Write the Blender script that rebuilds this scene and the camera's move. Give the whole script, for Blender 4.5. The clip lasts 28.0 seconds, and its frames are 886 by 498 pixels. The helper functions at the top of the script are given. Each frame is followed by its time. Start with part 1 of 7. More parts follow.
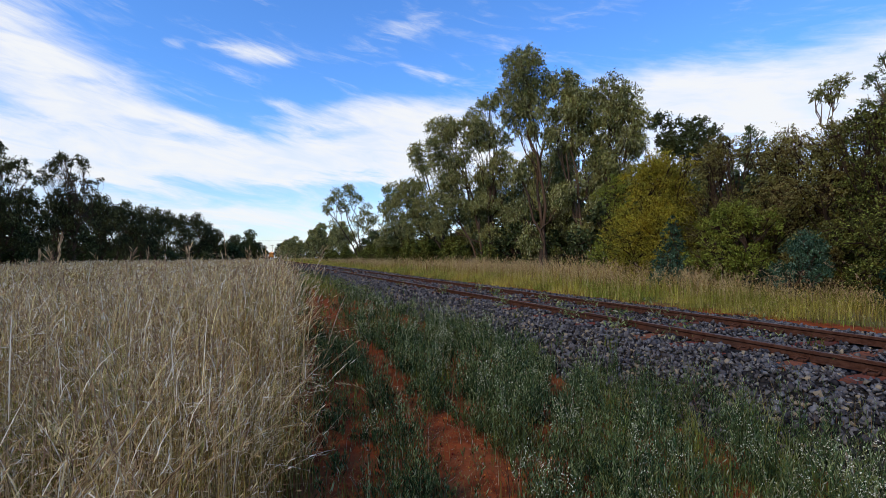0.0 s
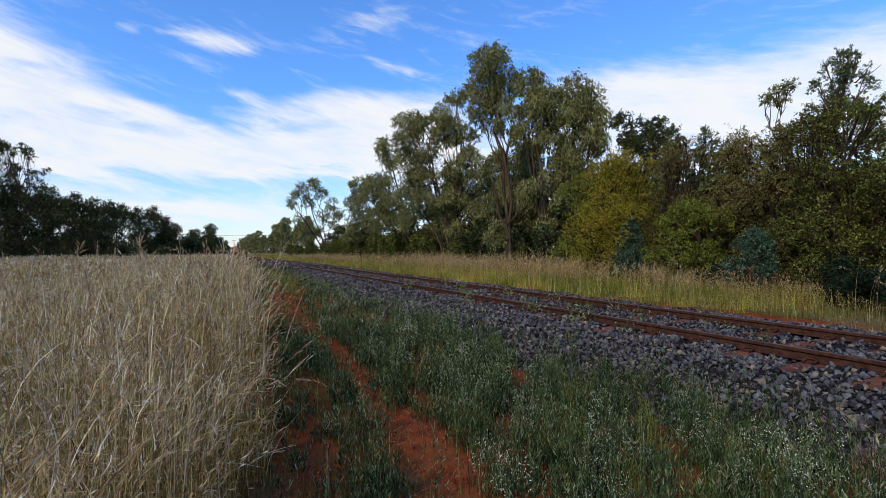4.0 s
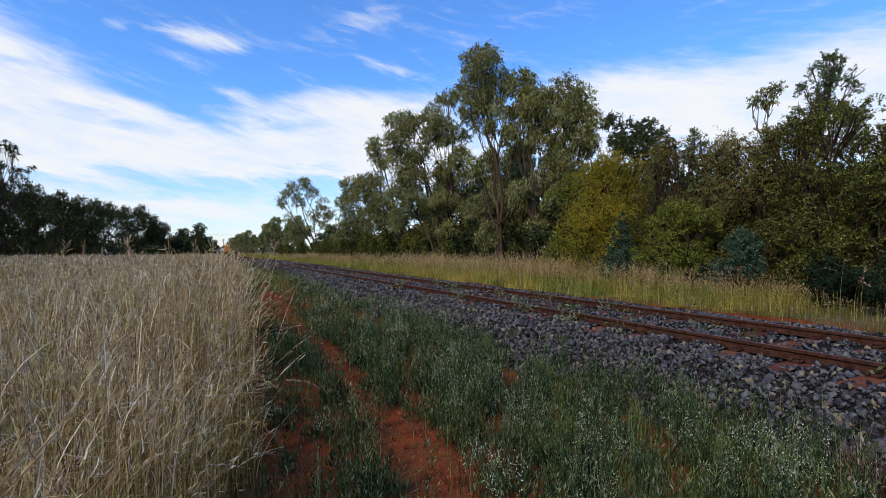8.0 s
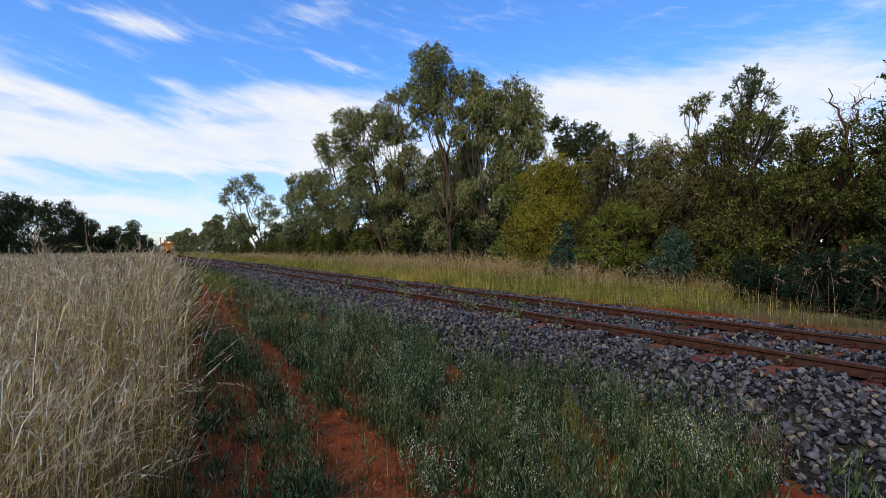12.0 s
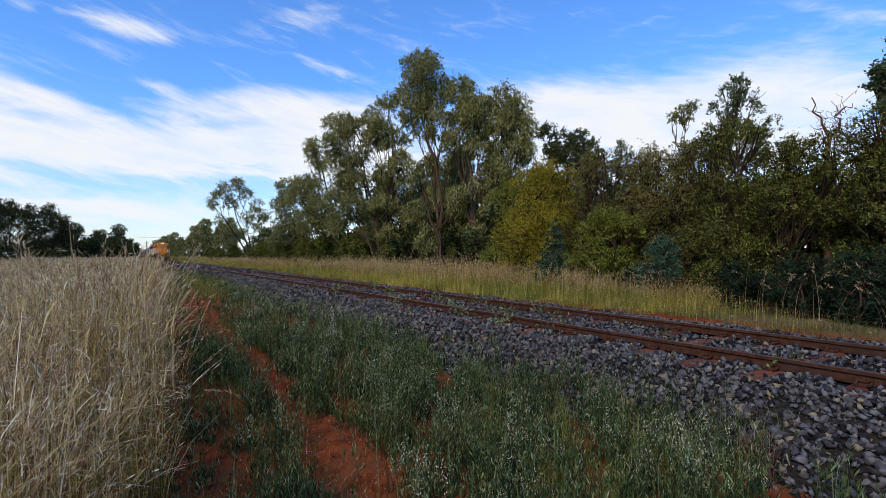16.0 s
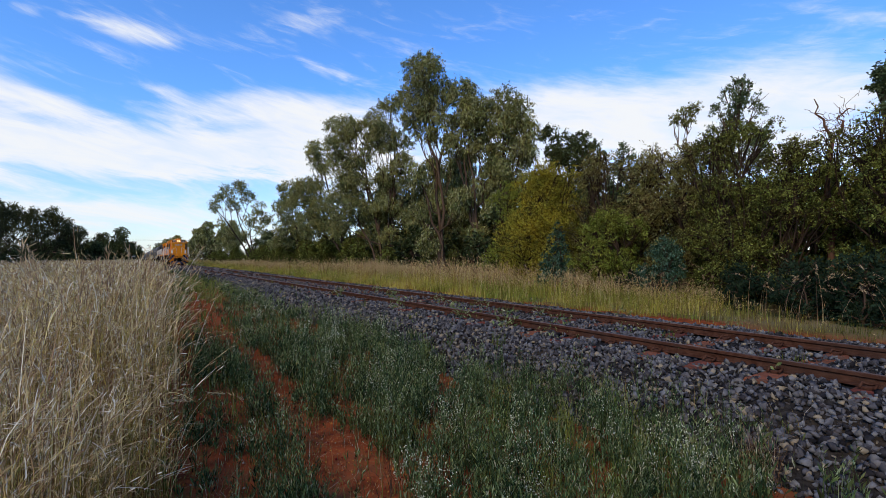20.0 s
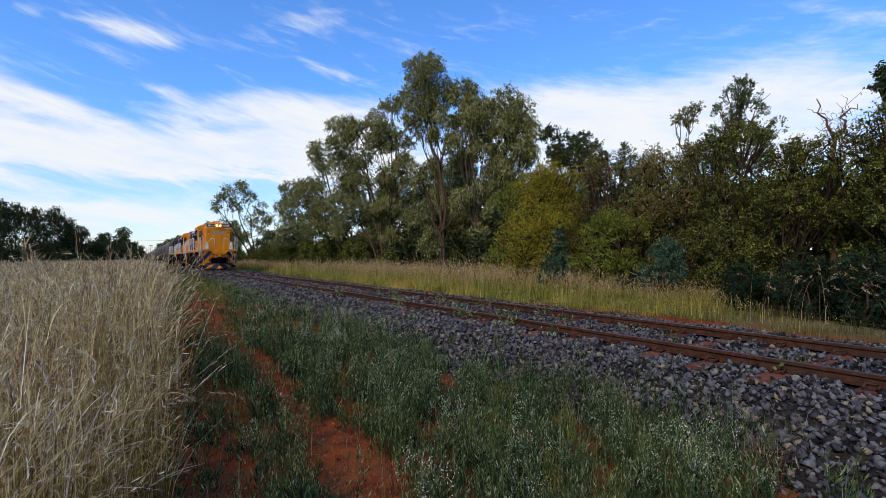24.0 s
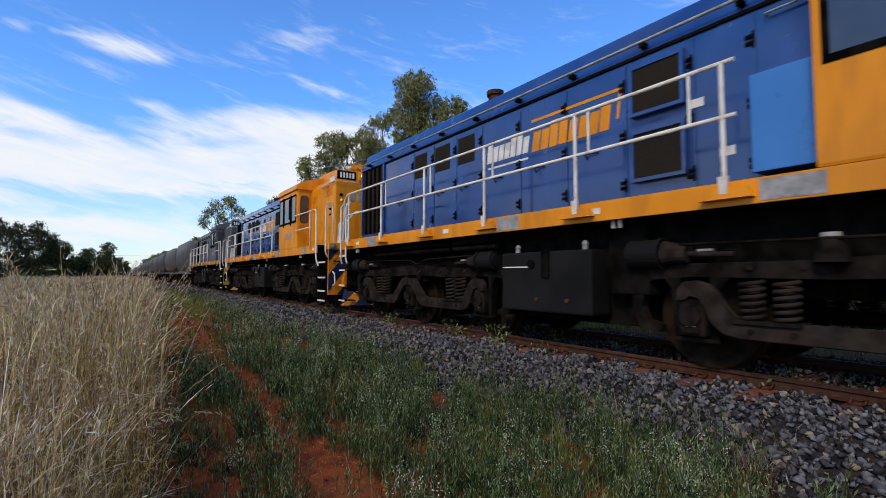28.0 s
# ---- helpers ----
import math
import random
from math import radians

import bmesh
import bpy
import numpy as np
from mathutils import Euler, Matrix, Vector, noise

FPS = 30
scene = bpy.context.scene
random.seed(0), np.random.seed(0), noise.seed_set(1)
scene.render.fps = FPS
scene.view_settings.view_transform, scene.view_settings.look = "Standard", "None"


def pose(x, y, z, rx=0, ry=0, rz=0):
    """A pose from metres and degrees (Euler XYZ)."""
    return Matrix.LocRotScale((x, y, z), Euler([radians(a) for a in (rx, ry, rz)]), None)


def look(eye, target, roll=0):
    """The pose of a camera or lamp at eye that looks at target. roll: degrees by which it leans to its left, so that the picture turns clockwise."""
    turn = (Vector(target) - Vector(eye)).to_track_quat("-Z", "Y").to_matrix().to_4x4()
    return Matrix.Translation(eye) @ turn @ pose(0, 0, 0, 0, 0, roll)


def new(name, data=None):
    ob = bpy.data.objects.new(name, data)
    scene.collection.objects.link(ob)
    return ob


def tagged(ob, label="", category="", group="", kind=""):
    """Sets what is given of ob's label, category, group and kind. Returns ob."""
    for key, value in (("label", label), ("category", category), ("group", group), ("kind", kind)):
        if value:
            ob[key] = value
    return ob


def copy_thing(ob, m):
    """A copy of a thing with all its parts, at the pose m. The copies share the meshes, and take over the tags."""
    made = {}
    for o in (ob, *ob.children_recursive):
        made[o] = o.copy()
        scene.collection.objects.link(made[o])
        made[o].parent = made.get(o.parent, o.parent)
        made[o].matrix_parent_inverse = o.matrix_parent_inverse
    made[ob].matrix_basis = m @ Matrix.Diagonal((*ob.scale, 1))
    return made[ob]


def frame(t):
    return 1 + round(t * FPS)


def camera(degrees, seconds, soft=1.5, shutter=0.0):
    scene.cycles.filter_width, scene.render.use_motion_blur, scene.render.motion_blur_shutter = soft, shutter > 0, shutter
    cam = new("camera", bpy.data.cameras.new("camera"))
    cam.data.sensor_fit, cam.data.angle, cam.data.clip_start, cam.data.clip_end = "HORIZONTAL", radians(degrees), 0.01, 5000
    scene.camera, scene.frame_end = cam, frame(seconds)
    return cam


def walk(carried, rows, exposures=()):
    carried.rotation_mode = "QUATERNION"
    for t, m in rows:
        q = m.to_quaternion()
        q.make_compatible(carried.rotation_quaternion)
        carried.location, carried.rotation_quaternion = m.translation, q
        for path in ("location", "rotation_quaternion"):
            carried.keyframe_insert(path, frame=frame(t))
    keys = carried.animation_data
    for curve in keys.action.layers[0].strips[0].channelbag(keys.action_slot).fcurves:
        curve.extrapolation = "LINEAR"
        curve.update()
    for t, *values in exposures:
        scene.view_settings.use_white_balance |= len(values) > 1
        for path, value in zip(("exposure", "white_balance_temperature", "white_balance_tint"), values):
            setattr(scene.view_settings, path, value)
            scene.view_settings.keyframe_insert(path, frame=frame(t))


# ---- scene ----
# ---------------------------------------------------------------- camera
EYE = Vector((0.0, 0.0, 1.54))
RAIL = 0.60            # top of the rails
TRACK_X = 5.80         # centre of the track
LENS = 86.82


def view(az, pitch, roll, dx, dy, dz):
    """Bearing, pitch and roll in degrees, and the sway of the hand-held camera in metres."""
    a, p = radians(az), radians(pitch)
    ahead = Vector((math.sin(a) * math.cos(p), math.cos(a) * math.cos(p), math.sin(p)))
    eye = EYE + Vector((dx, dy, dz))
    return look(eye, eye + ahead * 10.0, roll)


cam = camera(LENS, 28.0, soft=0.3, shutter=0.08)
walk(cam, [
    (0.0, view(21.28, 0.926, -0.35, -0.068, 0.030, 0.016)),
    (0.5, view(21.71, 1.089, -0.28, -0.059, 0.042, 0.006)),
    (1.0, view(22.20, 1.033, -0.21, -0.065, 0.034, 0.008)),
    (1.5, view(22.81, 0.941, -0.21, -0.042, 0.018, 0.014)),
    (2.0, view(23.49, 0.907, -0.23, -0.039, 0.007, 0.014)),
    (2.5, view(24.09, 0.915, -0.26, -0.037, 0.011, 0.011)),
    (3.0, view(24.51, 0.677, -0.23, -0.034, 0.005, 0.013)),
    (3.5, view(24.95, 0.484, -0.23, -0.031, 0.011, 0.007)),
    (5.5, view(25.73, 0.223, -0.19, -0.037, 0.018, 0.005)),
    (6.0, view(25.87, 0.224, -0.17, -0.036, 0.022, 0.007)),
    (6.5, view(25.97, 0.275, -0.19, -0.032, 0.020, 0.008)),
    (7.0, view(26.11, 0.332, -0.16, -0.028, 0.022, 0.004)),
    (7.5, view(26.25, 0.333, -0.14, -0.031, 0.019, 0.008)),
    (8.0, view(26.35, 0.359, -0.12, -0.035, 0.018, 0.007)),
    (8.5, view(26.42, 0.423, -0.13, -0.031, 0.022, 0.003)),
    (9.0, view(26.60, 0.340, -0.17, -0.029, 0.022, 0.006)),
    (9.5, view(27.06, 0.231, -0.19, -0.025, 0.018, 0.003)),
    (10.0, view(27.85, 0.187, -0.17, -0.015, 0.008, 0.003)),
    (10.5, view(28.91, 0.104, -0.12, 0.003, 0.001, 0.005)),
    (11.0, view(30.09, 0.175, -0.10, 0.021, -0.007, -0.006)),
    (11.5, view(31.31, 0.188, -0.08, 0.036, -0.011, -0.005)),
    (12.0, view(32.34, 0.275, -0.06, 0.047, -0.017, -0.006)),
    (12.5, view(32.93, 0.357, 0.02, 0.053, -0.017, -0.007)),
    (14.5, view(33.62, 0.633, 0.03, 0.043, -0.007, -0.007)),
    (15.0, view(33.62, 0.755, 0.04, 0.040, -0.004, -0.006)),
    (15.5, view(33.59, 0.854, 0.06, 0.036, -0.008, -0.004)),
    (16.0, view(33.58, 0.895, 0.07, 0.041, -0.003, -0.005)),
    (16.5, view(33.55, 0.924, 0.03, 0.039, -0.007, -0.003)),
    (17.0, view(33.50, 0.930, 0.02, 0.043, -0.007, -0.002)),
    (17.5, view(33.53, 0.943, 0.01, 0.042, -0.007, -0.005)),
    (18.0, view(33.43, 0.951, 0.02, 0.041, -0.006, -0.006)),
    (18.5, view(33.42, 0.987, 0.00, 0.043, -0.004, -0.004)),
    (19.0, view(33.43, 1.027, 0.01, 0.042, -0.004, -0.004)),
    (19.5, view(33.41, 1.105, -0.00, 0.037, -0.003, -0.005)),
    (20.0, view(33.35, 1.203, 0.00, 0.036, -0.000, -0.006)),
    (20.5, view(33.32, 1.267, 0.02, 0.036, 0.004, -0.005)),
    (21.0, view(33.19, 1.274, 0.01, 0.035, 0.003, -0.006)),
    (21.5, view(33.13, 1.306, 0.00, 0.032, 0.006, -0.006)),
    (23.5, view(33.16, 1.187, -0.03, 0.043, 0.006, -0.007)),
    (24.0, view(33.19, 1.219, 0.00, 0.036, 0.007, -0.008)),
    (24.5, view(33.09, 1.287, -0.03, 0.036, 0.006, -0.006)),
    (25.0, view(33.06, 1.522, 0.03, 0.035, 0.007, -0.008)),
    (25.5, view(33.06, 1.836, 0.01, 0.032, 0.001, -0.003)),
    (26.0, view(33.12, 2.214, 0.01, 0.030, -0.002, -0.004)),
    (26.5, view(33.27, 2.553, -0.05, 0.025, -0.004, 0.001)),
    (27.0, view(33.60, 2.736, -0.08, 0.026, -0.002, 0.006)),
    (27.5, view(34.04, 3.028, -0.10, 0.029, 0.005, 0.005)),
    (28.0, view(34.47, 3.180, 0.04, 0.026, 0.009, -0.005)),
])

# ---------------------------------------------------------------- sky, sun, exposure
scene.view_settings.exposure = 0.0


def link(nt, a, b):
    nt.links.new(a, b)


def mathn(nt, op, a, b=None, c=None, clamp=False):
    n = nt.nodes.new("ShaderNodeMath")
    n.operation, n.use_clamp = op, clamp
    for i, v in enumerate((a, b, c)):
        if v is None:
            continue
        if isinstance(v, (int, float)):
            n.inputs[i].default_value = v
        else:
            link(nt, v, n.inputs[i])
    return n.outputs[0]


def smooth(nt, v, lo, hi):
    n = nt.nodes.new("ShaderNodeMapRange")
    n.interpolation_type = "SMOOTHSTEP"
    link(nt, v, n.inputs["Value"])
    n.inputs["From Min"].default_value, n.inputs["From Max"].default_value = lo, hi
    return n.outputs["Result"]


def make_sky():
    """A clear-blue sky with thin high cloud: soft banks and wisps, given by bearing and height in degrees."""
    world = bpy.data.worlds.new("sky")
    scene.world = world
    world.use_nodes = True
    nt = world.node_tree
    nt.nodes.clear()
    out = nt.nodes.new("ShaderNodeOutputWorld")
    sky = nt.nodes.new("ShaderNodeTexSky")
    sky.sky_type, sky.sun_disc = "NISHITA", False
    sky.sun_elevation, sky.sun_rotation = radians(SUN_EL), radians(SUN_AZ)
    sky.air_density, sky.dust_density, sky.ozone_density = 1.2, 0.3, 4.0
    tint = nt.nodes.new("ShaderNodeMix")
    tint.data_type, tint.blend_type = "RGBA", "MULTIPLY"
    tint.inputs[0].default_value = 1.0
    link(nt, sky.outputs[0], tint.inputs[6])
    blue = nt.nodes.new("ShaderNodeBackground")
    blue.inputs["Strength"].default_value = SKY_POWER
    link(nt, tint.outputs[2], blue.inputs["Color"])
    co = nt.nodes.new("ShaderNodeTexCoord")
    sep = nt.nodes.new("ShaderNodeSeparateXYZ")
    link(nt, co.outputs["Generated"], sep.inputs[0])
    x, y, z = sep.outputs
    bearing = mathn(nt, "MULTIPLY", mathn(nt, "ARCTAN2", x, y), 57.2958)
    height = mathn(nt, "MULTIPLY", mathn(nt, "ARCSINE", z), 57.2958)

    hue = nt.nodes.new("ShaderNodeMix")
    hue.data_type = "RGBA"
    link(nt, smooth(nt, height, 2.0, 20.0), hue.inputs[0])
    hue.inputs[6].default_value, hue.inputs[7].default_value = SKY_LOW, SKY_TINT
    link(nt, hue.outputs[2], tint.inputs[7])

    def layer(wide, high, lean, detail, warp, off):
        """Streaks of that width and height in degrees that lean by an angle."""
        c, s = math.cos(radians(lean)), math.sin(radians(lean))
        u = mathn(nt, "ADD", mathn(nt, "MULTIPLY", bearing, c / wide), mathn(nt, "MULTIPLY", height, s / wide))
        v = mathn(nt, "SUBTRACT", mathn(nt, "MULTIPLY", height, c / high), mathn(nt, "MULTIPLY", bearing, s / high))
        comb = nt.nodes.new("ShaderNodeCombineXYZ")
        link(nt, mathn(nt, "ADD", u, off), comb.inputs[0])
        link(nt, v, comb.inputs[1])
        n = nt.nodes.new("ShaderNodeTexNoise")
        n.inputs["Scale"].default_value, n.inputs["Detail"].default_value = 1.0, detail
        n.inputs["Roughness"].default_value, n.inputs["Distortion"].default_value = 0.60, warp
        link(nt, comb.outputs[0], n.inputs["Vector"])
        return n.outputs["Fac"]

    fine = layer(8.0, 1.9, -8, 7.0, 0.9, 3.1)
    hair = layer(3.4, 0.55, -14, 5.0, 0.6, 7.7)
    broad = layer(16.0, 6.0, -12, 4.0, 0.5, 0.4)
    drift = mathn(nt, "MULTIPLY_ADD", broad, 6.0, -3.0)
    ripple = mathn(nt, "MULTIPLY_ADD", fine, 4.0, -2.0)
    total = None
    for az, el, wide, high, lean, power in BANKS + WISPS + BEHIND:
        c, s = math.cos(radians(lean)), math.sin(radians(lean))
        k = min(1.0, high / 5.0) * (1.0 if high > 1.2 else 0.35)
        da = mathn(nt, "ADD", mathn(nt, "MULTIPLY", drift, k), mathn(nt, "SUBTRACT", bearing, az))
        de = mathn(nt, "ADD", mathn(nt, "MULTIPLY", ripple, k), mathn(nt, "SUBTRACT", height, el))
        u = mathn(nt, "ADD", mathn(nt, "MULTIPLY", da, c / wide), mathn(nt, "MULTIPLY", de, s / wide))
        v = mathn(nt, "SUBTRACT", mathn(nt, "MULTIPLY", de, c / high), mathn(nt, "MULTIPLY", da, s / high))
        d2 = mathn(nt, "ADD", mathn(nt, "MULTIPLY", u, u), mathn(nt, "MULTIPLY", v, v))
        lobe = mathn(nt, "MULTIPLY", mathn(nt, "EXPONENT", mathn(nt, "MULTIPLY", mathn(nt, "POWER", d2, 1.5), -1.0)), power)
        total = lobe if total is None else mathn(nt, "ADD", total, lobe)
    low = mathn(nt, "MULTIPLY", smooth(nt, height, 14.0, 2.0), 0.55)
    total = mathn(nt, "ADD", total, low)
    grain = mathn(nt, "MULTIPLY_ADD", hair, 0.5, mathn(nt, "MULTIPLY_ADD", fine, 1.3, mathn(nt, "MULTIPLY_ADD", broad, 0.5, -1.15)))
    mask = smooth(nt, mathn(nt, "ADD", total, grain), 0.02, 1.05)
    white = nt.nodes.new("ShaderNodeBackground")
    white.inputs["Color"].default_value = (0.95, 0.97, 1.0, 1)
    white.inputs["Strength"].default_value = CLOUD_POWER
    mix = nt.nodes.new("ShaderNodeMixShader")
    thick = mathn(nt, "MULTIPLY_ADD", smooth(nt, mathn(nt, "MULTIPLY_ADD", broad, 0.5, mathn(nt, "MULTIPLY", fine, 0.5)), 0.36, 0.60), 0.26, 0.72)
    link(nt, mathn(nt, "MULTIPLY", mask, thick), mix.inputs[0])
    link(nt, blue.outputs[0], mix.inputs[1])
    link(nt, white.outputs[0], mix.inputs[2])
    link(nt, mix.outputs[0], out.inputs["Surface"])


SUN_EL, SUN_AZ = 38.0, 245.0
SKY_TINT, SKY_LOW, SKY_POWER, CLOUD_POWER = (0.60, 0.98, 1.48, 1), (0.84, 0.96, 1.22, 1), 0.165, 0.96
# bearing, height, half width, half height, lean, weight
BANKS = [(-17, 16.5, 12, 3.6, -20, 0.80), (-6, 10.2, 12, 2.3, 2, 0.82), (-22, 11.5, 11, 4.5, -6, 0.75), (-24, 25, 8, 4, -35, 0.40), (10, 14.4, 9.5, 3.2, 8, 0.80),
         (21, 16.0, 8, 2.6, 8, 0.75), (8, 10.8, 12, 2.0, 3, 0.55), (22, 11.5, 11, 4.0, 0, 0.70), (46, 16.0, 12, 4.4, 3, 0.95), (66, 15.2, 10, 4.6, 2, 0.90),
         (60, 12, 30, 5, 0, 0.60)]
WISPS = [(-6, 14.0, 7.5, 1.1, -10, 0.62), (-4, 4.7, 14, 1.0, 0, 0.40), (2.4, 17.2, 2.6, 1.0, -20, 0.36), (-0.4, 22.1, 4.4, 0.95, -3, 0.85), (-2.0, 20.0, 3.0, 0.7, -9, 0.36),
         (-8.8, 21.8, 1.2, 0.6, 0, 0.45), (8, 23.0, 4.5, 0.7, 4, 0.06), (14.5, 25.0, 4.5, 1.8, 22, 0.17), (19, 26.8, 5, 1.2, 10, 0.20), (12.5, 17.6, 6, 1.6, 8, 0.40),
         (17.2, 22.1, 3, 0.7, -30, 0.32), (22, 21.0, 3.4, 0.6, -13, 0.32), (73.5, 22.3, 4.5, 0.8, -25, 0.32), (30, 24, 8, 0.9, -12, 0.2)]
BEHIND = [(-60, 14, 26, 8, 0, 0.6), (150, 16, 60, 7, 0, 0.4)]
make_sky()
sun = new("sun", bpy.data.lights.new("sun", "SUN"))
sun.data.energy, sun.data.angle, sun.data.color = 2.3, radians(14.0), (1.0, 0.85, 0.62)
_a, _e = radians(SUN_AZ), radians(SUN_EL)
sun.matrix_world = look((math.sin(_a) * math.cos(_e) * 50, math.cos(_a) * math.cos(_e) * 50, math.sin(_e) * 50), (0, 0, 0))

# ---------------------------------------------------------------- materials


TONE = (1.06, 0.94, 0.78)     # warm cast put into every colour to offset the blue sky light


def surface(name, c1, c2, scale=8.0, rough=0.7, metal=0.0, bump=0.0, bump_scale=None, vary=0.0, island=False,
            c3=None, spot_scale=1.2, spot=0.0, detail=5.0, stretch=(1, 1, 1), spec=0.5, translucent=0.0, world_space=False, odd=None):
    """Two-tone grain, larger stains of a third colour, relief, and a small change from piece to piece."""
    m = bpy.data.materials.new(name)
    m.use_nodes = True
    nt = m.node_tree
    bsdf = nt.nodes["Principled BSDF"]
    c1, c2, c3 = [None if c is None else (c[0] * TONE[0], c[1] * TONE[1], c[2] * TONE[2]) for c in (c1, c2, c3)]
    co = nt.nodes.new("ShaderNodeTexCoord")
    mp = nt.nodes.new("ShaderNodeMapping")
    mp.inputs["Scale"].default_value = stretch
    if world_space:
        geo = nt.nodes.new("ShaderNodeNewGeometry")
        link(nt, geo.outputs["Position"], mp.inputs["Vector"])
    else:
        link(nt, co.outputs["Object"], mp.inputs["Vector"])

    def noise_tex(s, d):
        n = nt.nodes.new("ShaderNodeTexNoise")
        n.inputs["Scale"].default_value, n.inputs["Detail"].default_value = s, d
        link(nt, mp.outputs[0], n.inputs["Vector"])
        return n.outputs["Fac"]

    def mix(fac, a, b):
        n = nt.nodes.new("ShaderNodeMix")
        n.data_type = "RGBA"
        for sock, v in ((n.inputs[0], fac), (n.inputs[6], a), (n.inputs[7], b)):
            if isinstance(v, tuple):
                sock.default_value = (*v, 1.0)
            elif isinstance(v, (int, float)):
                sock.default_value = v
            else:
                link(nt, v, sock)
        return n.outputs[2]

    grain = smooth(nt, noise_tex(scale, detail), 0.32, 0.68)
    col = mix(grain, c1, c2)
    if c3 is not None:
        col = mix(mathn(nt, "MULTIPLY", smooth(nt, noise_tex(spot_scale, 4.0), 0.48, 0.66), spot), col, c3)
    if vary:
        if island:
            rnd = nt.nodes.new("ShaderNodeNewGeometry").outputs["Random Per Island"]
        else:
            rnd = nt.nodes.new("ShaderNodeObjectInfo").outputs["Random"]
        hsv = nt.nodes.new("ShaderNodeHueSaturation")
        link(nt, col, hsv.inputs["Color"])
        link(nt, mathn(nt, "MULTIPLY_ADD", rnd, 2.0 * vary, 1.0 - vary), hsv.inputs["Value"])
        link(nt, mathn(nt, "MULTIPLY_ADD", rnd, 0.10 * vary, 0.5 - 0.05 * vary), hsv.inputs["Hue"])
        col = hsv.outputs[0]
        if odd is not None:
            again = mathn(nt, "FRACT", mathn(nt, "MULTIPLY", rnd, 37.7))
            col = mix(smooth(nt, again, odd[3], odd[3] + 0.02), col, tuple(odd[:3]))
    link(nt, col, bsdf.inputs["Base Color"])
    bsdf.inputs["Roughness"].default_value = rough
    if rough < 0.6:
        link(nt, mathn(nt, "MULTIPLY_ADD", grain, 0.2, rough - 0.08), bsdf.inputs["Roughness"])
    bsdf.inputs["Metallic"].default_value = metal
    bsdf.inputs["Specular IOR Level"].default_value = spec if rough < 0.6 or metal else 0.0
    if bump:
        b = nt.nodes.new("ShaderNodeBump")
        b.inputs["Strength"].default_value, b.inputs["Distance"].default_value = bump, 0.02
        link(nt, noise_tex(bump_scale or scale * 2, 6.0), b.inputs["Height"])
        link(nt, b.outputs[0], bsdf.inputs["Normal"])
    if translucent:
        tr = nt.nodes.new("ShaderNodeBsdfTranslucent")
        link(nt, col, tr.inputs["Color"])
        ms = nt.nodes.new("ShaderNodeMixShader")
        ms.inputs[0].default_value = translucent
        link(nt, bsdf.outputs[0], ms.inputs[1])
        link(nt, tr.outputs[0], ms.inputs[2])
        link(nt, ms.outputs[0], nt.nodes["Material Output"].inputs["Surface"])
    return m


def glowing(name, color, strength):
    m = bpy.data.materials.new(name)
    m.use_nodes = True
    b = m.node_tree.nodes["Principled BSDF"]
    b.inputs["Base Color"].default_value = (*color, 1)
    b.inputs["Emission Color"].default_value = (*color, 1)
    b.inputs["Emission Strength"].default_value = strength
    return m


# bed coloured much darker than the stones, as the shade in their gaps
GRAVEL = surface("gap_shade_gravel", (0.010, 0.010, 0.012), (0.034, 0.033, 0.034), 26.0, 0.9, bump=1.0, bump_scale=30, c3=(0.08, 0.06, 0.04), spot=0.4, spot_scale=0.8, world_space=True)
STONE = surface("bluestone", (0.058, 0.060, 0.072), (0.100, 0.100, 0.118), 30.0, 0.8, bump=0.12, bump_scale=90, vary=0.82, c3=(0.15, 0.13, 0.11), spot=0.2, spot_scale=14.0, odd=(0.25, 0.19, 0.12, 0.91))
STONE_J = surface("bluestone_joined", (0.058, 0.060, 0.072), (0.100, 0.100, 0.118), 30.0, 0.8, bump=0.12, bump_scale=90, vary=0.82, island=True, c3=(0.15, 0.13, 0.11), spot=0.2, spot_scale=14.0, odd=(0.25, 0.19, 0.12, 0.91))
RUST = surface("rusty_rail_steel", (0.046, 0.020, 0.014), (0.082, 0.040, 0.029), 14.0, 0.8, bump=0.3, bump_scale=60, c3=(0.052, 0.032, 0.027), spot=0.6, spot_scale=2.0)
RAILTOP = surface("worn_rail_head", (0.15, 0.085, 0.06), (0.22, 0.13, 0.09), 20.0, 0.5, metal=0.6, stretch=(1, 0.1, 1))
SLEEPER = surface("rusty_steel_sleeper", (0.21, 0.070, 0.047), (0.13, 0.048, 0.037), 9.0, 0.8, bump=0.3, vary=0.2, c3=(0.08, 0.06, 0.05), spot=0.6, spot_scale=3.0)
STRAW = surface("dry_grass", (0.369, 0.252, 0.095), (0.184, 0.126, 0.044), 3.0, 0.8, vary=0.7, island=True, spec=0.05, translucent=0.2, c3=(0.164, 0.179, 0.042), spot=0.8, spot_scale=0.7, odd=(0.674, 0.515, 0.270, 0.86))
SEED = surface("grass_seed_heads", (0.561, 0.428, 0.262), (0.354, 0.264, 0.150), 5.0, 0.85, vary=0.6, island=True, translucent=0.25, c3=(0.353, 0.250, 0.145), spot=0.5, spot_scale=0.7, odd=(0.807, 0.697, 0.507, 0.82))
GOLDHEAD = surface("golden_seed_heads", (0.58, 0.43, 0.25), (0.40, 0.29, 0.17), 5.0, 0.85, vary=0.5, island=True, spec=0.05, translucent=0.25)
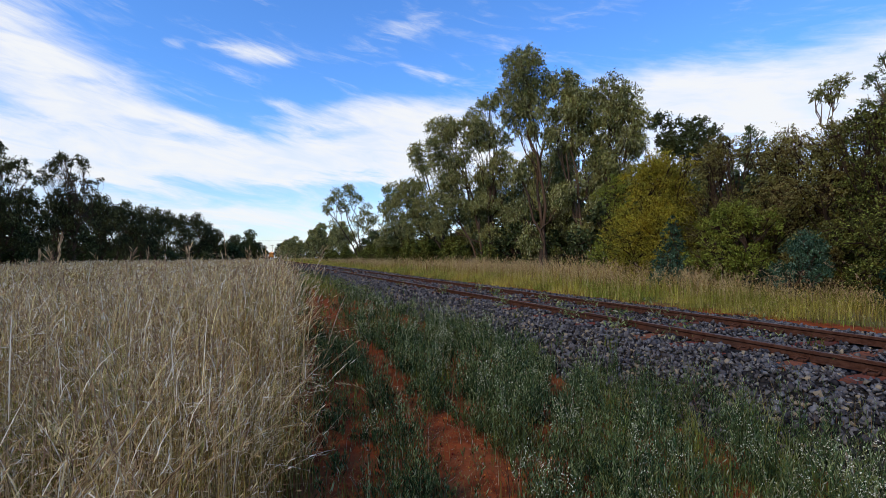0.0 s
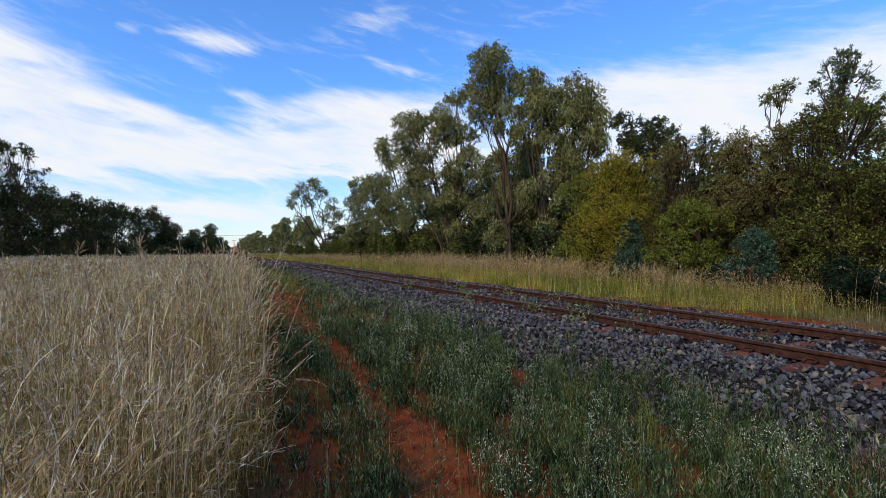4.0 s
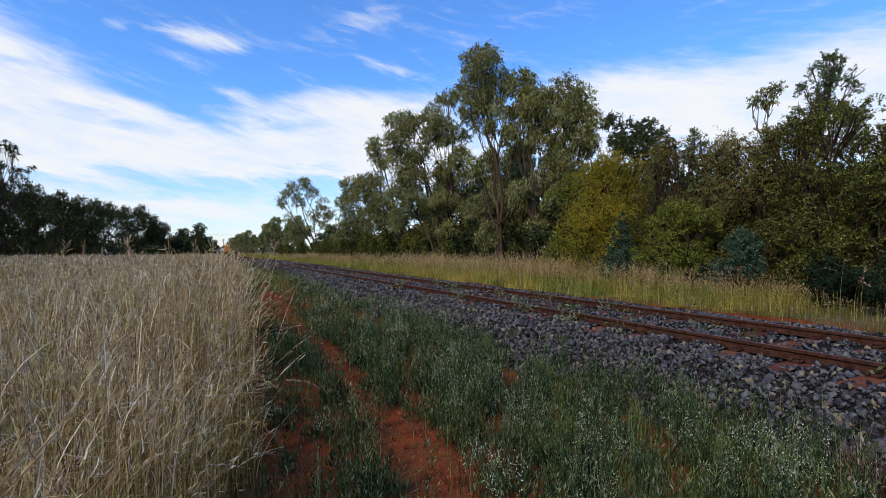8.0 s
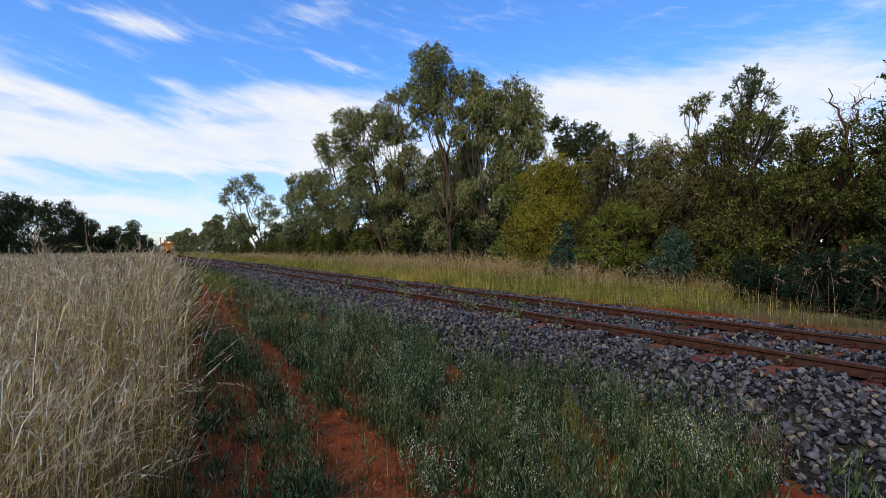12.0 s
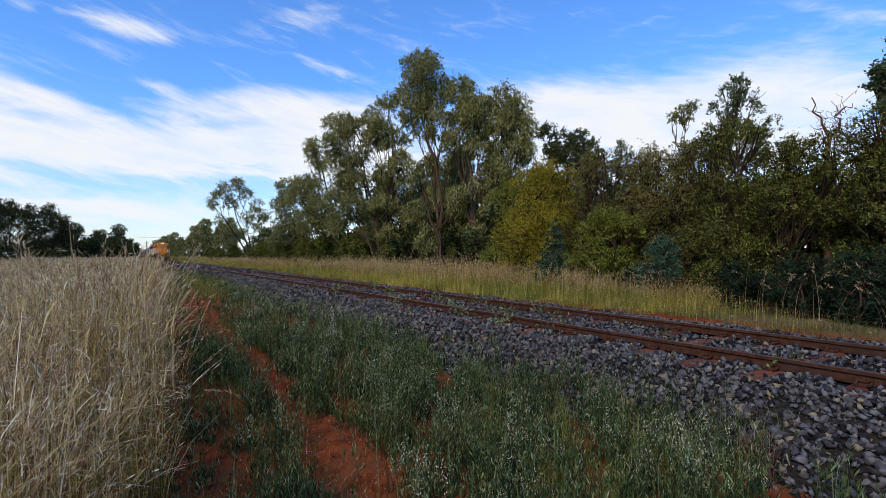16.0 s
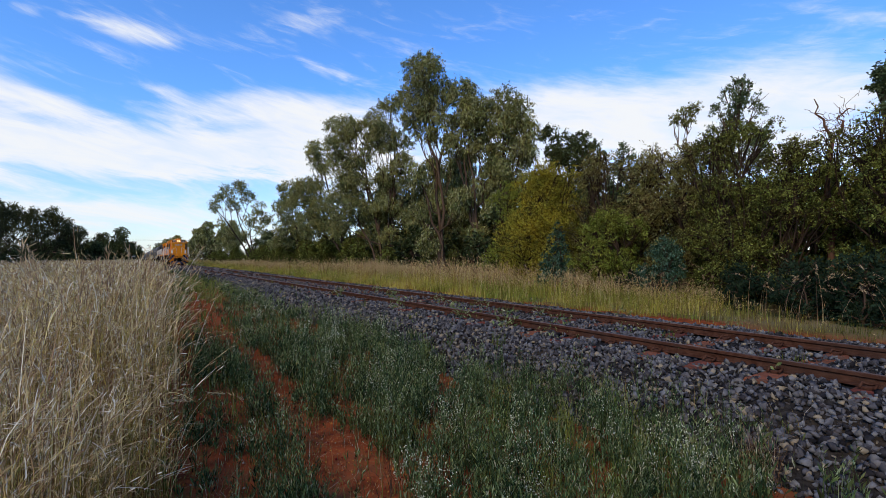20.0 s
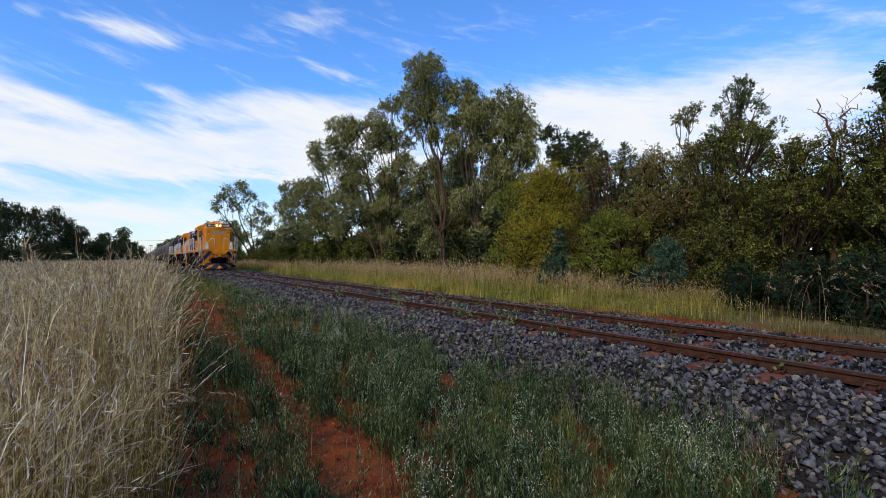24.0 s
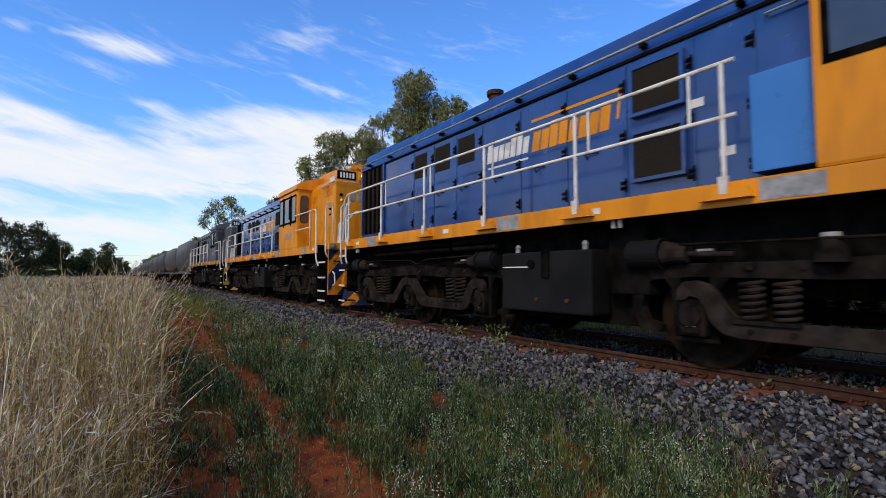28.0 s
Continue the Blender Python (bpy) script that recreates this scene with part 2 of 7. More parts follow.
GREENGRASS = surface("green_grass", (0.060, 0.090, 0.018), (0.155, 0.170, 0.042), 3.0, 0.75, vary=0.5, island=True, spec=0.3, translucent=0.2)
VERGEGRASS = surface("yellow_green_grass", (0.180, 0.196, 0.038), (0.435, 0.349, 0.084), 0.7, 0.8, vary=0.6, island=True, translucent=0.3, c3=(0.196, 0.261, 0.046), spot=0.8, spot_scale=0.5, odd=(0.609, 0.491, 0.167, 0.90))
DULLGRASS = surface("brown_green_grass", (0.075, 0.088, 0.022), (0.185, 0.155, 0.052), 0.9, 0.8, vary=0.6, island=True, translucent=0.2, c3=(0.16, 0.105, 0.05), spot=0.6, spot_scale=0.8)
WEED = surface("grey_green_weed", (0.018, 0.037, 0.017), (0.066, 0.100, 0.045), 4.0, 0.7, vary=0.75, island=True, translucent=0.12, c3=(0.080, 0.094, 0.030), spot=0.6, spot_scale=1.0, odd=(0.23, 0.27, 0.14, 0.88))
WEEDTIP = surface("pale_weed_tips", (0.085, 0.120, 0.045), (0.215, 0.255, 0.115), 6.0, 0.7, vary=0.6, island=True, translucent=0.2, odd=(0.36, 0.33, 0.20, 0.90))
FLOWER = surface("white_flower", (0.66, 0.70, 0.62), (0.50, 0.56, 0.44), 9.0, 0.7)
FRESH = surface("fresh_grass", (0.105, 0.150, 0.030), (0.210, 0.225, 0.060), 3.0, 0.7, vary=0.5, island=True, translucent=0.3, odd=(0.34, 0.30, 0.13, 0.85))
LITTER = surface("dry_litter", (0.24, 0.155, 0.085), (0.11, 0.062, 0.034), 5.0, 0.9, vary=0.6, island=True, odd=(0.46, 0.36, 0.24, 0.90))
GUMLEAF = surface("gum_leaves", (0.095, 0.109, 0.035), (0.235, 0.233, 0.083), 0.6, 0.5, vary=0.65, island=True, spec=0.10, translucent=0.25, c3=(0.154, 0.170, 0.060), spot=0.5, spot_scale=0.35, odd=(0.517, 0.484, 0.220, 0.83))
DARKLEAF = surface("dark_leaves", (0.034, 0.048, 0.019), (0.079, 0.096, 0.036), 0.6, 0.55, vary=0.55, island=True, spec=0.06, translucent=0.2, odd=(0.168, 0.192, 0.084, 0.88))
OLIVELEAF = surface("olive_leaves", (0.061, 0.072, 0.020), (0.142, 0.152, 0.038), 1.1, 0.6, vary=0.65, island=True, translucent=0.25, c3=(0.091, 0.067, 0.034), spot=0.6, spot_scale=0.9, odd=(0.304, 0.324, 0.069, 0.86))
LIMELEAF = surface("lime_green_leaves", (0.094, 0.122, 0.021), (0.210, 0.239, 0.042), 1.1, 0.6, vary=0.6, island=True, translucent=0.3, c3=(0.177, 0.144, 0.032), spot=0.5, spot_scale=0.9, odd=(0.376, 0.410, 0.075, 0.84))
WATTLELEAF = surface("yellow_green_wattle", (0.104, 0.107, 0.021), (0.272, 0.233, 0.031), 1.0, 0.6, vary=0.65, island=True, translucent=0.3, c3=(0.386, 0.284, 0.029), spot=0.55, spot_scale=1.2, odd=(0.521, 0.420, 0.062, 0.86))
PINELEAF = surface("cypress_leaves", (0.050, 0.082, 0.042), (0.135, 0.172, 0.090), 1.2, 0.6, vary=0.55, island=True, spec=0.1, translucent=0.25, odd=(0.24, 0.27, 0.14, 0.88))
GREYLEAF = surface("grey_cypress_leaves", (0.018, 0.046, 0.028), (0.068, 0.118, 0.074), 2.5, 0.7, vary=0.7, island=True, translucent=0.12, odd=(0.17, 0.25, 0.17, 0.86))
BARK = surface("gum_bark", (0.054, 0.036, 0.027), (0.115, 0.083, 0.063), 6.0, 0.85, bump=0.5, stretch=(1, 1, 0.25), c3=(0.058, 0.040, 0.029), spot=0.6, spot_scale=2.0)
DARKBARK = surface("dark_bark", (0.045, 0.034, 0.028), (0.085, 0.064, 0.05), 8.0, 0.9, bump=0.6, stretch=(1, 1, 0.25))
DEADWOOD = surface("bare_red_wood", (0.082, 0.042, 0.030), (0.121, 0.066, 0.047), 8.0, 0.85, bump=0.4, stretch=(1, 1, 0.2))
MEADOWLEAF = surface("dull_green_leaves", (0.022, 0.030, 0.012), (0.066, 0.072, 0.027), 0.3, 0.55, vary=0.6, island=True, spec=0.05, translucent=0.2, odd=(0.16, 0.16, 0.07, 0.90))
BRONZELEAF = surface("bronze_green_leaves", (0.099, 0.099, 0.032), (0.208, 0.187, 0.061), 1.3, 0.6, vary=0.6, island=True, translucent=0.3, c3=(0.152, 0.099, 0.055), spot=0.65, spot_scale=1.1, odd=(0.361, 0.320, 0.124, 0.85))
TWIG = surface("brown_twigs", (0.022, 0.016, 0.012), (0.055, 0.038, 0.028), 5.0, 0.9)
# blue-green leaves with the deep shade under the belt put into their colour
SHADELEAF = surface("shaded_blue_green_leaves", (0.014, 0.028, 0.018), (0.032, 0.052, 0.032), 0.8, 0.6, vary=0.5, island=True, translucent=0.15)
PLUME = surface("brown_plumes", (0.34, 0.25, 0.16), (0.48, 0.36, 0.24), 6.0, 0.9, vary=0.4, island=True, spec=0.2, translucent=0.2)

# ---------------------------------------------------------------- mesh helpers


def np_mesh(name, verts, faces, mat, shade=False):
    """A mesh from arrays of vertices and of faces that all have the same number of corners."""
    verts, faces = np.asarray(verts, np.float32), np.asarray(faces, np.int32)
    me = bpy.data.meshes.new(name)
    k = faces.shape[1]
    me.vertices.add(len(verts))
    me.vertices.foreach_set("co", verts.ravel())
    me.loops.add(faces.size)
    me.loops.foreach_set("vertex_index", faces.ravel())
    me.polygons.add(len(faces))
    me.polygons.foreach_set("loop_start", np.arange(0, faces.size, k, dtype=np.int32))
    if shade:
        me.polygons.foreach_set("use_smooth", np.ones(len(faces), bool))
    me.update(calc_edges=True)
    me.materials.append(mat)
    return me


def part(name, data, material, parent, label=""):
    """One mesh object under a thing or a part. data: a bmesh or a finished mesh."""
    if isinstance(data, bmesh.types.BMesh):
        me = bpy.data.meshes.new(name)
        bmesh.ops.recalc_face_normals(data, faces=data.faces)
        data.to_mesh(me)
        data.free()
        me.materials.append(material)
    else:
        me = data
    ob = new(name, me)
    ob.parent = parent
    if label:
        ob["label"] = label
    return ob


def thing(name, m, label, category, group="", kind=""):
    ob = new(name)
    ob.empty_display_size = 0.2
    ob.matrix_basis = m
    return tagged(ob, label, category, group, kind)


def box(bm, x0, x1, y0, y1, z0, z1, bevel=0.0):
    before = set(bm.verts)
    r = bmesh.ops.create_cube(bm, size=1.0, matrix=Matrix.LocRotScale(((x0 + x1) / 2, (y0 + y1) / 2, (z0 + z1) / 2), None, (abs(x1 - x0), abs(y1 - y0), abs(z1 - z0))))
    if bevel:
        es = list({e for v in r["verts"] for e in v.link_edges})
        bmesh.ops.bevel(bm, geom=es, offset=bevel, segments=2, affect="EDGES", profile=0.6)
    return [v for v in bm.verts if v not in before]


def rod(bm, a, b, r, seg=10, r2=None, caps=True):
    a, b = Vector(a), Vector(b)
    d = b - a
    m = Matrix.Translation((a + b) / 2) @ d.to_track_quat("Z", "Y").to_matrix().to_4x4()
    bmesh.ops.create_cone(bm, cap_ends=caps, segments=seg, radius1=r, radius2=r if r2 is None else r2, depth=d.length, matrix=m)


def sweep(bm, pts, r, seg=8):
    """A bent round bar through the points."""
    pts = [Vector(p) for p in pts]
    rings = []
    up = Vector((0.13, 0.31, 0.94))
    for i, p in enumerate(pts):
        d = (pts[min(i + 1, len(pts) - 1)] - pts[max(i - 1, 0)]).normalized()
        s = d.cross(up)
        if s.length < 0.05:
            s = d.cross(Vector((1, 0, 0)))
        s.normalize()
        t = s.cross(d)
        rad = r[i] if isinstance(r, (list, tuple)) else r
        rings.append([bm.verts.new(p + (s * math.cos(6.2832 * k / seg) + t * math.sin(6.2832 * k / seg)) * rad) for k in range(seg)])
    for a, b in zip(rings, rings[1:]):
        for k in range(seg):
            f = bm.faces.new((a[k], a[(k + 1) % seg], b[(k + 1) % seg], b[k]))
            f.smooth = True
    bm.faces.new(rings[0][::-1])
    bm.faces.new(rings[-1])


def prism(bm, outline, axis, lo, hi):
    """A flat outline of (a, b) pairs drawn out along an axis: x gives (lo, a, b), y gives (a, lo, b), z gives (a, b, lo)."""
    def at(a, b, c):
        return {"x": (c, a, b), "y": (a, c, b), "z": (a, b, c)}[axis]
    v0 = [bm.verts.new(at(a, b, lo)) for a, b in outline]
    v1 = [bm.verts.new(at(a, b, hi)) for a, b in outline]
    n = len(outline)
    for i in range(n):
        bm.faces.new((v0[i], v0[(i + 1) % n], v1[(i + 1) % n], v1[i]))
    bm.faces.new(v0[::-1])
    bm.faces.new(v1)


def bent(pts, r=0.06, n=4):
    """Rounds the inner corners of a polyline."""
    pts = [Vector(p) for p in pts]
    out = [pts[0]]
    for a, b, c in zip(pts, pts[1:], pts[2:]):
        p, q = b + (a - b).normalized() * r, b + (c - b).normalized() * r
        for k in range(n + 1):
            t = k / n
            out.append(p * (1 - t) ** 2 + b * 2 * t * (1 - t) + q * t * t)
    return out + [pts[-1]]

# ---------------------------------------------------------------- ground, ballast, track


def ground_z(x, y):
    """Height of the natural ground: level on the near side, a little higher beyond the track."""
    x, y = np.asarray(x, float), np.asarray(y, float)
    z = np.interp(x, [-400, 2.6, 3.6, 4.6, 7.4, 9.0, 12.0, 400], [0.0, 0.0, 0.08, 0.15, 0.18, 0.24, 0.26, 0.30])
    near = np.exp(-((x - 1.5) / 60.0) ** 2)
    bumps = 0.030 * np.sin(x * 2.1 + 0.7) * np.sin(y * 1.3) + 0.018 * np.sin(x * 5.3 + y * 3.7) + 0.02 * np.sin(y * 0.55 + x * 0.4)
    return z + bumps * near * np.where((x > 3.4) & (x < 9.2), 0.3, 1.0)


def bed_z(x, y):
    """Top of the ballast bed."""
    x, y = np.asarray(x, float), np.asarray(y, float)
    z = np.interp(x, [3.15, 3.7, 4.45, 4.70, 7.0, 7.6, 9.0, 9.2], [-0.02, 0.15, 0.445, 0.474, 0.474, 0.445, 0.24, 0.16])
    return z + 0.012 * np.sin(x * 7 + y * 5) + 0.012 * np.sin(y * 3.1 - x * 2.0)


def sheet(xs, ys, zf, name, mat):
    gx, gy = np.meshgrid(xs, ys)
    gz = zf(gx, gy)
    v = np.stack([gx, gy, gz], -1).reshape(-1, 3)
    w = len(xs)
    i = (np.arange(len(ys) - 1)[:, None] * w + np.arange(w - 1)[None, :]).ravel()
    return np_mesh(name, v, np.stack([i, i + 1, i + w + 1, i + w], -1), mat, True)


def ramp(lo, hi, step, far, grow=1.18):
    """Coordinates close together from lo to hi and ever wider out to far on both sides."""
    mid = list(np.arange(lo, hi + 1e-6, step))
    s, a = step, mid[-1]
    while a < far:
        s *= grow
        a += s
        mid.append(a)
    s, a = step, mid[0]
    while a > -far:
        s *= grow
        a -= s
        mid.insert(0, a)
    return np.array(mid)


def ground_material():
    """Red earth along the track that turns into straw-coloured meadow soil to the sides."""
    m = surface("earth_and_meadow", (0.255, 0.066, 0.026), (0.135, 0.036, 0.018), 7.0, 0.95, bump=0.8, bump_scale=35, c3=(0.20, 0.085, 0.042), spot=0.6, spot_scale=2.4, world_space=True)
    nt = m.node_tree
    bsdf = nt.nodes["Principled BSDF"]
    base = bsdf.inputs["Base Color"].links[0].from_socket
    geo = nt.nodes.new("ShaderNodeNewGeometry")
    sep = nt.nodes.new("ShaderNodeSeparateXYZ")
    link(nt, geo.outputs["Position"], sep.inputs[0])
    n = nt.nodes.new("ShaderNodeTexNoise")
    n.inputs["Scale"].default_value = 0.35
    n.inputs["Detail"].default_value = 6
    link(nt, geo.outputs["Position"], n.inputs["Vector"])
    x = mathn(nt, "MULTIPLY_ADD", n.outputs["Fac"], 1.6, mathn(nt, "SUBTRACT", sep.outputs[0], 0.8))
    left = smooth(nt, x, 0.6, -0.6)
    right = smooth(nt, x, 9.5, 10.6)
    tone = nt.nodes.new("ShaderNodeMix")
    tone.data_type = "RGBA"
    tone.inputs[6].default_value, tone.inputs[7].default_value = (0.19, 0.14, 0.07, 1), (0.09, 0.095, 0.032, 1)
    link(nt, smooth(nt, n.outputs["Fac"], 0.4, 0.65), tone.inputs[0])
    mix = nt.nodes.new("ShaderNodeMix")
    mix.data_type = "RGBA"
    link(nt, mathn(nt, "MAXIMUM", left, right), mix.inputs[0])
    link(nt, base, mix.inputs[6])
    link(nt, tone.outputs[2], mix.inputs[7])
    link(nt, mix.outputs[2], bsdf.inputs["Base Color"])
    return m


rng = np.random.default_rng(7)
GROUND = new("ground", sheet(ramp(-3, 11, 0.20, 1500), ramp(-4, 24, 0.25, 2500), ground_z, "ground", ground_material()))
tagged(GROUND, "red earth track edge that turns into dry meadow", "ground", kind="structure")
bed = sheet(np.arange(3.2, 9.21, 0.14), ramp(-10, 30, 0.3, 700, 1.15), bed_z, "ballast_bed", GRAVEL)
BED = tagged(new("ballast_bed", bed), "blue-grey crushed stone bed under the railway track, darkened for shaded gaps", "track bed", kind="structure")


def rail_profile():
    half = [(0.060, 0.0), (0.060, 0.009), (0.012, 0.018), (0.009, 0.064), (0.029, 0.074), (0.030, 0.098), (0.023, 0.104)]
    return [(a, b) for a, b in half] + [(-a, b) for a, b in half[::-1]]


def build_track():
    track = thing("railway_track", pose(TRACK_X, 0, RAIL - 0.105), "single railway track with rusty rails on steel sleepers", "railway track")
    for side in (-1, 1):
        bm = bmesh.new()
        prism(bm, [(side * 0.7525 + a, b) for a, b in rail_profile()], "y", -40.0, 900.0)
        part("rail", bm, RUST, track, "rusty brown steel rail")
        bm = bmesh.new()
        prism(bm, [(side * 0.7525 - 0.020, 0.1038), (side * 0.7525 + 0.020, 0.1038), (side * 0.7525 + 0.016, 0.1062), (side * 0.7525 - 0.016, 0.1062)], "y", -40.0, 900.0)
        part("running_surface", bm, RAILTOP, track, "dull worn strip on the rail head")
    # sleeper: an inverted steel trough with turned-down ends and rail clips
    bm = bmesh.new()
    prism(bm, [(-0.125, -0.075), (-0.085, -0.004), (0.085, -0.004), (0.125, -0.075)], "x", -1.16, 1.16)
    prism(bm, [(-0.125, -0.075), (-0.085, -0.004), (0.085, -0.004), (0.125, -0.075), (0.14, -0.16), (-0.14, -0.16)], "x", -1.25, -1.16)
    prism(bm, [(-0.125, -0.075), (-0.085, -0.004), (0.085, -0.004), (0.125, -0.075), (0.14, -0.16), (-0.14, -0.16)], "x", 1.16, 1.25)
    first = part("sleeper", bm, SLEEPER, track)
    bm = bmesh.new()
    for e in (1,):
        box(bm, e * 0.105 - 0.035, e * 0.105 + 0.035, -0.030, 0.030, -0.004, 0.022, 0.006)
        sweep(bm, [(e * 0.155, -0.045, 0.012), (e * 0.085, -0.05, 0.042), (e * 0.06, 0.0, 0.030), (e * 0.085, 0.05, 0.042), (e * 0.155, 0.045, 0.012)], 0.011, 6)
    clip = bpy.data.meshes.new("rail_clip")
    bm.to_mesh(clip)
    bm.free()
    clip.materials.append(RUST)
    for i in range(150):
        s = first if i == 0 else new("sleeper", first.data)
        s.parent = track
        s.location = (0, 0.10 + (i - 6) * 0.60 + rng.uniform(-0.03, 0.03), rng.uniform(-0.004, 0.0))
        s.rotation_euler = (0, 0, rng.uniform(-0.012, 0.012))
        if -3 < s.location.y < 14:
            for side in (-1, 1):
                for turn in (0.0, math.pi):
                    c = new("rail_clip", clip)
                    c.parent = s
                    c.location = (side * 0.7525, 0, 0.0)
                    c.rotation_euler = (0, 0, turn)
    return track


build_track()

# ---------------------------------------------------------------- grass and weeds


def blades(base, height, lean, az, width, segs, curl):
    """Ribbons that rise and bow over: arrays of base, height, sideways reach, heading and width."""
    n = len(base)
    t = np.linspace(0, 1, segs + 1)
    side = np.stack([-np.sin(az), np.cos(az), 0 * az], -1)
    head = np.stack([np.cos(az), np.sin(az), 0 * az], -1)
    z = height[:, None] * (t - curl[:, None] * 0.55 * t ** 3)
    out = lean[:, None] * t ** 2
    c = base[:, None, :] + head[:, None, :] * out[..., None]
    c[..., 2] += z
    w = width[:, None] * (1 - 0.85 * t) * 0.5
    v = np.stack([c - side[:, None, :] * w[..., None], c + side[:, None, :] * w[..., None]], 2).reshape(n * (segs + 1) * 2, 3)
    i = (np.arange(n)[:, None] * (segs + 1) * 2 + np.arange(segs)[None, :] * 2).ravel()
    return v, np.stack([i, i + 1, i + 3, i + 2], -1), c[:, -1], head, c[:, -2]


def leaf_quads(c, d, length, width, nrm=None):
    """Pointed leaves: a folded rhombus each, from centre, direction, length and width arrays."""
    n = len(c)
    if nrm is None:
        nrm = rng.normal(size=(n, 3))
    d = d / np.maximum(np.linalg.norm(d, axis=1, keepdims=True), 1e-6)
    s = np.cross(d, nrm)
    s /= np.maximum(np.linalg.norm(s, axis=1, keepdims=True), 1e-6)
    l, w = np.asarray(length)[:, None] * 0.5, np.asarray(width)[:, None] * 0.5
    v = np.stack([c - d * l, c + s * w + d * l * 0.1, c + d * l, c - s * w + d * l * 0.1], 1).reshape(-1, 3)
    i = np.arange(n)[:, None] * 4
    return v, np.concatenate([i, i + 1, i + 2, i + 3], 1)


def gather(chunks):
    v, f, o = [], [], 0
    for a, b in chunks:
        v.append(a)
        f.append(b + o)
        o += len(a)
    return np.concatenate(v), np.concatenate(f)


def clumped(n, x0, x1, y0, y1, spread, per):
    """Random places gathered in tussocks."""
    k = max(1, n // per)
    cx, cy = rng.uniform(x0, x1, k), rng.uniform(y0, y1, k)
    j = rng.integers(0, k, n)
    return cx[j] + rng.normal(0, spread, n), cy[j] + rng.normal(0, spread, n), j, k, cx, cy


def grass_edge(y):
    """The side of the tall grass towards the red path."""
    return np.interp(y, [-6, 0, 2.5, 4, 8, 15, 30, 60, 150], [-0.75, -0.71, -0.06, 0.19, 0.42, 0.75, 1.3, 2.0, 3.0]) + 0.10 * np.sin(y * 2.3) + 0.06 * np.sin(y * 6.1)


def seed_head(tip, d, head, length, nod, count, size, slim, wild):
    """Narrow overlapping spikelets along an arc that leaves each stem's tip in direction d and nods over towards its heading."""
    n, out = len(tip), []
    for s in range(count):
        t = (s + rng.uniform(0, 1, n)) / count
        c = tip + d * ((t - 0.3) * length)[:, None] + head * (nod * length * t ** 2 * 0.8)[:, None]
        c[:, 2] -= nod * length * t ** 2 * 0.75
        c = c + rng.normal(0, wild, (n, 3)) * (1.2 - t)[:, None]
        dd = d + rng.normal(0, 0.16, (n, 3)) + head * (nod * t * 1.6)[:, None]
        dd[:, 2] -= nod * t * 1.5
        out.append(leaf_quads(c, dd, size * rng.uniform(0.6, 1.4, n), slim * rng.uniform(0.7, 1.4, n)))
    return out


def arc_ribbons(tip, d, head, length, nod, width, segs=4):
    """Continuous pale strands that carry on from the stem tips and nod over."""
    n = len(tip)
    t = np.linspace(0, 1, segs + 1)
    side = np.stack([-head[:, 1], head[:, 0], 0 * head[:, 0]], -1) + d * 0.2
    c = tip[:, None] + d[:, None] * ((t - 0.25) * length[:, None])[..., None] + head[:, None] * (nod[:, None] * length[:, None] * t ** 2 * 0.8)[..., None]
    c[..., 2] -= nod[:, None] * length[:, None] * t ** 2 * 0.75
    w = width * np.array([0.45, 1.0, 0.95, 0.7, 0.15])[None, :, None] * 0.5
    v = np.stack([c - side[:, None] * w, c + side[:, None] * w], 2).reshape(-1, 3)
    i = (np.arange(n)[:, None] * (segs + 1) * 2 + np.arange(segs)[None, :] * 2).ravel()
    return v, np.stack([i, i + 1, i + 3, i + 2], -1)


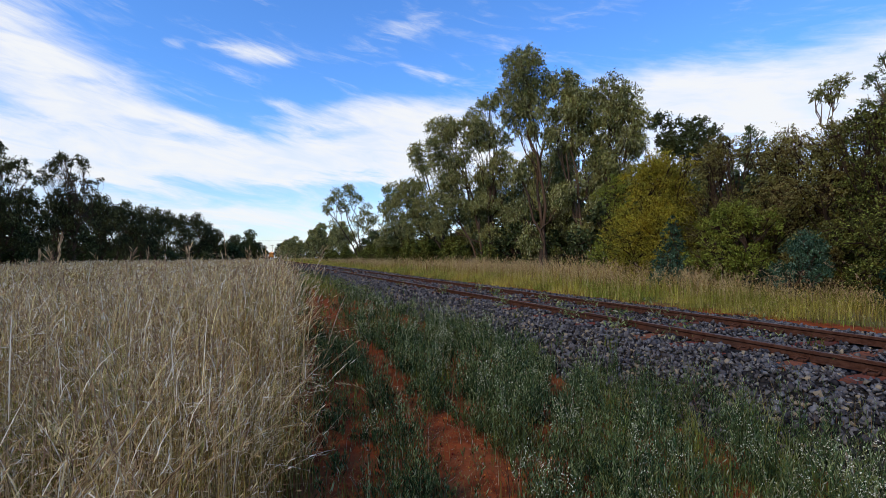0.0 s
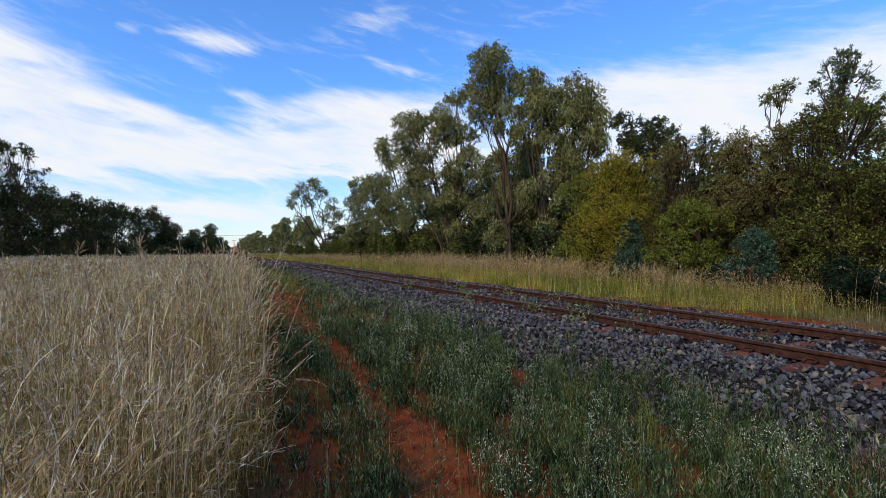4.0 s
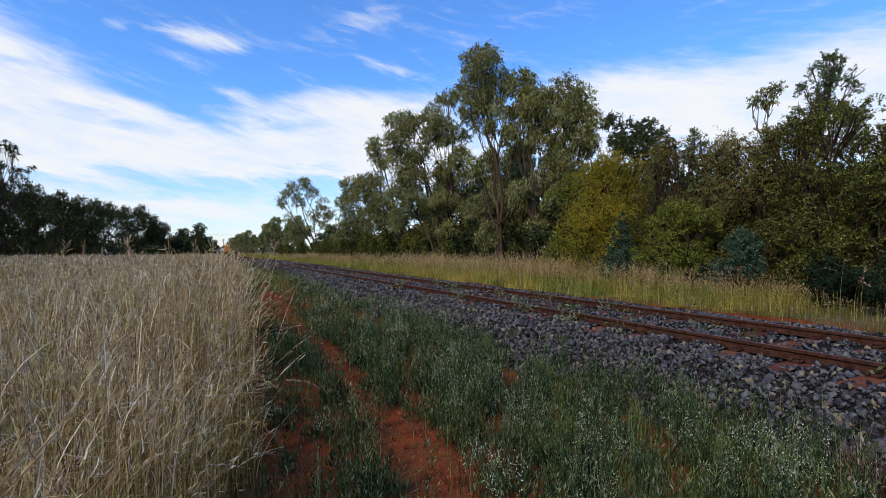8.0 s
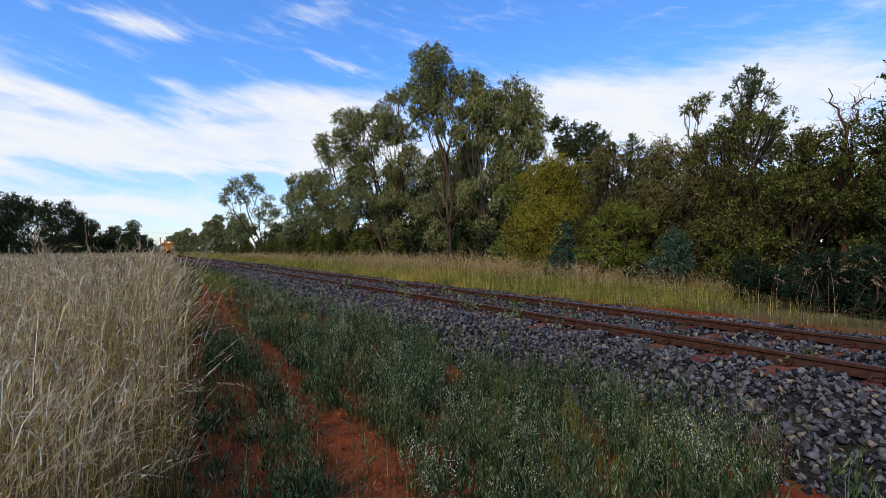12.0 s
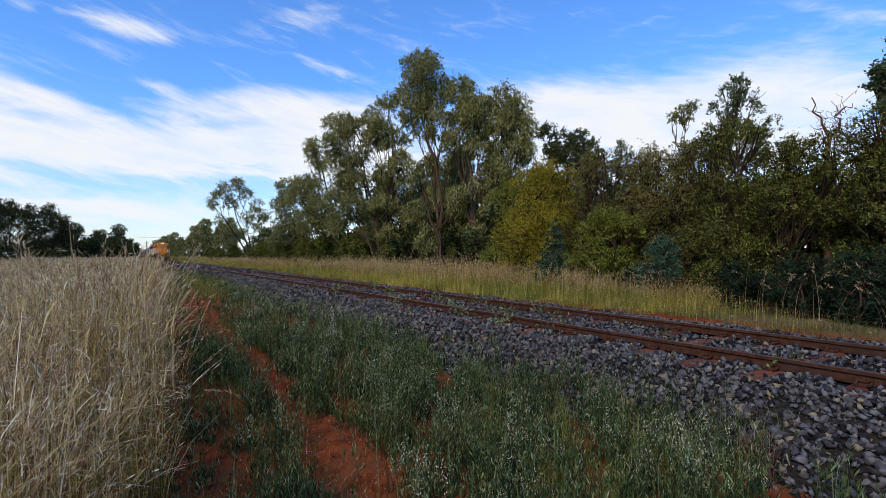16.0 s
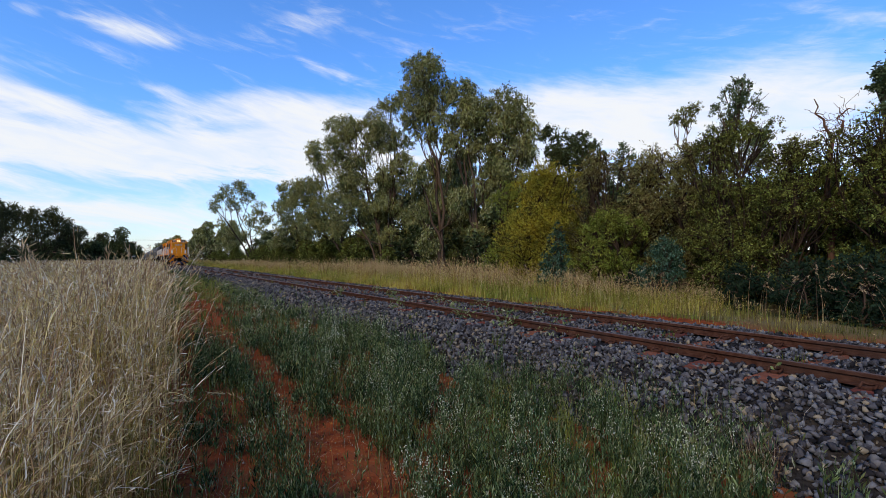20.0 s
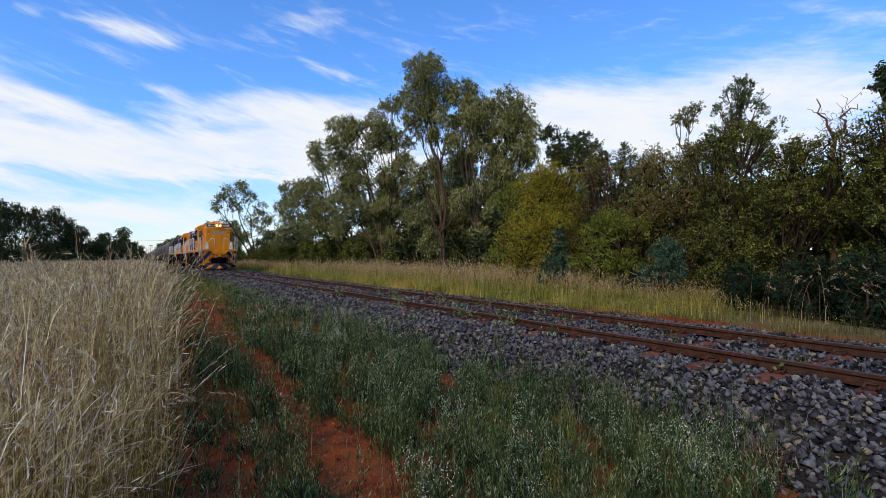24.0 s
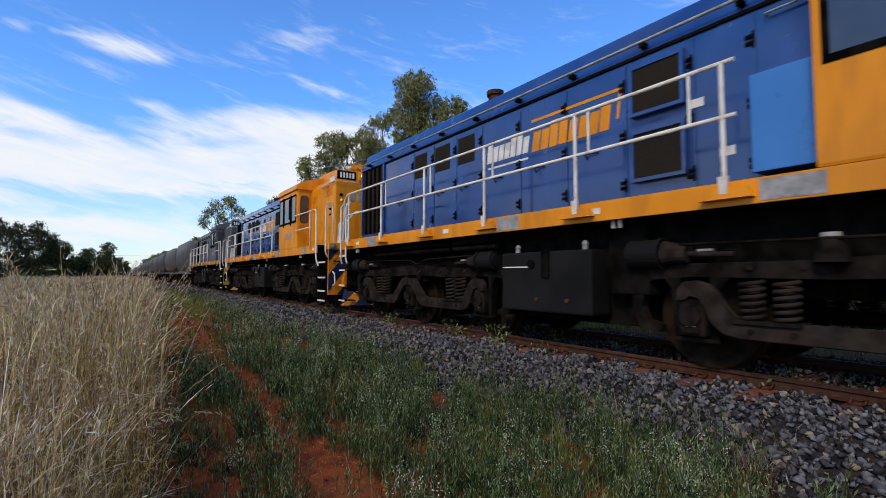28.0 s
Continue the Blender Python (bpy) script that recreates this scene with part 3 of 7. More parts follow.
def tall_grass():
    stems, heads, green = [], [], []
    bands = [  # y range, x range, stems, height, stem width, spikelets, segments, spikelet length, width
        (-6.0, 1.5, -7.0, 0.4, 5000, 1.02, 0.007, 4, 3, 0.060, 0.009),
        (1.45, 4.0, -3.2, 0.4, 4800, 1.05, 0.0046, 11, 5, 0.036, 0.0036),
        (4.0, 9.0, -8.0, 0.8, 14000, 1.09, 0.0060, 8, 4, 0.048, 0.0050),
        (9.0, 20.0, -18.0, 1.0, 16000, 1.08, 0.010, 5, 3, 0.090, 0.014),
        (20.0, 55.0, -24.0, 2.0, 17000, 1.08, 0.020, 4, 2, 0.14, 0.026),
        (55.0, 160.0, -26.0, 3.0, 11000, 1.05, 0.055, 3, 2, 0.22, 0.060),
    ]
    for y0, y1, x0, x1, n, h, w, seeds, segs, size, slim in bands:
        x, y, j, k, cx, cy = clumped(n, x0, x1, y0, y1, 0.10 + 0.012 * y0, 34)
        ok = (x < grass_edge(y) + rng.normal(0, 0.05, n)) & (np.hypot(x, y) > 1.5) & ((y > 1.35) | (x < -1.0) | (y < -1.2))
        x, y, j = x[ok], y[ok], j[ok]
        n = len(x)
        tone = np.clip(rng.normal(1.0, 0.15, k), 0.65, 1.25)[j]
        fan = np.arctan2(y - cy[j], x - cx[j])
        hh = h * tone * rng.uniform(0.62, 1.08, n) * np.interp(np.hypot(x, y), [1.5, 2.6, 4.5], [0.80, 0.95, 1.0])
        # the stand along the path is taller
        hh = hh * (1 + 0.30 * np.exp(-((x - grass_edge(y) + 0.45) / 0.55) ** 2) * np.interp(y, [3.5, 6, 14, 22], [0, 1, 1, 0]))
        # a low green hollow in the meadow
        hh = hh * (1 - 0.45 * np.exp(-(((x + 6.0) / 2.6) ** 2 + ((y - 16.0) / 5.0) ** 2)))
        az = fan + rng.normal(0, 1.0, n)
        edge = np.clip((x - grass_edge(y) + 0.55) / 0.55, 0, 1)
        bowed = rng.random(n) < 0.45 * edge
        az = np.where(bowed, rng.normal(-0.35, 0.6, n), az)
        lim = np.interp(y, [2.0, 4.0], [0.3, 0.65])
        lean = hh * np.minimum(rng.gamma(1.4, 0.14 if y1 < 10 else 0.09, n) * (1 - 0.45 * edge) + bowed * rng.uniform(0.0, 0.14, n), np.where(edge > 0.3, lim, 0.65))
        curl = np.clip(lean / hh * 0.75, 0, 0.6)
        base = np.stack([x, y, ground_z(x, y) - 0.02], -1)
        v, f, tip, head, below = blades(base, hh, lean, az, np.full(n, w) * rng.uniform(0.6, 1.4, n) * (1 + 0.9 * (rng.random(n) < 0.12)), segs, curl)
        stems.append((v, f))
        d = tip - below
        d /= np.linalg.norm(d, axis=1, keepdims=True) + 1e-9
        k = rng.random(n) < (0.62 if y1 < 10 else 0.8)
        hl, nod = rng.uniform(0.18, 0.40, k.sum()), rng.uniform(0.05, 0.95, k.sum()) ** 1.3 * (1 - 0.5 * edge[k])
        heads += seed_head(tip[k], d[k], head[k], hl, nod, seeds, size, slim, 0.005 + 0.25 * w)
        if y0 > 1 and y1 < 10:
            heads.append(arc_ribbons(tip[k], d[k] + rng.normal(0, 0.06, (k.sum(), 3)), head[k], hl, nod, slim * 1.1))
    # single taller stalks with plumes, some a dense spike, some open and branched
    n = 60
    y = rng.uniform(3.8, 9.0, n)
    x = grass_edge(y) - rng.uniform(0.0, 1.0, n) ** 1.3 * (0.7 + y * 0.65)
    hh = rng.uniform(1.40, 1.78, n)
    lean = hh * rng.uniform(0.02, 0.24, n)
    base = np.stack([x, y, ground_z(x, y)], -1)
    v, f, tip, head, below = blades(base, hh, lean, rng.uniform(0, 6.283, n), np.full(n, 0.0055), 4, rng.uniform(0, 0.15, n))
    plumes = [(v, f)]
    d = (tip - below) / np.linalg.norm(tip - below, axis=1, keepdims=True)
    open_ones = rng.random(n) < 0.55
    for s in range(44):
        along = rng.uniform(-0.03, 1.0, n) * np.where(open_ones, 0.36, 0.22)
        side = rng.normal(size=(n, 3)) * np.where(open_ones, 0.40, 0.12)[:, None]
        out = (d + side) / np.linalg.norm(d + side, axis=1, keepdims=True)
        ll = np.where(open_ones, rng.uniform(0.05, 0.11, n), rng.uniform(0.025, 0.055, n))
        c = tip - d * along[:, None] + out * (ll * 0.5)[:, None] + rng.normal(0, 0.004, (n, 3))
        plumes.append(leaf_quads(c, out, ll, np.where(open_ones, 0.0065, 0.010)))
    # three long pale heads that lean across the near edge
    for (ax, ay, az0), (bx, by, bz) in (((-0.62, 1.72, 0.76), (-0.38, 1.77, 1.12)), ((-0.66, 1.80, 0.72), (-0.50, 1.78, 1.0)), ((-0.50, 1.80, 0.66), (-0.24, 1.72, 0.97))):
        n = 150
        t = rng.random(n)
        a, b = np.array([ax, ay, az0]), np.array([bx, by, bz])
        c = a + (b - a) * t[:, None] + rng.normal(0, 0.0075, (n, 3)) * (1.15 - t)[:, None]
        heads.append(leaf_quads(c, (b - a)[None] / np.linalg.norm(b - a) + rng.normal(0, 0.12, (n, 3)), np.full(n, 0.055), np.full(n, 0.0035)))
    # one pale oat-like head that hangs out over the path
    at = np.array([0.30, 3.85, 0.02])
    v, f, tip, head, below = blades(at[None], np.array([0.60]), np.array([0.22]), np.array([0.35]), np.array([0.006]), 6, np.array([0.35]))
    heads.append((v, f))
    t = np.linspace(0, 1, 26)
    c = tip[0] + np.stack([0.26 * t, 0.05 * t, 0.02 - 0.10 * t ** 2], -1) + rng.normal(0, 0.006, (26, 3))
    heads.append(leaf_quads(c, np.stack([0.6 + 0 * t, 0.1 + 0 * t, -0.9 * t], -1) + rng.normal(0, 0.25, (26, 3)), np.full(26, 0.055), np.full(26, 0.010)))
    # short curled dead leaves caught between the stems
    for y0, y1, x0, n, w in ((1.6, 5.0, -3.2, 3600, 0.0042), (5.0, 12.0, -9.0, 4500, 0.008)):
        y = rng.uniform(y0, y1, n)
        x = np.minimum(rng.uniform(x0, 0.9, n), grass_edge(y) + rng.normal(0.0, 0.05, n))
        keep = np.hypot(x, y) > 1.7
        x, y = x[keep], y[keep]
        m = len(x)
        base = np.stack([x, y, ground_z(x, y) + rng.uniform(0.25, 0.95, m)], -1)
        ll = rng.uniform(0.07, 0.22, m)
        v, f, *_ = blades(base, ll * rng.uniform(-0.4, 0.8, m), ll, rng.uniform(0, 6.283, m), np.full(m, w), 3, rng.uniform(0.2, 1.6, m))
        heads.append((v, f))
    # broken stalks with their heads, lodged at all angles across the rest
    n = 1700
    y = rng.uniform(1.8, 7.0, n)
    x = grass_edge(y) - 0.25 - rng.uniform(0.0, 3.4, n)
    hh = rng.uniform(0.45, 0.95, n)
    base = np.stack([x, y, ground_z(x, y) + rng.uniform(0.0, 0.45, n)], -1)
    v, f, tip, head, below = blades(base, hh * rng.uniform(0.2, 0.8, n), hh * rng.uniform(0.3, 0.8, n), np.where(x > grass_edge(y) - 0.9, rng.uniform(1.2, 5.1, n), rng.uniform(0, 6.283, n)), np.full(n, 0.0052), 4, rng.uniform(0, 0.9, n))
    heads.append((v, f))
    d = (tip - below) / np.linalg.norm(tip - below, axis=1, keepdims=True)
    heads += seed_head(tip, d, head, rng.uniform(0.20, 0.42, n), rng.uniform(0.1, 0.8, n), 8, 0.045, 0.0036, 0.005)
    heads.append(arc_ribbons(tip, d, head, rng.uniform(0.2, 0.42, n), rng.uniform(0.1, 0.8, n), 0.0044))
    # low dry and green leaf blades between the stems
    leaves = []
    for y0, y1, x0, x1, n, w in ((1.4, 5.0, -3.5, 0.4, 8000, 0.0045), (5.0, 14.0, -11.0, 0.9, 11000, 0.008), (14.0, 60.0, -24.0, 2.0, 9000, 0.03)):
        x, y, j, k, cx, cy = clumped(n, x0, x1, y0, y1, 0.16, 30)
        ok = (x < grass_edge(y)) & (np.hypot(x, y) > 1.45)
        x, y = x[ok], y[ok]
        n = len(x)
        hh = rng.uniform(0.3, 0.85, n)
        az = rng.uniform(0, 6.283, n)
        base = np.stack([x, y, ground_z(x, y) - 0.02], -1)
        v, f, *_ = blades(base, hh, hh * rng.uniform(0.15, 0.8, n), az, np.full(n, w) * rng.uniform(0.8, 1.6, n), 3, rng.uniform(0.2, 0.9, n))
        leaves.append((v, f))
        m = n // 2
        b2 = base[:m] + rng.normal(0, 0.2, (m, 3)) * (1, 1, 0)
        b2[:, 0] = np.minimum(b2[:, 0], grass_edge(b2[:, 1]) + 0.05)
        h2 = rng.uniform(0.2, 0.7, m)
        v, f, *_ = blades(b2, h2, h2 * rng.uniform(0.2, 0.8, m), az[:m], np.full(m, w * 1.2), 3, rng.uniform(0.1, 0.7, m))
        green.append((v, f))
    v, f = gather(stems + leaves)
    tall = thing("tall_grass", Matrix(), "dense dry straw-coloured grass with feathery seed heads", "grass", kind="stuff")
    part("stems", np_mesh("stems", v, f, STRAW), STRAW, tall)
    v, f = gather(heads)
    part("seed_heads", np_mesh("seed_heads", v, f, SEED), SEED, tall)
    v, f = gather(plumes)
    part("plumes", np_mesh("plumes", v, f, PLUME), PLUME, tall, "tall brown plumes above the grass")
    v, f = gather(green)
    part("green_blades", np_mesh("green_blades", v, f, GREENGRASS), GREENGRASS, tall, "fresh green blades among the straw")


def far_verge():
    """Yellow-green grass between the track and the trees."""
    parts, heads, dull = [], [], []
    for y0, y1, n, h, w in ((-3.0, 10.0, 25000, 0.46, 0.0065), (10.0, 30.0, 20000, 0.54, 0.014), (30.0, 90.0, 13000, 0.62, 0.036), (90, 220, 6000, 0.8, 0.10)):
        x, y, j, k, cx, cy = clumped(n, 9.1, 13.2, y0, y1, 0.14, 24)
        near = 9.36 + 0.2 * np.sin(y * 1.7) + 0.15 * np.sin(y * 0.6)
        ok = (x > near + rng.normal(0, 0.12, n)) & (x < np.interp(y, [-3, 3.5, 5.5, 7.5], [10.5, 10.8, 11.6, 14.2])) & (rng.random(n) < np.interp(y, [1.0, 3.0, 5.5, 7.5], [0.3, 0.35, 0.7, 1.0]))
        x, y, j = x[ok], y[ok], j[ok]
        n = len(x)
        tone = rng.uniform(0.6, 1.15, k)[j] * np.interp(x, [9.2, 10.2, 12.0], [0.45, 0.95, 1.42])
        hh = h * tone * rng.uniform(0.7, 1.2, n) * np.interp(y, [-3, 2.5, 5.5], [0.5, 0.6, 1.0])
        az = rng.uniform(0, 6.283, n)
        lean = hh * rng.gamma(2.0, 0.17, n)
        base = np.stack([x, y, ground_z(x, y) - 0.02], -1)
        v, f, tip, head, below = blades(base, hh, lean, az, np.full(n, w) * rng.uniform(0.7, 1.4, n), 3, np.clip(lean / hh * 0.9, 0, 0.8))
        brown = np.repeat(rng.random(n) < np.interp(y, [3.0, 7.5], [0.95, 0.0]), 3)
        parts.append((v, f[~brown]))
        if brown.any():
            dull.append((v, f[brown]))
        keep = rng.random(n) < np.interp(y, [3.0, 6.0], [0.25, 1.0]) * np.interp(x, [10.6, 12.2], [0.06, 0.85])
        d = (tip - below)[keep]
        for s in range(3):
            c = tip[keep] + d * rng.uniform(-0.4, 0.3, (keep.sum(), 1)) + rng.normal(0, 0.012, (keep.sum(), 3))
            heads.append(leaf_quads(c, d + rng.normal(0, 0.05, d.shape), rng.uniform(0.04, 0.08, len(c)), np.full(len(c), 0.003 + w * 0.7)))
    # pale stand of taller dry grass along the foot of the trees
    straw = []
    state = rng.bit_generator.state
    for y0, y1, n, w in ((7.0, 12.0, 1100, 0.007), (12.0, 30.0, 5200, 0.013), (30.0, 80.0, 3600, 0.03)):
        x, y, j, k, cx, cy = clumped(n, 11.0, 13.0, y0, y1, 0.22, 16)
        hh = np.clip(rng.normal(0.98, 0.16, k), 0.6, 1.3)[j] * rng.uniform(0.75, 1.15, n) * np.interp(y, [5, 11, 16], [0.72, 0.9, 1.08])
        base = np.stack([x, y, ground_z(x, y) - 0.02], -1)
        v, f, tip, head, below = blades(base, hh, hh * rng.gamma(1.6, 0.13, n), rng.uniform(0, 6.283, n), np.full(n, w) * rng.uniform(0.7, 1.3, n), 4, rng.uniform(0.0, 0.5, n))
        straw.append((v, f))
        d = tip - below
        for s in range(4):
            c = tip - d * rng.uniform(-0.2, 0.6, (n, 1)) + rng.normal(0, 0.012, (n, 3))
            heads.append(leaf_quads(c, d + rng.normal(0, 0.05, d.shape), rng.uniform(0.05, 0.10, n), np.full(n, 0.004 + w * 0.6)))
    rng.bit_generator.state = state
    # single tall canes with plumes at the edge of the trees
    n = 110
    x, y = rng.uniform(10.4, 11.5, n), np.where(rng.random(n) < 0.45, rng.uniform(0.6, 4.6, n), rng.uniform(4, 24, n))
    base = np.stack([x, y, ground_z(x, y)], -1)
    hh = rng.uniform(0.85, 1.45, n)
    v, f, tip, head, below = blades(base, hh, hh * rng.uniform(0.25, 0.9, n), rng.uniform(0, 6.283, n), np.full(n, 0.007), 5, rng.uniform(0.1, 0.5, n))
    canes = [(v, f)]
    for s in range(16):
        d = tip - below
        c = tip - d * rng.uniform(-0.15, 0.6, (n, 1)) + rng.normal(0, 0.012, (n, 3))
        canes.append(leaf_quads(c, d + rng.normal(0, 0.12, d.shape), rng.uniform(0.03, 0.07, n), np.full(n, 0.010)))
    verge = thing("verge_grass", Matrix(), "yellow-green knee-high grass along the far side of the track", "grass", kind="stuff")
    v, f = gather(parts)
    part("stems", np_mesh("stems", v, f, VERGEGRASS), VERGEGRASS, verge)
    v, f = gather(straw)
    part("straw_stems", np_mesh("straw_stems", v, f, STRAW), STRAW, verge, "pale dry stems along the foot of the trees")
    v, f = gather(dull)
    part("dull_stems", np_mesh("dull_stems", v, f, DULLGRASS), DULLGRASS, verge, "sparse brown-green stems at the foot of the shrubs")
    v, f = gather(heads)
    part("seed_heads", np_mesh("seed_heads", v, f, GOLDHEAD), GOLDHEAD, verge)
    v, f = gather(canes)
    part("canes", np_mesh("canes", v, f, PLUME), PLUME, verge, "tall dry canes with brown plumes")


def weed_density(x, y):
    """Where the weeds grow: thick along the toe of the ballast, thin on the bare red path."""
    d = np.interp(x, [0.3, 0.9, 1.3, 1.9, 2.4, 3.1, 3.5, 3.95], [0.32, 0.52, 0.80, 0.95, 1.0, 0.98, 0.55, 0.0])
    patch = 0.5 + 0.5 * np.sin(x * 2.9 + 1.3 * np.sin(y * 0.9)) * np.sin(y * 1.15 + 0.6)
    mid = np.interp(y, [2.8, 3.2, 3.8, 4.4, 5, 5.9, 7.1, 8, 10, 12, 14.5, 18, 22, 30], [1.2, 1.27, 1.45, 1.32, 1.3, 1.37, 1.6, 1.45, 1.35, 1.4, 1.5, 2.1, 2.6, 3.0]) + 0.05 * np.sin(y * 2.7)
    half = np.interp(y, [2.8, 3.2, 3.8, 4.4, 5, 5.9, 7.1, 8, 10, 12, 14.5, 18, 22, 30], [0.30, 0.33, 0.28, 0.15, 0.17, 0.20, 0.26, 0.20, 0.40, 0.55, 0.60, 0.8, 0.4, 0.25])
    path = np.exp(-((x - mid) / half) ** 4)
    return np.clip(d * (0.52 + 0.75 * patch) * (1 - 0.97 * path), 0, 1)


def weeds():
    leaves, tips, stalks, flowers, grasses, fresh, litter = [], [], [], [], [], [], []
    for y0, y1, n, size in ((-6.0, 1.3, 2000, 1.3), (1.3, 4.0, 3100, 0.80), (4.0, 9.0, 3900, 0.95), (9.0, 20.0, 3300, 1.5), (20.0, 60.0, 2600, 2.6)):
        x, y, j, k, cx, cy = clumped(n, 0.2, 4.3, y0, y1, 0.065, 11)
        ok = (rng.random(n) < weed_density(x, y)) & (x > 0.2) & (x < 4.3) & (np.hypot(x, y) > 1.3)
        tall = rng.uniform(0.45, 1.5, k)[j][ok]
        pale = rng.uniform(0.0, 1.0, k)[j][ok]
        x, y = x[ok], y[ok]
        m = len(x)
        h = rng.uniform(0.24, 0.48, m) * tall * np.interp(x, [0.5, 1.5, 2.5, 3.6], [0.8, 0.85, 1.0, 0.75])
        zb = np.maximum(ground_z(x, y), bed_z(x, y) * (x > 3.3))
        for s in range(3 if 0 < y0 < 9 else 2):
            az = rng.uniform(0, 6.283, m)
            lean = h * rng.uniform(0.02, 0.30, m)
            base = np.stack([x + rng.normal(0, 0.02, m), y + rng.normal(0, 0.02, m), zb - 0.01], -1)
            hs = h * rng.uniform(0.6, 1.2, m)
            v, f, tip, head, below = blades(base, hs, lean, az, np.full(m, 0.005 * size), 2, np.zeros(m))
            stalks.append((v, f))
            nl = 15 if 0 < y0 < 9 else 8
            for q in range(nl):
                t = rng.uniform(0.12, 1.0, m) if q < nl - 4 else rng.uniform(0.74, 1.06, m)
                c = base + head * (lean * t ** 2)[:, None]
                c[:, 2] += hs * t
                a2 = rng.uniform(0, 6.283, m)
                d = np.stack([np.cos(a2), np.sin(a2), rng.uniform(0.9, 3.2, m)], -1)
                ll = rng.uniform(0.035, 0.090, m) * size * (1.2 - 0.65 * t)
                d /= np.linalg.norm(d, axis=1, keepdims=True)
                lv = leaf_quads(c + d * ll[:, None] * 0.5, d, ll, ll * 0.15)
                if q < nl - 4:
                    leaves.append(lv)
                else:
                    pick = pale > 0.4
                    lv = leaf_quads((c + d * ll[:, None] * 0.5)[pick], d[pick], ll[pick], ll[pick] * 0.17)
                    tips.append(lv)
            if y0 < 12:
                fl = (rng.random(m) < 0.75) & (pale > np.where(x < 1.1, 0.92, 0.87))
                big = 0.75 + 0.045 * y[fl]
                for q in range(10):
                    c = tip[fl] + rng.normal(0, 1.0, (fl.sum(), 3)) * (0.012, 0.012, 0.035) - (0, 0, 0.03)
                    flowers.append(leaf_quads(c, rng.normal(size=c.shape), 0.0095 * big, 0.0085 * big))
    # fine grass tufts among them
    for y0, y1, n, w in ((1.3, 4.5, 5000, 0.0032), (4.5, 12.0, 6500, 0.007), (12, 40, 6000, 0.02)):
        x, y, j, k, cx, cy = clumped(n, 0.3, 4.2, y0, y1, 0.05, 26)
        ok = (rng.random(n) < 0.25 + weed_density(x, y)) & (x < 4.15) & (x > 0.25)
        x, y = x[ok], y[ok]
        m = len(x)
        hh = rng.uniform(0.08, 0.34, m)
        base = np.stack([x, y, np.maximum(ground_z(x, y), bed_z(x, y) * (x > 3.3)) - 0.01], -1)
        v, f, *_ = blades(base, hh, hh * rng.uniform(0.1, 0.8, m), rng.uniform(0, 6.283, m), np.full(m, w), 3, rng.uniform(0, 0.6, m))
        grasses.append((v, f))
    # pale straw-green grass where the path runs out
    n = 5000
    x, y, j, k, cx, cy = clumped(n, 1.2, 4.3, 17.0, 42.0, 0.16, 20)
    ok = (x > grass_edge(y) + 0.1) & (x < 4.2)
    x, y = x[ok], y[ok]
    m = len(x)
    hh = rng.uniform(0.18, 0.50, m)
    base = np.stack([x, y, ground_z(x, y) - 0.01], -1)
    v, f, *_ = blades(base, hh, hh * rng.uniform(0.1, 0.6, m), rng.uniform(0, 6.283, m), np.full(m, 0.016), 3, rng.uniform(0, 0.6, m))
    fresh.append((v, f))
    # bright fresh tufts along the toe of the ballast
    for gx, gy, gh in ((3.50, 2.55, 0.42), (3.12, 3.7, 0.40), (3.0, 2.0, 0.34), (2.75, 2.35, 0.30), (3.35, 5.6, 0.40), (3.2, 1.75, 0.30), (2.3, 2.2, 0.3), (3.6, 8.2, 0.4), (2.55, 3.0, 0.34), (2.9, 1.65, 0.32), (2.6, 1.9, 0.28), (3.25, 2.2, 0.30), (2.2, 2.7, 0.26), (3.05, 2.75, 0.33), (1.9, 3.3, 0.24), (2.7, 4.4, 0.3), (3.2, 6.6, 0.36)):
        m = 130
        base = np.stack([gx + rng.normal(0, 0.07, m), gy + rng.normal(0, 0.07, m), np.full(m, float(np.maximum(ground_z(gx, gy), bed_z(gx, gy) * (gx > 3.3)))) - 0.02], -1)
        hh = gh * rng.uniform(0.5, 1.15, m)
        v, f, *_ = blades(base, hh, hh * rng.uniform(0.1, 0.7, m), rng.uniform(0, 6.283, m), np.full(m, 0.006), 3, rng.uniform(0, 0.6, m))
        fresh.append((v, f))
    # dry litter lying on the bare earth
    for y0, y1, n, w in ((1.4, 5.0, 5000, 0.0030), (5.0, 18.0, 3500, 0.007)):
        x, y = rng.uniform(0.2, 3.4, n), rng.uniform(y0, y1, n)
        a = rng.uniform(0, 6.283, n)
        c = np.stack([x, y, ground_z(x, y) + rng.uniform(0.003, 0.03, n)], -1)
        litter.append(leaf_quads(c, np.stack([np.cos(a), np.sin(a), rng.normal(0, 0.12, n)], -1), rng.uniform(0.03, 0.13, n), np.full(n, w), np.tile((0.0, 0.0, 1.0), (n, 1))))
    # dead brown and straw stalks standing among the green
    for y0, y1, n, w in ((1.4, 4.5, 900, 0.0035), (4.5, 14.0, 1000, 0.006)):
        x, y = rng.uniform(0.4, 4.1, n), rng.uniform(y0, y1, n)
        base = np.stack([x, y, np.maximum(ground_z(x, y), bed_z(x, y) * (x > 3.3))], -1)
        hh = rng.uniform(0.10, 0.38, n)
        v, f, *_ = blades(base, hh, hh * rng.uniform(0.2, 1.4, n), rng.uniform(0, 6.283, n), np.full(n, w), 3, rng.uniform(0, 0.6, n))
        litter.append((v, f))
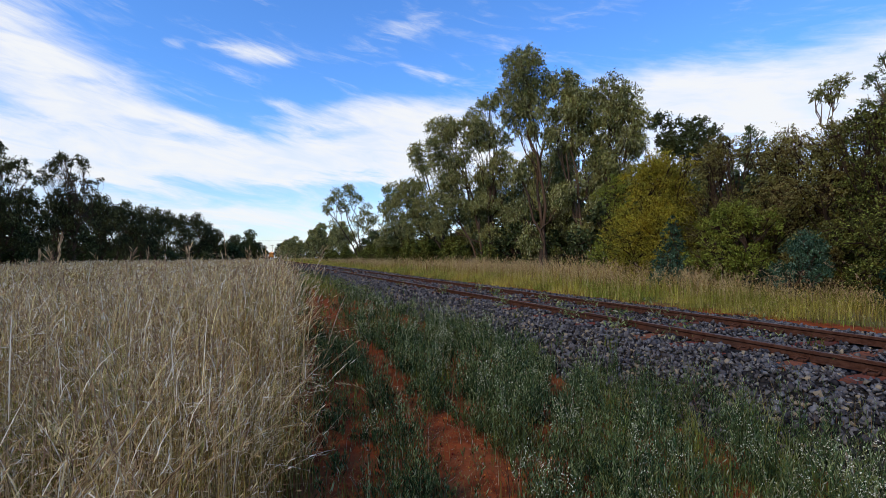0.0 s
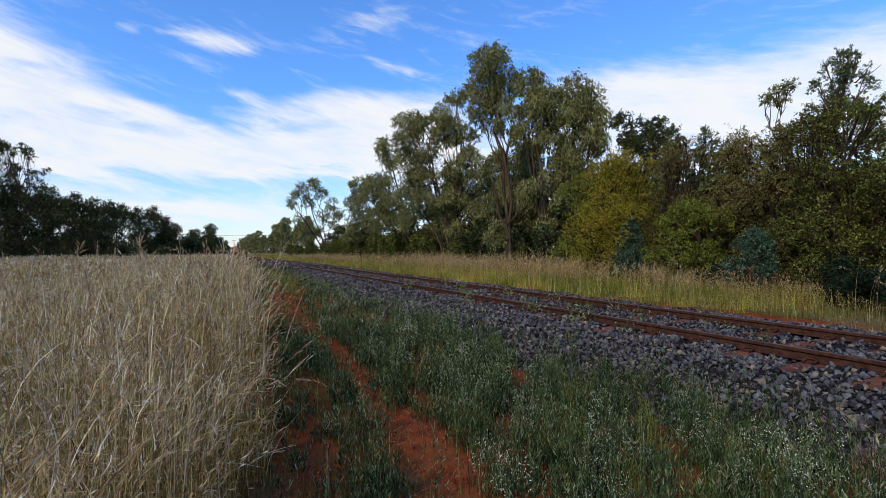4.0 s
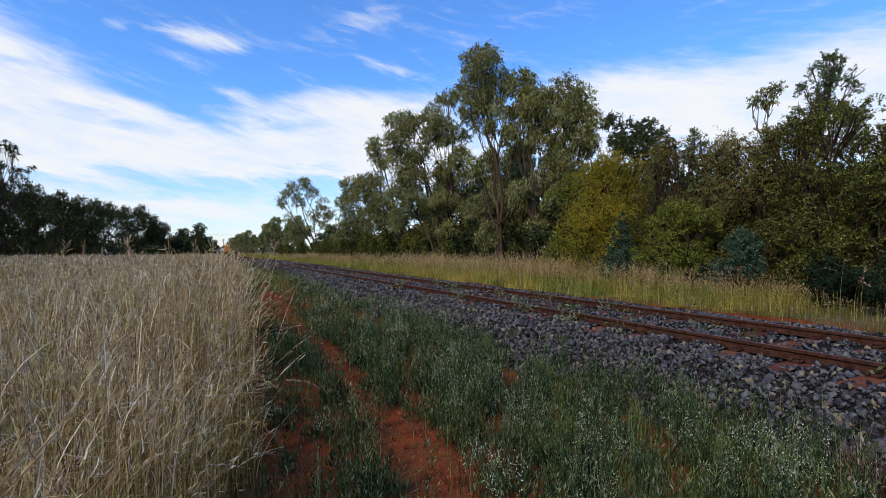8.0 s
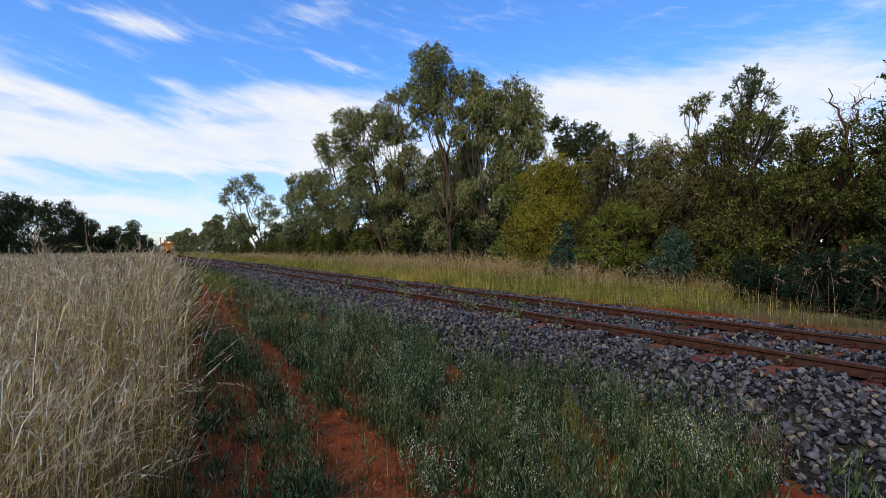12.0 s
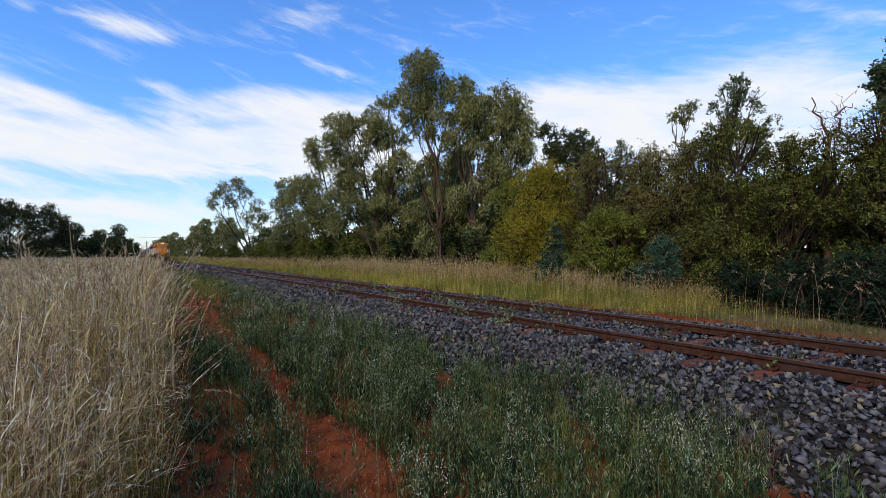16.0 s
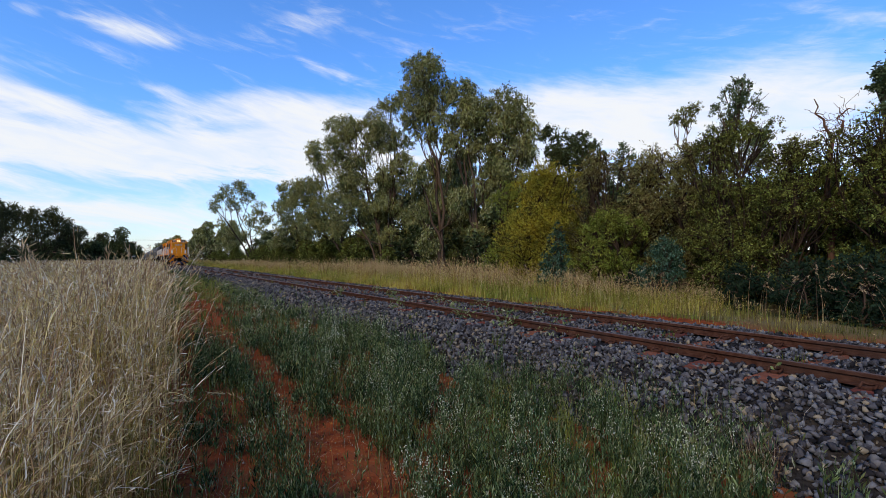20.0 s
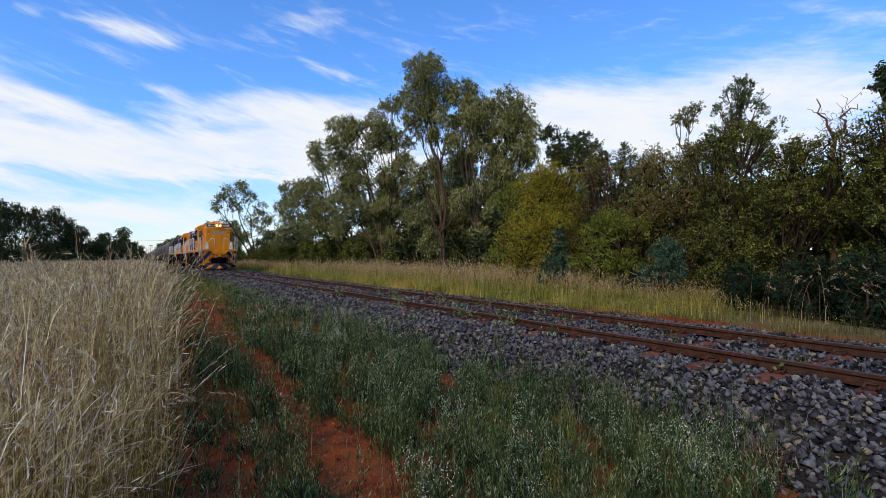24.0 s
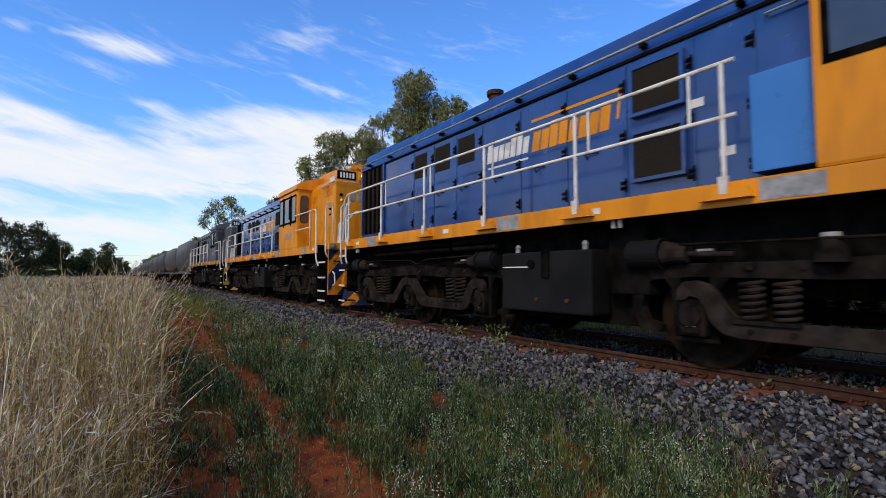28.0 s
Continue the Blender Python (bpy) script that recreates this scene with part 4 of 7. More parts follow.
    # green weeds along and between the rails
    for gx, gy, gh, gn in ((4.78, 6.6, 0.22, 60), (4.82, 5.5, 0.30, 80), (6.2, 6.2, 0.20, 60), (5.75, 5.2, 0.22, 60), (5.3, 7.6, 0.24, 70), (4.75, 8.9, 0.26, 70), (6.1, 9.4, 0.22, 60), (5.9, 4.1, 0.16, 40),
                           (4.74, 4.55, 0.16, 40), (6.3, 7.9, 0.2, 50), (5.6, 10.8, 0.26, 60), (4.8, 12.4, 0.28, 60), (6.2, 13.0, 0.24, 60), (5.35, 2.1, 0.14, 24), (7.6, 5.5, 0.2, 50), (7.9, 8.0, 0.22, 50), (7.7, 3.6, 0.18, 40)):
        a = rng.uniform(0, 6.283, gn)
        c = np.stack([gx + rng.normal(0, 0.07, gn), gy + rng.normal(0, 0.13, gn), np.full(gn, float(bed_z(gx, gy))) + gh * rng.uniform(0.05, 1.0, gn)], -1)
        tips.append(leaf_quads(c, np.stack([np.cos(a), np.sin(a), rng.uniform(0.3, 1.6, gn)], -1), gh * rng.uniform(0.2, 0.4, gn), gh * rng.uniform(0.07, 0.13, gn)))
    # a broad-leaved seedling against the rail
    a = np.arange(7) * 0.9
    c = np.stack([4.95 + 0.03 * np.cos(a), 1.93 + 0.03 * np.sin(a), 0.50 + 0.012 * np.arange(7)], -1)
    tips.append(leaf_quads(c, np.stack([np.cos(a), np.sin(a), 0.7 + 0 * a], -1), np.full(7, 0.060), np.full(7, 0.032)))
    # a fine grey-brown dead bush at the toe of the ballast
    n = 260
    base = np.stack([3.48 + rng.normal(0, 0.05, n), 1.46 + rng.normal(0, 0.05, n), np.full(n, 0.05)], -1)
    hh = rng.uniform(0.18, 0.46, n)
    v, f, *_ = blades(base, hh, hh * rng.uniform(0.1, 0.8, n), rng.uniform(0, 6.283, n), np.full(n, 0.0035), 4, rng.uniform(0, 0.5, n))
    litter.append((v, f))
    # dark forked twigs standing on the bare path
    n = 9
    base = np.stack([1.42 + rng.normal(0, 0.04, n), 2.75 + rng.normal(0, 0.04, n), np.full(n, 0.0)], -1)
    v, f, *_ = blades(base, rng.uniform(0.18, 0.40, n), rng.uniform(0.05, 0.28, n), rng.uniform(1.2, 4.2, n), np.full(n, 0.006), 4, np.zeros(n))
    twigs = [(v, f)]
    # sparse tufts in the track itself
    n = 900
    x, y, j, k, cx, cy = clumped(n, 4.2, 8.8, 1.0, 40.0, 0.06, 15)
    hh = rng.uniform(0.06, 0.26, n)
    base = np.stack([x, y, bed_z(x, y) - 0.01], -1)
    v, f, *_ = blades(base, hh, hh * rng.uniform(0.1, 0.6, n), rng.uniform(0, 6.283, n), np.full(n, 0.012), 3, rng.uniform(0, 0.5, n))
    grasses.append((v, f))
    bed_of_weeds = thing("weeds", Matrix(), "grey-green flowering weeds and grass tufts on red earth", "weeds", kind="stuff")
    v, f = gather(leaves)
    part("leaves", np_mesh("leaves", v, f, WEED), WEED, bed_of_weeds)
    v, f = gather(tips)
    part("tips", np_mesh("tips", v, f, WEEDTIP), WEEDTIP, bed_of_weeds, "pale young tips of the weeds")
    v, f = gather(stalks)
    part("stalks", np_mesh("stalks", v, f, WEED), WEED, bed_of_weeds)
    v, f = gather(flowers)
    part("flowers", np_mesh("flowers", v, f, FLOWER), FLOWER, bed_of_weeds, "tiny white flowers")
    v, f = gather(fresh)
    part("fresh_tufts", np_mesh("fresh_tufts", v, f, FRESH), FRESH, bed_of_weeds, "bright green grass tufts")
    v, f = gather(litter)
    part("dry_litter", np_mesh("dry_litter", v, f, LITTER), LITTER, bed_of_weeds, "dry straw and dead stalks")
    v, f = gather(twigs)
    part("bare_twigs", np_mesh("bare_twigs", v, f, TWIG), TWIG, bed_of_weeds, "dark bare twigs on the path")
    v, f = gather(grasses)
    part("grass_tufts", np_mesh("grass_tufts", v, f, GREENGRASS), GREENGRASS, bed_of_weeds)


tall_grass()
far_verge()
weeds()

# ---------------------------------------------------------------- trees and shrubs


def limb_mesh(limbs, seg=6):
    """Tapered bent tubes. limbs: lists of points with a radius at each."""
    chunks = []
    for pts, rad in limbs:
        pts, rad = np.asarray(pts, float), np.asarray(rad, float)
        d = np.gradient(pts, axis=0)
        d /= np.linalg.norm(d, axis=1, keepdims=True) + 1e-9
        s = np.cross(d, (0.31, 0.77, 0.15))
        s /= np.linalg.norm(s, axis=1, keepdims=True) + 1e-9
        t = np.cross(s, d)
        a = np.arange(seg) * 2 * math.pi / seg
        v = pts[:, None] + (s[:, None] * np.cos(a)[None, :, None] + t[:, None] * np.sin(a)[None, :, None]) * rad[:, None, None]
        i, k = np.meshgrid(np.arange(len(pts) - 1), np.arange(seg), indexing="ij")
        i, k = i.ravel(), k.ravel()
        k2 = (k + 1) % seg
        chunks.append((v.reshape(-1, 3), np.stack([i * seg + k, i * seg + k2, (i + 1) * seg + k2, (i + 1) * seg + k], -1)))
    return gather(chunks)


def curve(a, b, sag, n=6, r0=0.05, r1=0.015, wild=0.05):
    a, b = np.asarray(a, float), np.asarray(b, float)
    t = np.linspace(0, 1, n)[:, None]
    p = a + (b - a) * t + np.array([0, 0, sag]) * (t * (1 - t) * 4)
    p[1:-1] += rng.normal(0, wild * np.linalg.norm(b - a) / n, (n - 2, 3))
    return p, r0 + (r1 - r0) * t[:, 0]


LEAF_KINDS = {  # length, width, droop, sprays per square metre of clump, leaves per spray, spray length
    "gum": (0.165, 0.044, 0.9, 72, 22, 0.50),
    "dark": (0.14, 0.062, 0.3, 76, 22, 0.42),
    "olive": (0.062, 0.029, 0.1, 180, 16, 0.34),
    "wattle": (0.062, 0.026, 0.1, 200, 18, 0.30),
    "spray": (0.070, 0.020, -0.6, 210, 14, 0.28),
}


def crown_mesh(clumps, kind, mat, fill=1.0, coarse=1.0):
    """Leaves strung along short outward sprays that fill a heap round every clump and three smaller ones at its rim."""
    ln, wd, droop, sprays, per, reach = LEAF_KINDS[kind]
    cs, ds = [], []
    full = list(clumps)
    for cx, cy, cz, r in clumps:
        for _ in range(3):
            g = rng.normal(size=3)
            g *= r * 0.85 / np.linalg.norm(g)
            full.append((cx + g[0], cy + g[1], cz + g[2] * 0.8 - 0.15 * r, r * rng.uniform(0.4, 0.65)))
    for cx, cy, cz, r in full:
        k = max(5, int(sprays * r * r * fill))
        u = rng.normal(size=(k, 3))
        u /= np.linalg.norm(u, axis=1, keepdims=True)
        p = np.array([cx, cy, cz]) + u * (r * rng.uniform(0.25, 0.95, (k, 1)) ** 0.7) * (1, 1, 0.95)
        axis = u * 0.8 + rng.normal(0, 0.55, (k, 3))
        axis[:, 2] -= droop * 0.55
        axis /= np.linalg.norm(axis, axis=1, keepdims=True)
        size = reach * min(1.0, 0.45 + r * 0.7) * rng.uniform(0.5, 1.3, k)
        n = max(6, int(per / coarse ** 1.5))
        s = rng.uniform(-0.6, 0.45, (k, n, 1))
        q = p[:, None] + axis[:, None] * s * size[:, None, None] + rng.normal(0, 0.13, (k, n, 3)) * size[:, None, None]
        d = rng.normal(0, 0.8, (k, n, 3)) + axis[:, None] * 0.7
        d[..., 2] -= droop * 1.2
        cs.append(q.reshape(-1, 3))
        ds.append(d.reshape(-1, 3))
    c, d = np.concatenate(cs), np.concatenate(ds)
    n = len(c)
    return np_mesh("crown", *leaf_quads(c, d, ln * coarse * rng.uniform(0.6, 1.3, n), wd * coarse * rng.uniform(0.7, 1.3, n)), mat)


def tree(name, base, clumps, kind, leaf, bark, label, category="tree", stems=1, r0=0.16, fill=1.0, coarse=1.0, split=0.35, group="", turn=0, twigs=0, wander=0.22, limbed=True):
    """A tapered, bent trunk or several, limbs to every clump of the crown, twigs, and the leaves."""
    t = thing(name, pose(*base, 0, 0, turn), label, category, group)
    clumps = [tuple(c) for c in clumps]
    top = max(c[2] for c in clumps)
    cen = np.mean([c[:3] for c in clumps], axis=0)
    limbs, tops = [], []
    for s in range(stems):
        a = rng.uniform(0, 6.283)
        off = 0.0 if stems == 1 else 0.18 + 0.1 * s
        foot = np.array([math.cos(a) * off, math.sin(a) * off, -0.15])
        goal = np.array(clumps[(s * max(1, len(clumps) // stems)) % len(clumps)][:3]) if stems > 1 else np.array([*(cen[:2] * 0.8 + np.array(clumps[int(np.argmax([c[2] for c in clumps]))][:2]) * 0.2), top * 0.92])
        p, r = curve(foot, goal, 0, 10, r0 / stems ** 0.4, r0 * 0.18, wander)
        p[:, :2] += ((np.linspace(0, 1, 10) ** 2 - np.linspace(0, 1, 10))[:, None]) * (goal[:2] - foot[:2]) * 0.5
        r[0] *= 1.35
        limbs.append((p, r))
        tops.append(p)
    for cx, cy, cz, cr in clumps:
        p = tops[int(rng.integers(0, stems))]
        want = max(top * 0.12, cz * (1 - split) - 0.3 * cr)
        i = int(np.argmin(abs(p[:, 2] - want)))
        start = p[i]
        q, r = curve(start, (cx, cy, cz), -0.06 * cz, 6, r0 * 0.36 * (0.35 + 0.65 * (1 - i / 10)), 0.012, 0.15)
        limbs.append((q, r))
        for _ in range((5 if coarse < 1.6 else 2) if limbed else 1):
            g = rng.normal(size=3)
            g = g / np.linalg.norm(g) * cr * rng.uniform(0.6, 1.0)
            limbs.append(curve(q[int(rng.integers(2, 6))], np.array([cx, cy, cz]) + g, 0.0, 4, 0.018 + 0.006 * cr, 0.005, 0.15))
    wood = limb_mesh(limbs)
    if twigs:
        fans = []
        for cx, cy, cz, cr in clumps:
            for _ in range(twigs):
                g = rng.normal(size=3) * (1, 1, 0.8) + (0, 0, 0.25)
                g = g / np.linalg.norm(g) * cr
                a = np.array([cx, cy, cz]) + g * rng.uniform(-0.4, 0.2)
                fans.append(curve(a, a + g * rng.uniform(0.5, 0.95), 0.0, 5, 0.009, 0.002, 0.4))
        wood = gather([wood, limb_mesh(fans, 3)])
    part("trunk", np_mesh("trunk", *wood, bark, True), bark, t)
    part("crown", crown_mesh(clumps, kind, leaf, fill, coarse), leaf, t)
    return t


def blob_clumps(h, width, n, low=0.25, shape=0.75, small=1.0):
    """Clumps for a bushy crown of that height and width."""
    out = []
    for _ in range(n):
        t = rng.uniform(low, 1.0)
        prof = math.sin(math.pi * min(1, (t - low * 0.6) / (1.02 - low * 0.6)) ** shape) * 0.5 * width
        a, rr = rng.uniform(0, 6.283), math.sqrt(rng.random())
        r = width * rng.uniform(0.14, 0.24) * small
        out.append((math.cos(a) * rr * prof * 0.8, math.sin(a) * rr * prof * 0.8, h * t - r * 0.8 * t, r))
    return out


def umbrella_clumps(h, width, n):
    """Clumps for an open gum: small flat heaps of leaves along a wide dome, a few lower down."""
    out = []
    for i in range(n):
        a, rr = rng.uniform(0, 6.283), math.sqrt(rng.random())
        z = h * (1.0 - 0.26 * rr ** 2) - h * (0.02 if i % 3 else rng.uniform(0.10, 0.40))
        r = width * rng.uniform(0.050, 0.095)
        out.append((math.cos(a) * rr * width * 0.45, math.sin(a) * rr * width * 0.45, z - r, r))
    return out


def cone_clumps(h, width, n):
    """Clumps for a conifer: tight at the tip, wider below."""
    out = []
    for i in range(n):
        t = (i + 0.5) / n
        a = i * 2.4
        w = width * 0.5 * (1 - t) ** 0.8
        out.append((math.cos(a) * w * 0.7, math.sin(a) * w * 0.7, h * (0.12 + 0.84 * t), max(0.07, width * 0.26 * (1 - t * 0.75))))
    return out


GUMS = "tall gum trees beyond the track"
tree("gum_tree", (16.0, 24.2, 0.2), [(-1.1, 0.7, 13.0, 1.38), (-1.2, 0.8, 11.5, 1.36), (-0.6, 0.4, 10.4, 1.15), (0.0, 0.0, 11.9, 0.98), (-1.5, 1.0, 10.2, 0.86), (-0.8, 0.5, 9.1, 0.76), (-1.6, 0.6, 6.6, 0.8), (0.9, -0.5, 5.0, 0.8), (-1.0, 1.2, 4.2, 0.9), (0.6, 0.2, 7.2, 0.7), (-0.6, 0.6, 2.6, 0.9)], "gum", GUMLEAF, BARK, "tall gum tree with pale forked trunk and open olive crown", "gum tree", 3, 0.19, fill=1.50, group=GUMS, wander=0.12)
tree("gum_tree", (17.0, 21.9, 0.2), [(-0.7, 0.5, 11.1, 1.11), (-0.3, 0.2, 10.0, 1.28), (-0.8, 0.6, 9.3, 1.09), (0.1, -0.1, 8.9, 1.09), (-1.1, 0.9, 8.2, 0.9), (-0.1, 0.1, 7.9, 0.9), (0.2, 0.0, 5.6, 0.8), (0.9, -0.6, 6.6, 0.9), (-0.9, 0.6, 4.8, 0.8), (0.6, -0.6, 4.0, 0.9), (0.0, 0.0, 2.8, 0.9)], "gum", GUMLEAF, BARK, "tall gum tree with several thin trunks and dense crown", "gum tree", 4, 0.18, fill=1.56, group=GUMS, wander=0.12)
tree("gum_tree", (18.0, 21.0, 0.2), [(0.1, -0.1, 10.6, 1.09), (0.7, -0.6, 9.9, 1.08), (1.2, -1.0, 8.8, 0.89), (0.1, -0.1, 9.0, 1.08), (0.8, -0.7, 7.8, 0.97), (1.2, -1.0, 7.4, 0.7), (-0.1, 0.1, 7.5, 0.89), (0.4, -0.4, 6.2, 0.9), (1.0, -0.8, 5.4, 0.8), (-0.3, 0.2, 4.6, 0.9), (0.7, -0.5, 3.4, 1.0)], "gum", GUMLEAF, BARK, "tall gum tree with rounded dark crown against the sky", "gum tree", 3, 0.17, fill=1.56, group=GUMS, wander=0.12)
tree("gum_tree", (17.0, 32.9, 0.2), [(-0.2, 0.1, 13.5, 0.86), (-1.3, 0.6, 12.3, 0.97), (-0.6, 0.3, 11.2, 1.2), (0.2, -0.1, 10.7, 1.2), (-1.5, 0.8, 10.4, 1.07), (0.6, -0.3, 8.9, 1.07), (-0.4, 0.2, 7.9, 1.18), (1.0, -0.5, 7.0, 1.06), (-0.5, 0.2, 5.2, 1.2), (0.9, -0.4, 4.6, 1.0), (-0.2, 0.0, 3.0, 1.1)], "gum", GUMLEAF, BARK, "slender gum tree with narrow crown of drooping leaves", "gum tree", 3, 0.18, fill=1.50, group=GUMS, wander=0.12)
tree("gum_tree", (16.5, 33.4, 0.2), [(-2.9, 1.4, 11.6, 1.2), (-3.3, 1.6, 10.2, 1.3), (-2.1, 1.0, 11.4, 1.08), (-2.9, 1.4, 8.3, 1.41), (-1.7, 0.8, 9.3, 1.19), (-1.9, 0.9, 7.2, 1.41), (-3.1, 1.5, 6.5, 1.17), (-2.1, 1.0, 5.1, 1.28), (-0.4, 0.2, 5.6, 1.17), (-3.2, 1.5, 4.2, 1.1)], "gum", GUMLEAF, BARK, "leaning gum tree leafy almost to the ground", "gum tree", 4, 0.18, fill=1.44, group=GUMS, wander=0.12)
tree("gum_tree", (16.0, 39.5, 0.2), [(-2.8, 1.1, 11.1, 0.94), (-2.4, 1.0, 9.8, 1.06), (-2.9, 1.2, 7.6, 1.45), (-4.0, 1.6, 6.6, 1.3), (-2.2, 0.9, 5.6, 1.58), (-3.3, 1.3, 4.5, 1.43), (-1.2, 0.5, 4.3, 1.32)], "gum", GUMLEAF, DARKBARK, "leaning gum tree with bushy lower branches", "gum tree", 3, 0.18, fill=1.38, group=GUMS, wander=0.12)
tree("gum_tree", (16.0, 53.7, 0.2), [(-1.3, 0.4, 9.2, 1.36), (-1.9, 0.6, 7.1, 1.35), (-0.6, 0.2, 5.5, 1.69), (-1.6, 0.5, 4.8, 1.51), (0.3, -0.1, 4.1, 1.36), (-2.4, 0.6, 3.2, 1.3)], "gum", GUMLEAF, DARKBARK, "bushy gum tree at the end of the clump", "gum tree", 3, 0.18, fill=1.1, coarse=1.3, group=GUMS, wander=0.12)
tree("gum_tree", (15.0, 74.1, 0.2), [(-3.9, 0.8, 11.3, 1.2), (-4.9, 0.6, 10.2, 0.9), (-2.0, 0.4, 12.0, 1.3), (-0.8, 0.2, 10.6, 1.2), (-5.5, 1.1, 9.0, 1.0), (0.5, -0.1, 9.0, 1.2), (1.7, -0.3, 7.4, 1.2), (-2.7, 0.5, 9.0, 1.0), (-0.8, 0.2, 7.2, 1.2), (-4.4, 0.8, 6.6, 0.9), (0.9, 0.0, 5.6, 1.0), (-1.6, 0.6, 5.0, 0.9), (-3.2, 0.2, 10.2, 0.9)], "gum", GUMLEAF, DARKBARK, "single spreading gum tree standing apart from the clump", "gum tree", 3, 0.2, fill=0.8, coarse=1.2, group=GUMS, wander=0.12)
for gx, gy, gh, gw in ((19.6, 27.0, 9.6, 5.6), (20.0, 32.0, 9.8, 6.0), (18.6, 37.5, 9.4, 6.0), (19.4, 23.2, 8.4, 4.2)):
    tree("gum_tree", (gx, gy, 0.2), blob_clumps(gh, gw, 30, 0.22, 0.6, 0.75), "gum", GUMLEAF, DARKBARK, "shaded gum tree behind the front row of gums", "gum tree", 3, 0.16, fill=0.75, coarse=1.25, group=GUMS, wander=0.12)
tree("kurrajong_tree", (24.0, 20.6, 0.2), [(-1.1, 1.3, 9.5, 0.8), (-0.4, 0.5, 8.9, 1.05), (0.2, -0.2, 8.7, 1.05), (0.6, -0.7, 8.1, 0.8), (-0.1, 0.2, 8.0, 1.05), (-0.9, 1.0, 8.3, 0.8), (0.2, 0.0, 7.0, 1.0), (-1.0, 1.1, 6.2, 1.1), (0.7, -0.7, 6.2, 1.1), (-0.2, 0.2, 5.2, 1.3), (-1.5, 1.6, 4.6, 1.2), (1.0, -1.0, 4.4, 1.2)], "dark", DARKLEAF, DARKBARK, "dark green rounded tree behind the wattles", "tree", 1, 0.2)
def tier_clumps(h, width, n, low):
    """Clumps for an airy conifer: many small sprays scattered through a rounded cone, with gaps between."""
    out = [(0.0, 0.0, h - 0.1, 0.13)]
    for i in range(n):
        t = ((i + rng.uniform(0, 1)) / n) ** 0.7
        reach = 0.5 * width * min(1.0, t * 1.5) ** 0.55 * math.sqrt(rng.uniform(0.08, 1.0))
        a = rng.uniform(0, 6.283)
        out.append((math.cos(a) * reach, math.sin(a) * reach, h - (h - low) * t + 0.12 * reach, rng.uniform(0.16, 0.27)))
    return out


tree("thin_gum_tree", (16.0, 8.4, 0.2), [(-0.2, 0.45, 6.35, 0.34), (-0.1, 0.15, 6.5, 0.26), (-0.3, 0.75, 6.15, 0.26), (-0.15, 0.3, 6.0, 0.2)], "wattle", GUMLEAF, BARK, "thin crooked gum with one small tuft of leaves", "gum tree", 1, 0.055, fill=1.6, split=0.1, wander=0.4)
tree("cypress_pine", (15.0, 6.8, 0.2), tier_clumps(6.75, 2.0, 80, 3.9), "spray", PINELEAF, BARK, "young cypress pine with tiered blue-green sprays", "pine tree", 1, 0.05, fill=0.42, wander=0.3, limbed=False, split=0.05)
tree("cypress_pine", (17.0, 12.1, 0.2), tier_clumps(6.2, 1.35, 50, 3.2), "spray", PINELEAF, DARKBARK, "narrow dark cypress pine between the shrubs", "pine tree", 1, 0.05, fill=0.55, limbed=False, split=0.05)
BELT = [  # name, x, y, height, width, heaps, leaf kind, leaves, fill, twigs, label
    ("wattle_shrub", 14.2, 16.0, 4.9, 3.0, 24, "wattle", LIMELEAF, 0.60, 5, "olive-green wattle under the tall gums"),
    ("wattle_shrub", 13.6, 13.2, 5.3, 4.6, 46, "wattle", WATTLELEAF, 0.58, 4, "yellow-green wattle in bloom leafy to the ground"),
    ("wattle_shrub", 13.8, 10.9, 5.3, 2.6, 30, "wattle", BRONZELEAF, 0.55, 8, "olive wattle with bronze tips beside the yellow one"),
    ("green_shrub", 12.7, 9.6, 3.0, 2.6, 24, "wattle", LIMELEAF, 0.60, 4, "fresh yellow-green shrub behind the small cypress"),
    ("mixed_shrub", 14.2, 9.1, 5.15, 3.0, 34, "olive", BRONZELEAF, 0.60, 10, "twiggy olive-brown shrub under the pine"),
    ("mixed_shrub", 13.7, 7.6, 4.95, 2.7, 32, "olive", BRONZELEAF, 0.62, 10, "twiggy brown-green shrub with bare branch tips"),
    ("olive_shrub", 13.2, 6.3, 5.15, 2.7, 36, "olive", OLIVELEAF, 0.66, 6, "tall olive-green shrub in front of the pine"),
    ("olive_shrub", 13.4, 4.9, 4.42, 2.6, 32, "olive", OLIVELEAF, 0.62, 8, "dense olive-green shrub beside the track verge"),
    ("dark_shrub", 13.2, 3.2, 4.65, 2.4, 32, "olive", OLIVELEAF, 0.68, 6, "dense olive shrub round the foot of the dead tree"),
    ("dark_shrub", 13.2, 1.9, 4.6, 2.6, 28, "olive", OLIVELEAF, 0.62, 6, "dense olive shrub below the hanging gum leaves"),
    ("dark_shrub", 13.3, 0.2, 4.6, 2.6, 24, "olive", OLIVELEAF, 0.55, 5, "dense dark shrub close to the track"),
]
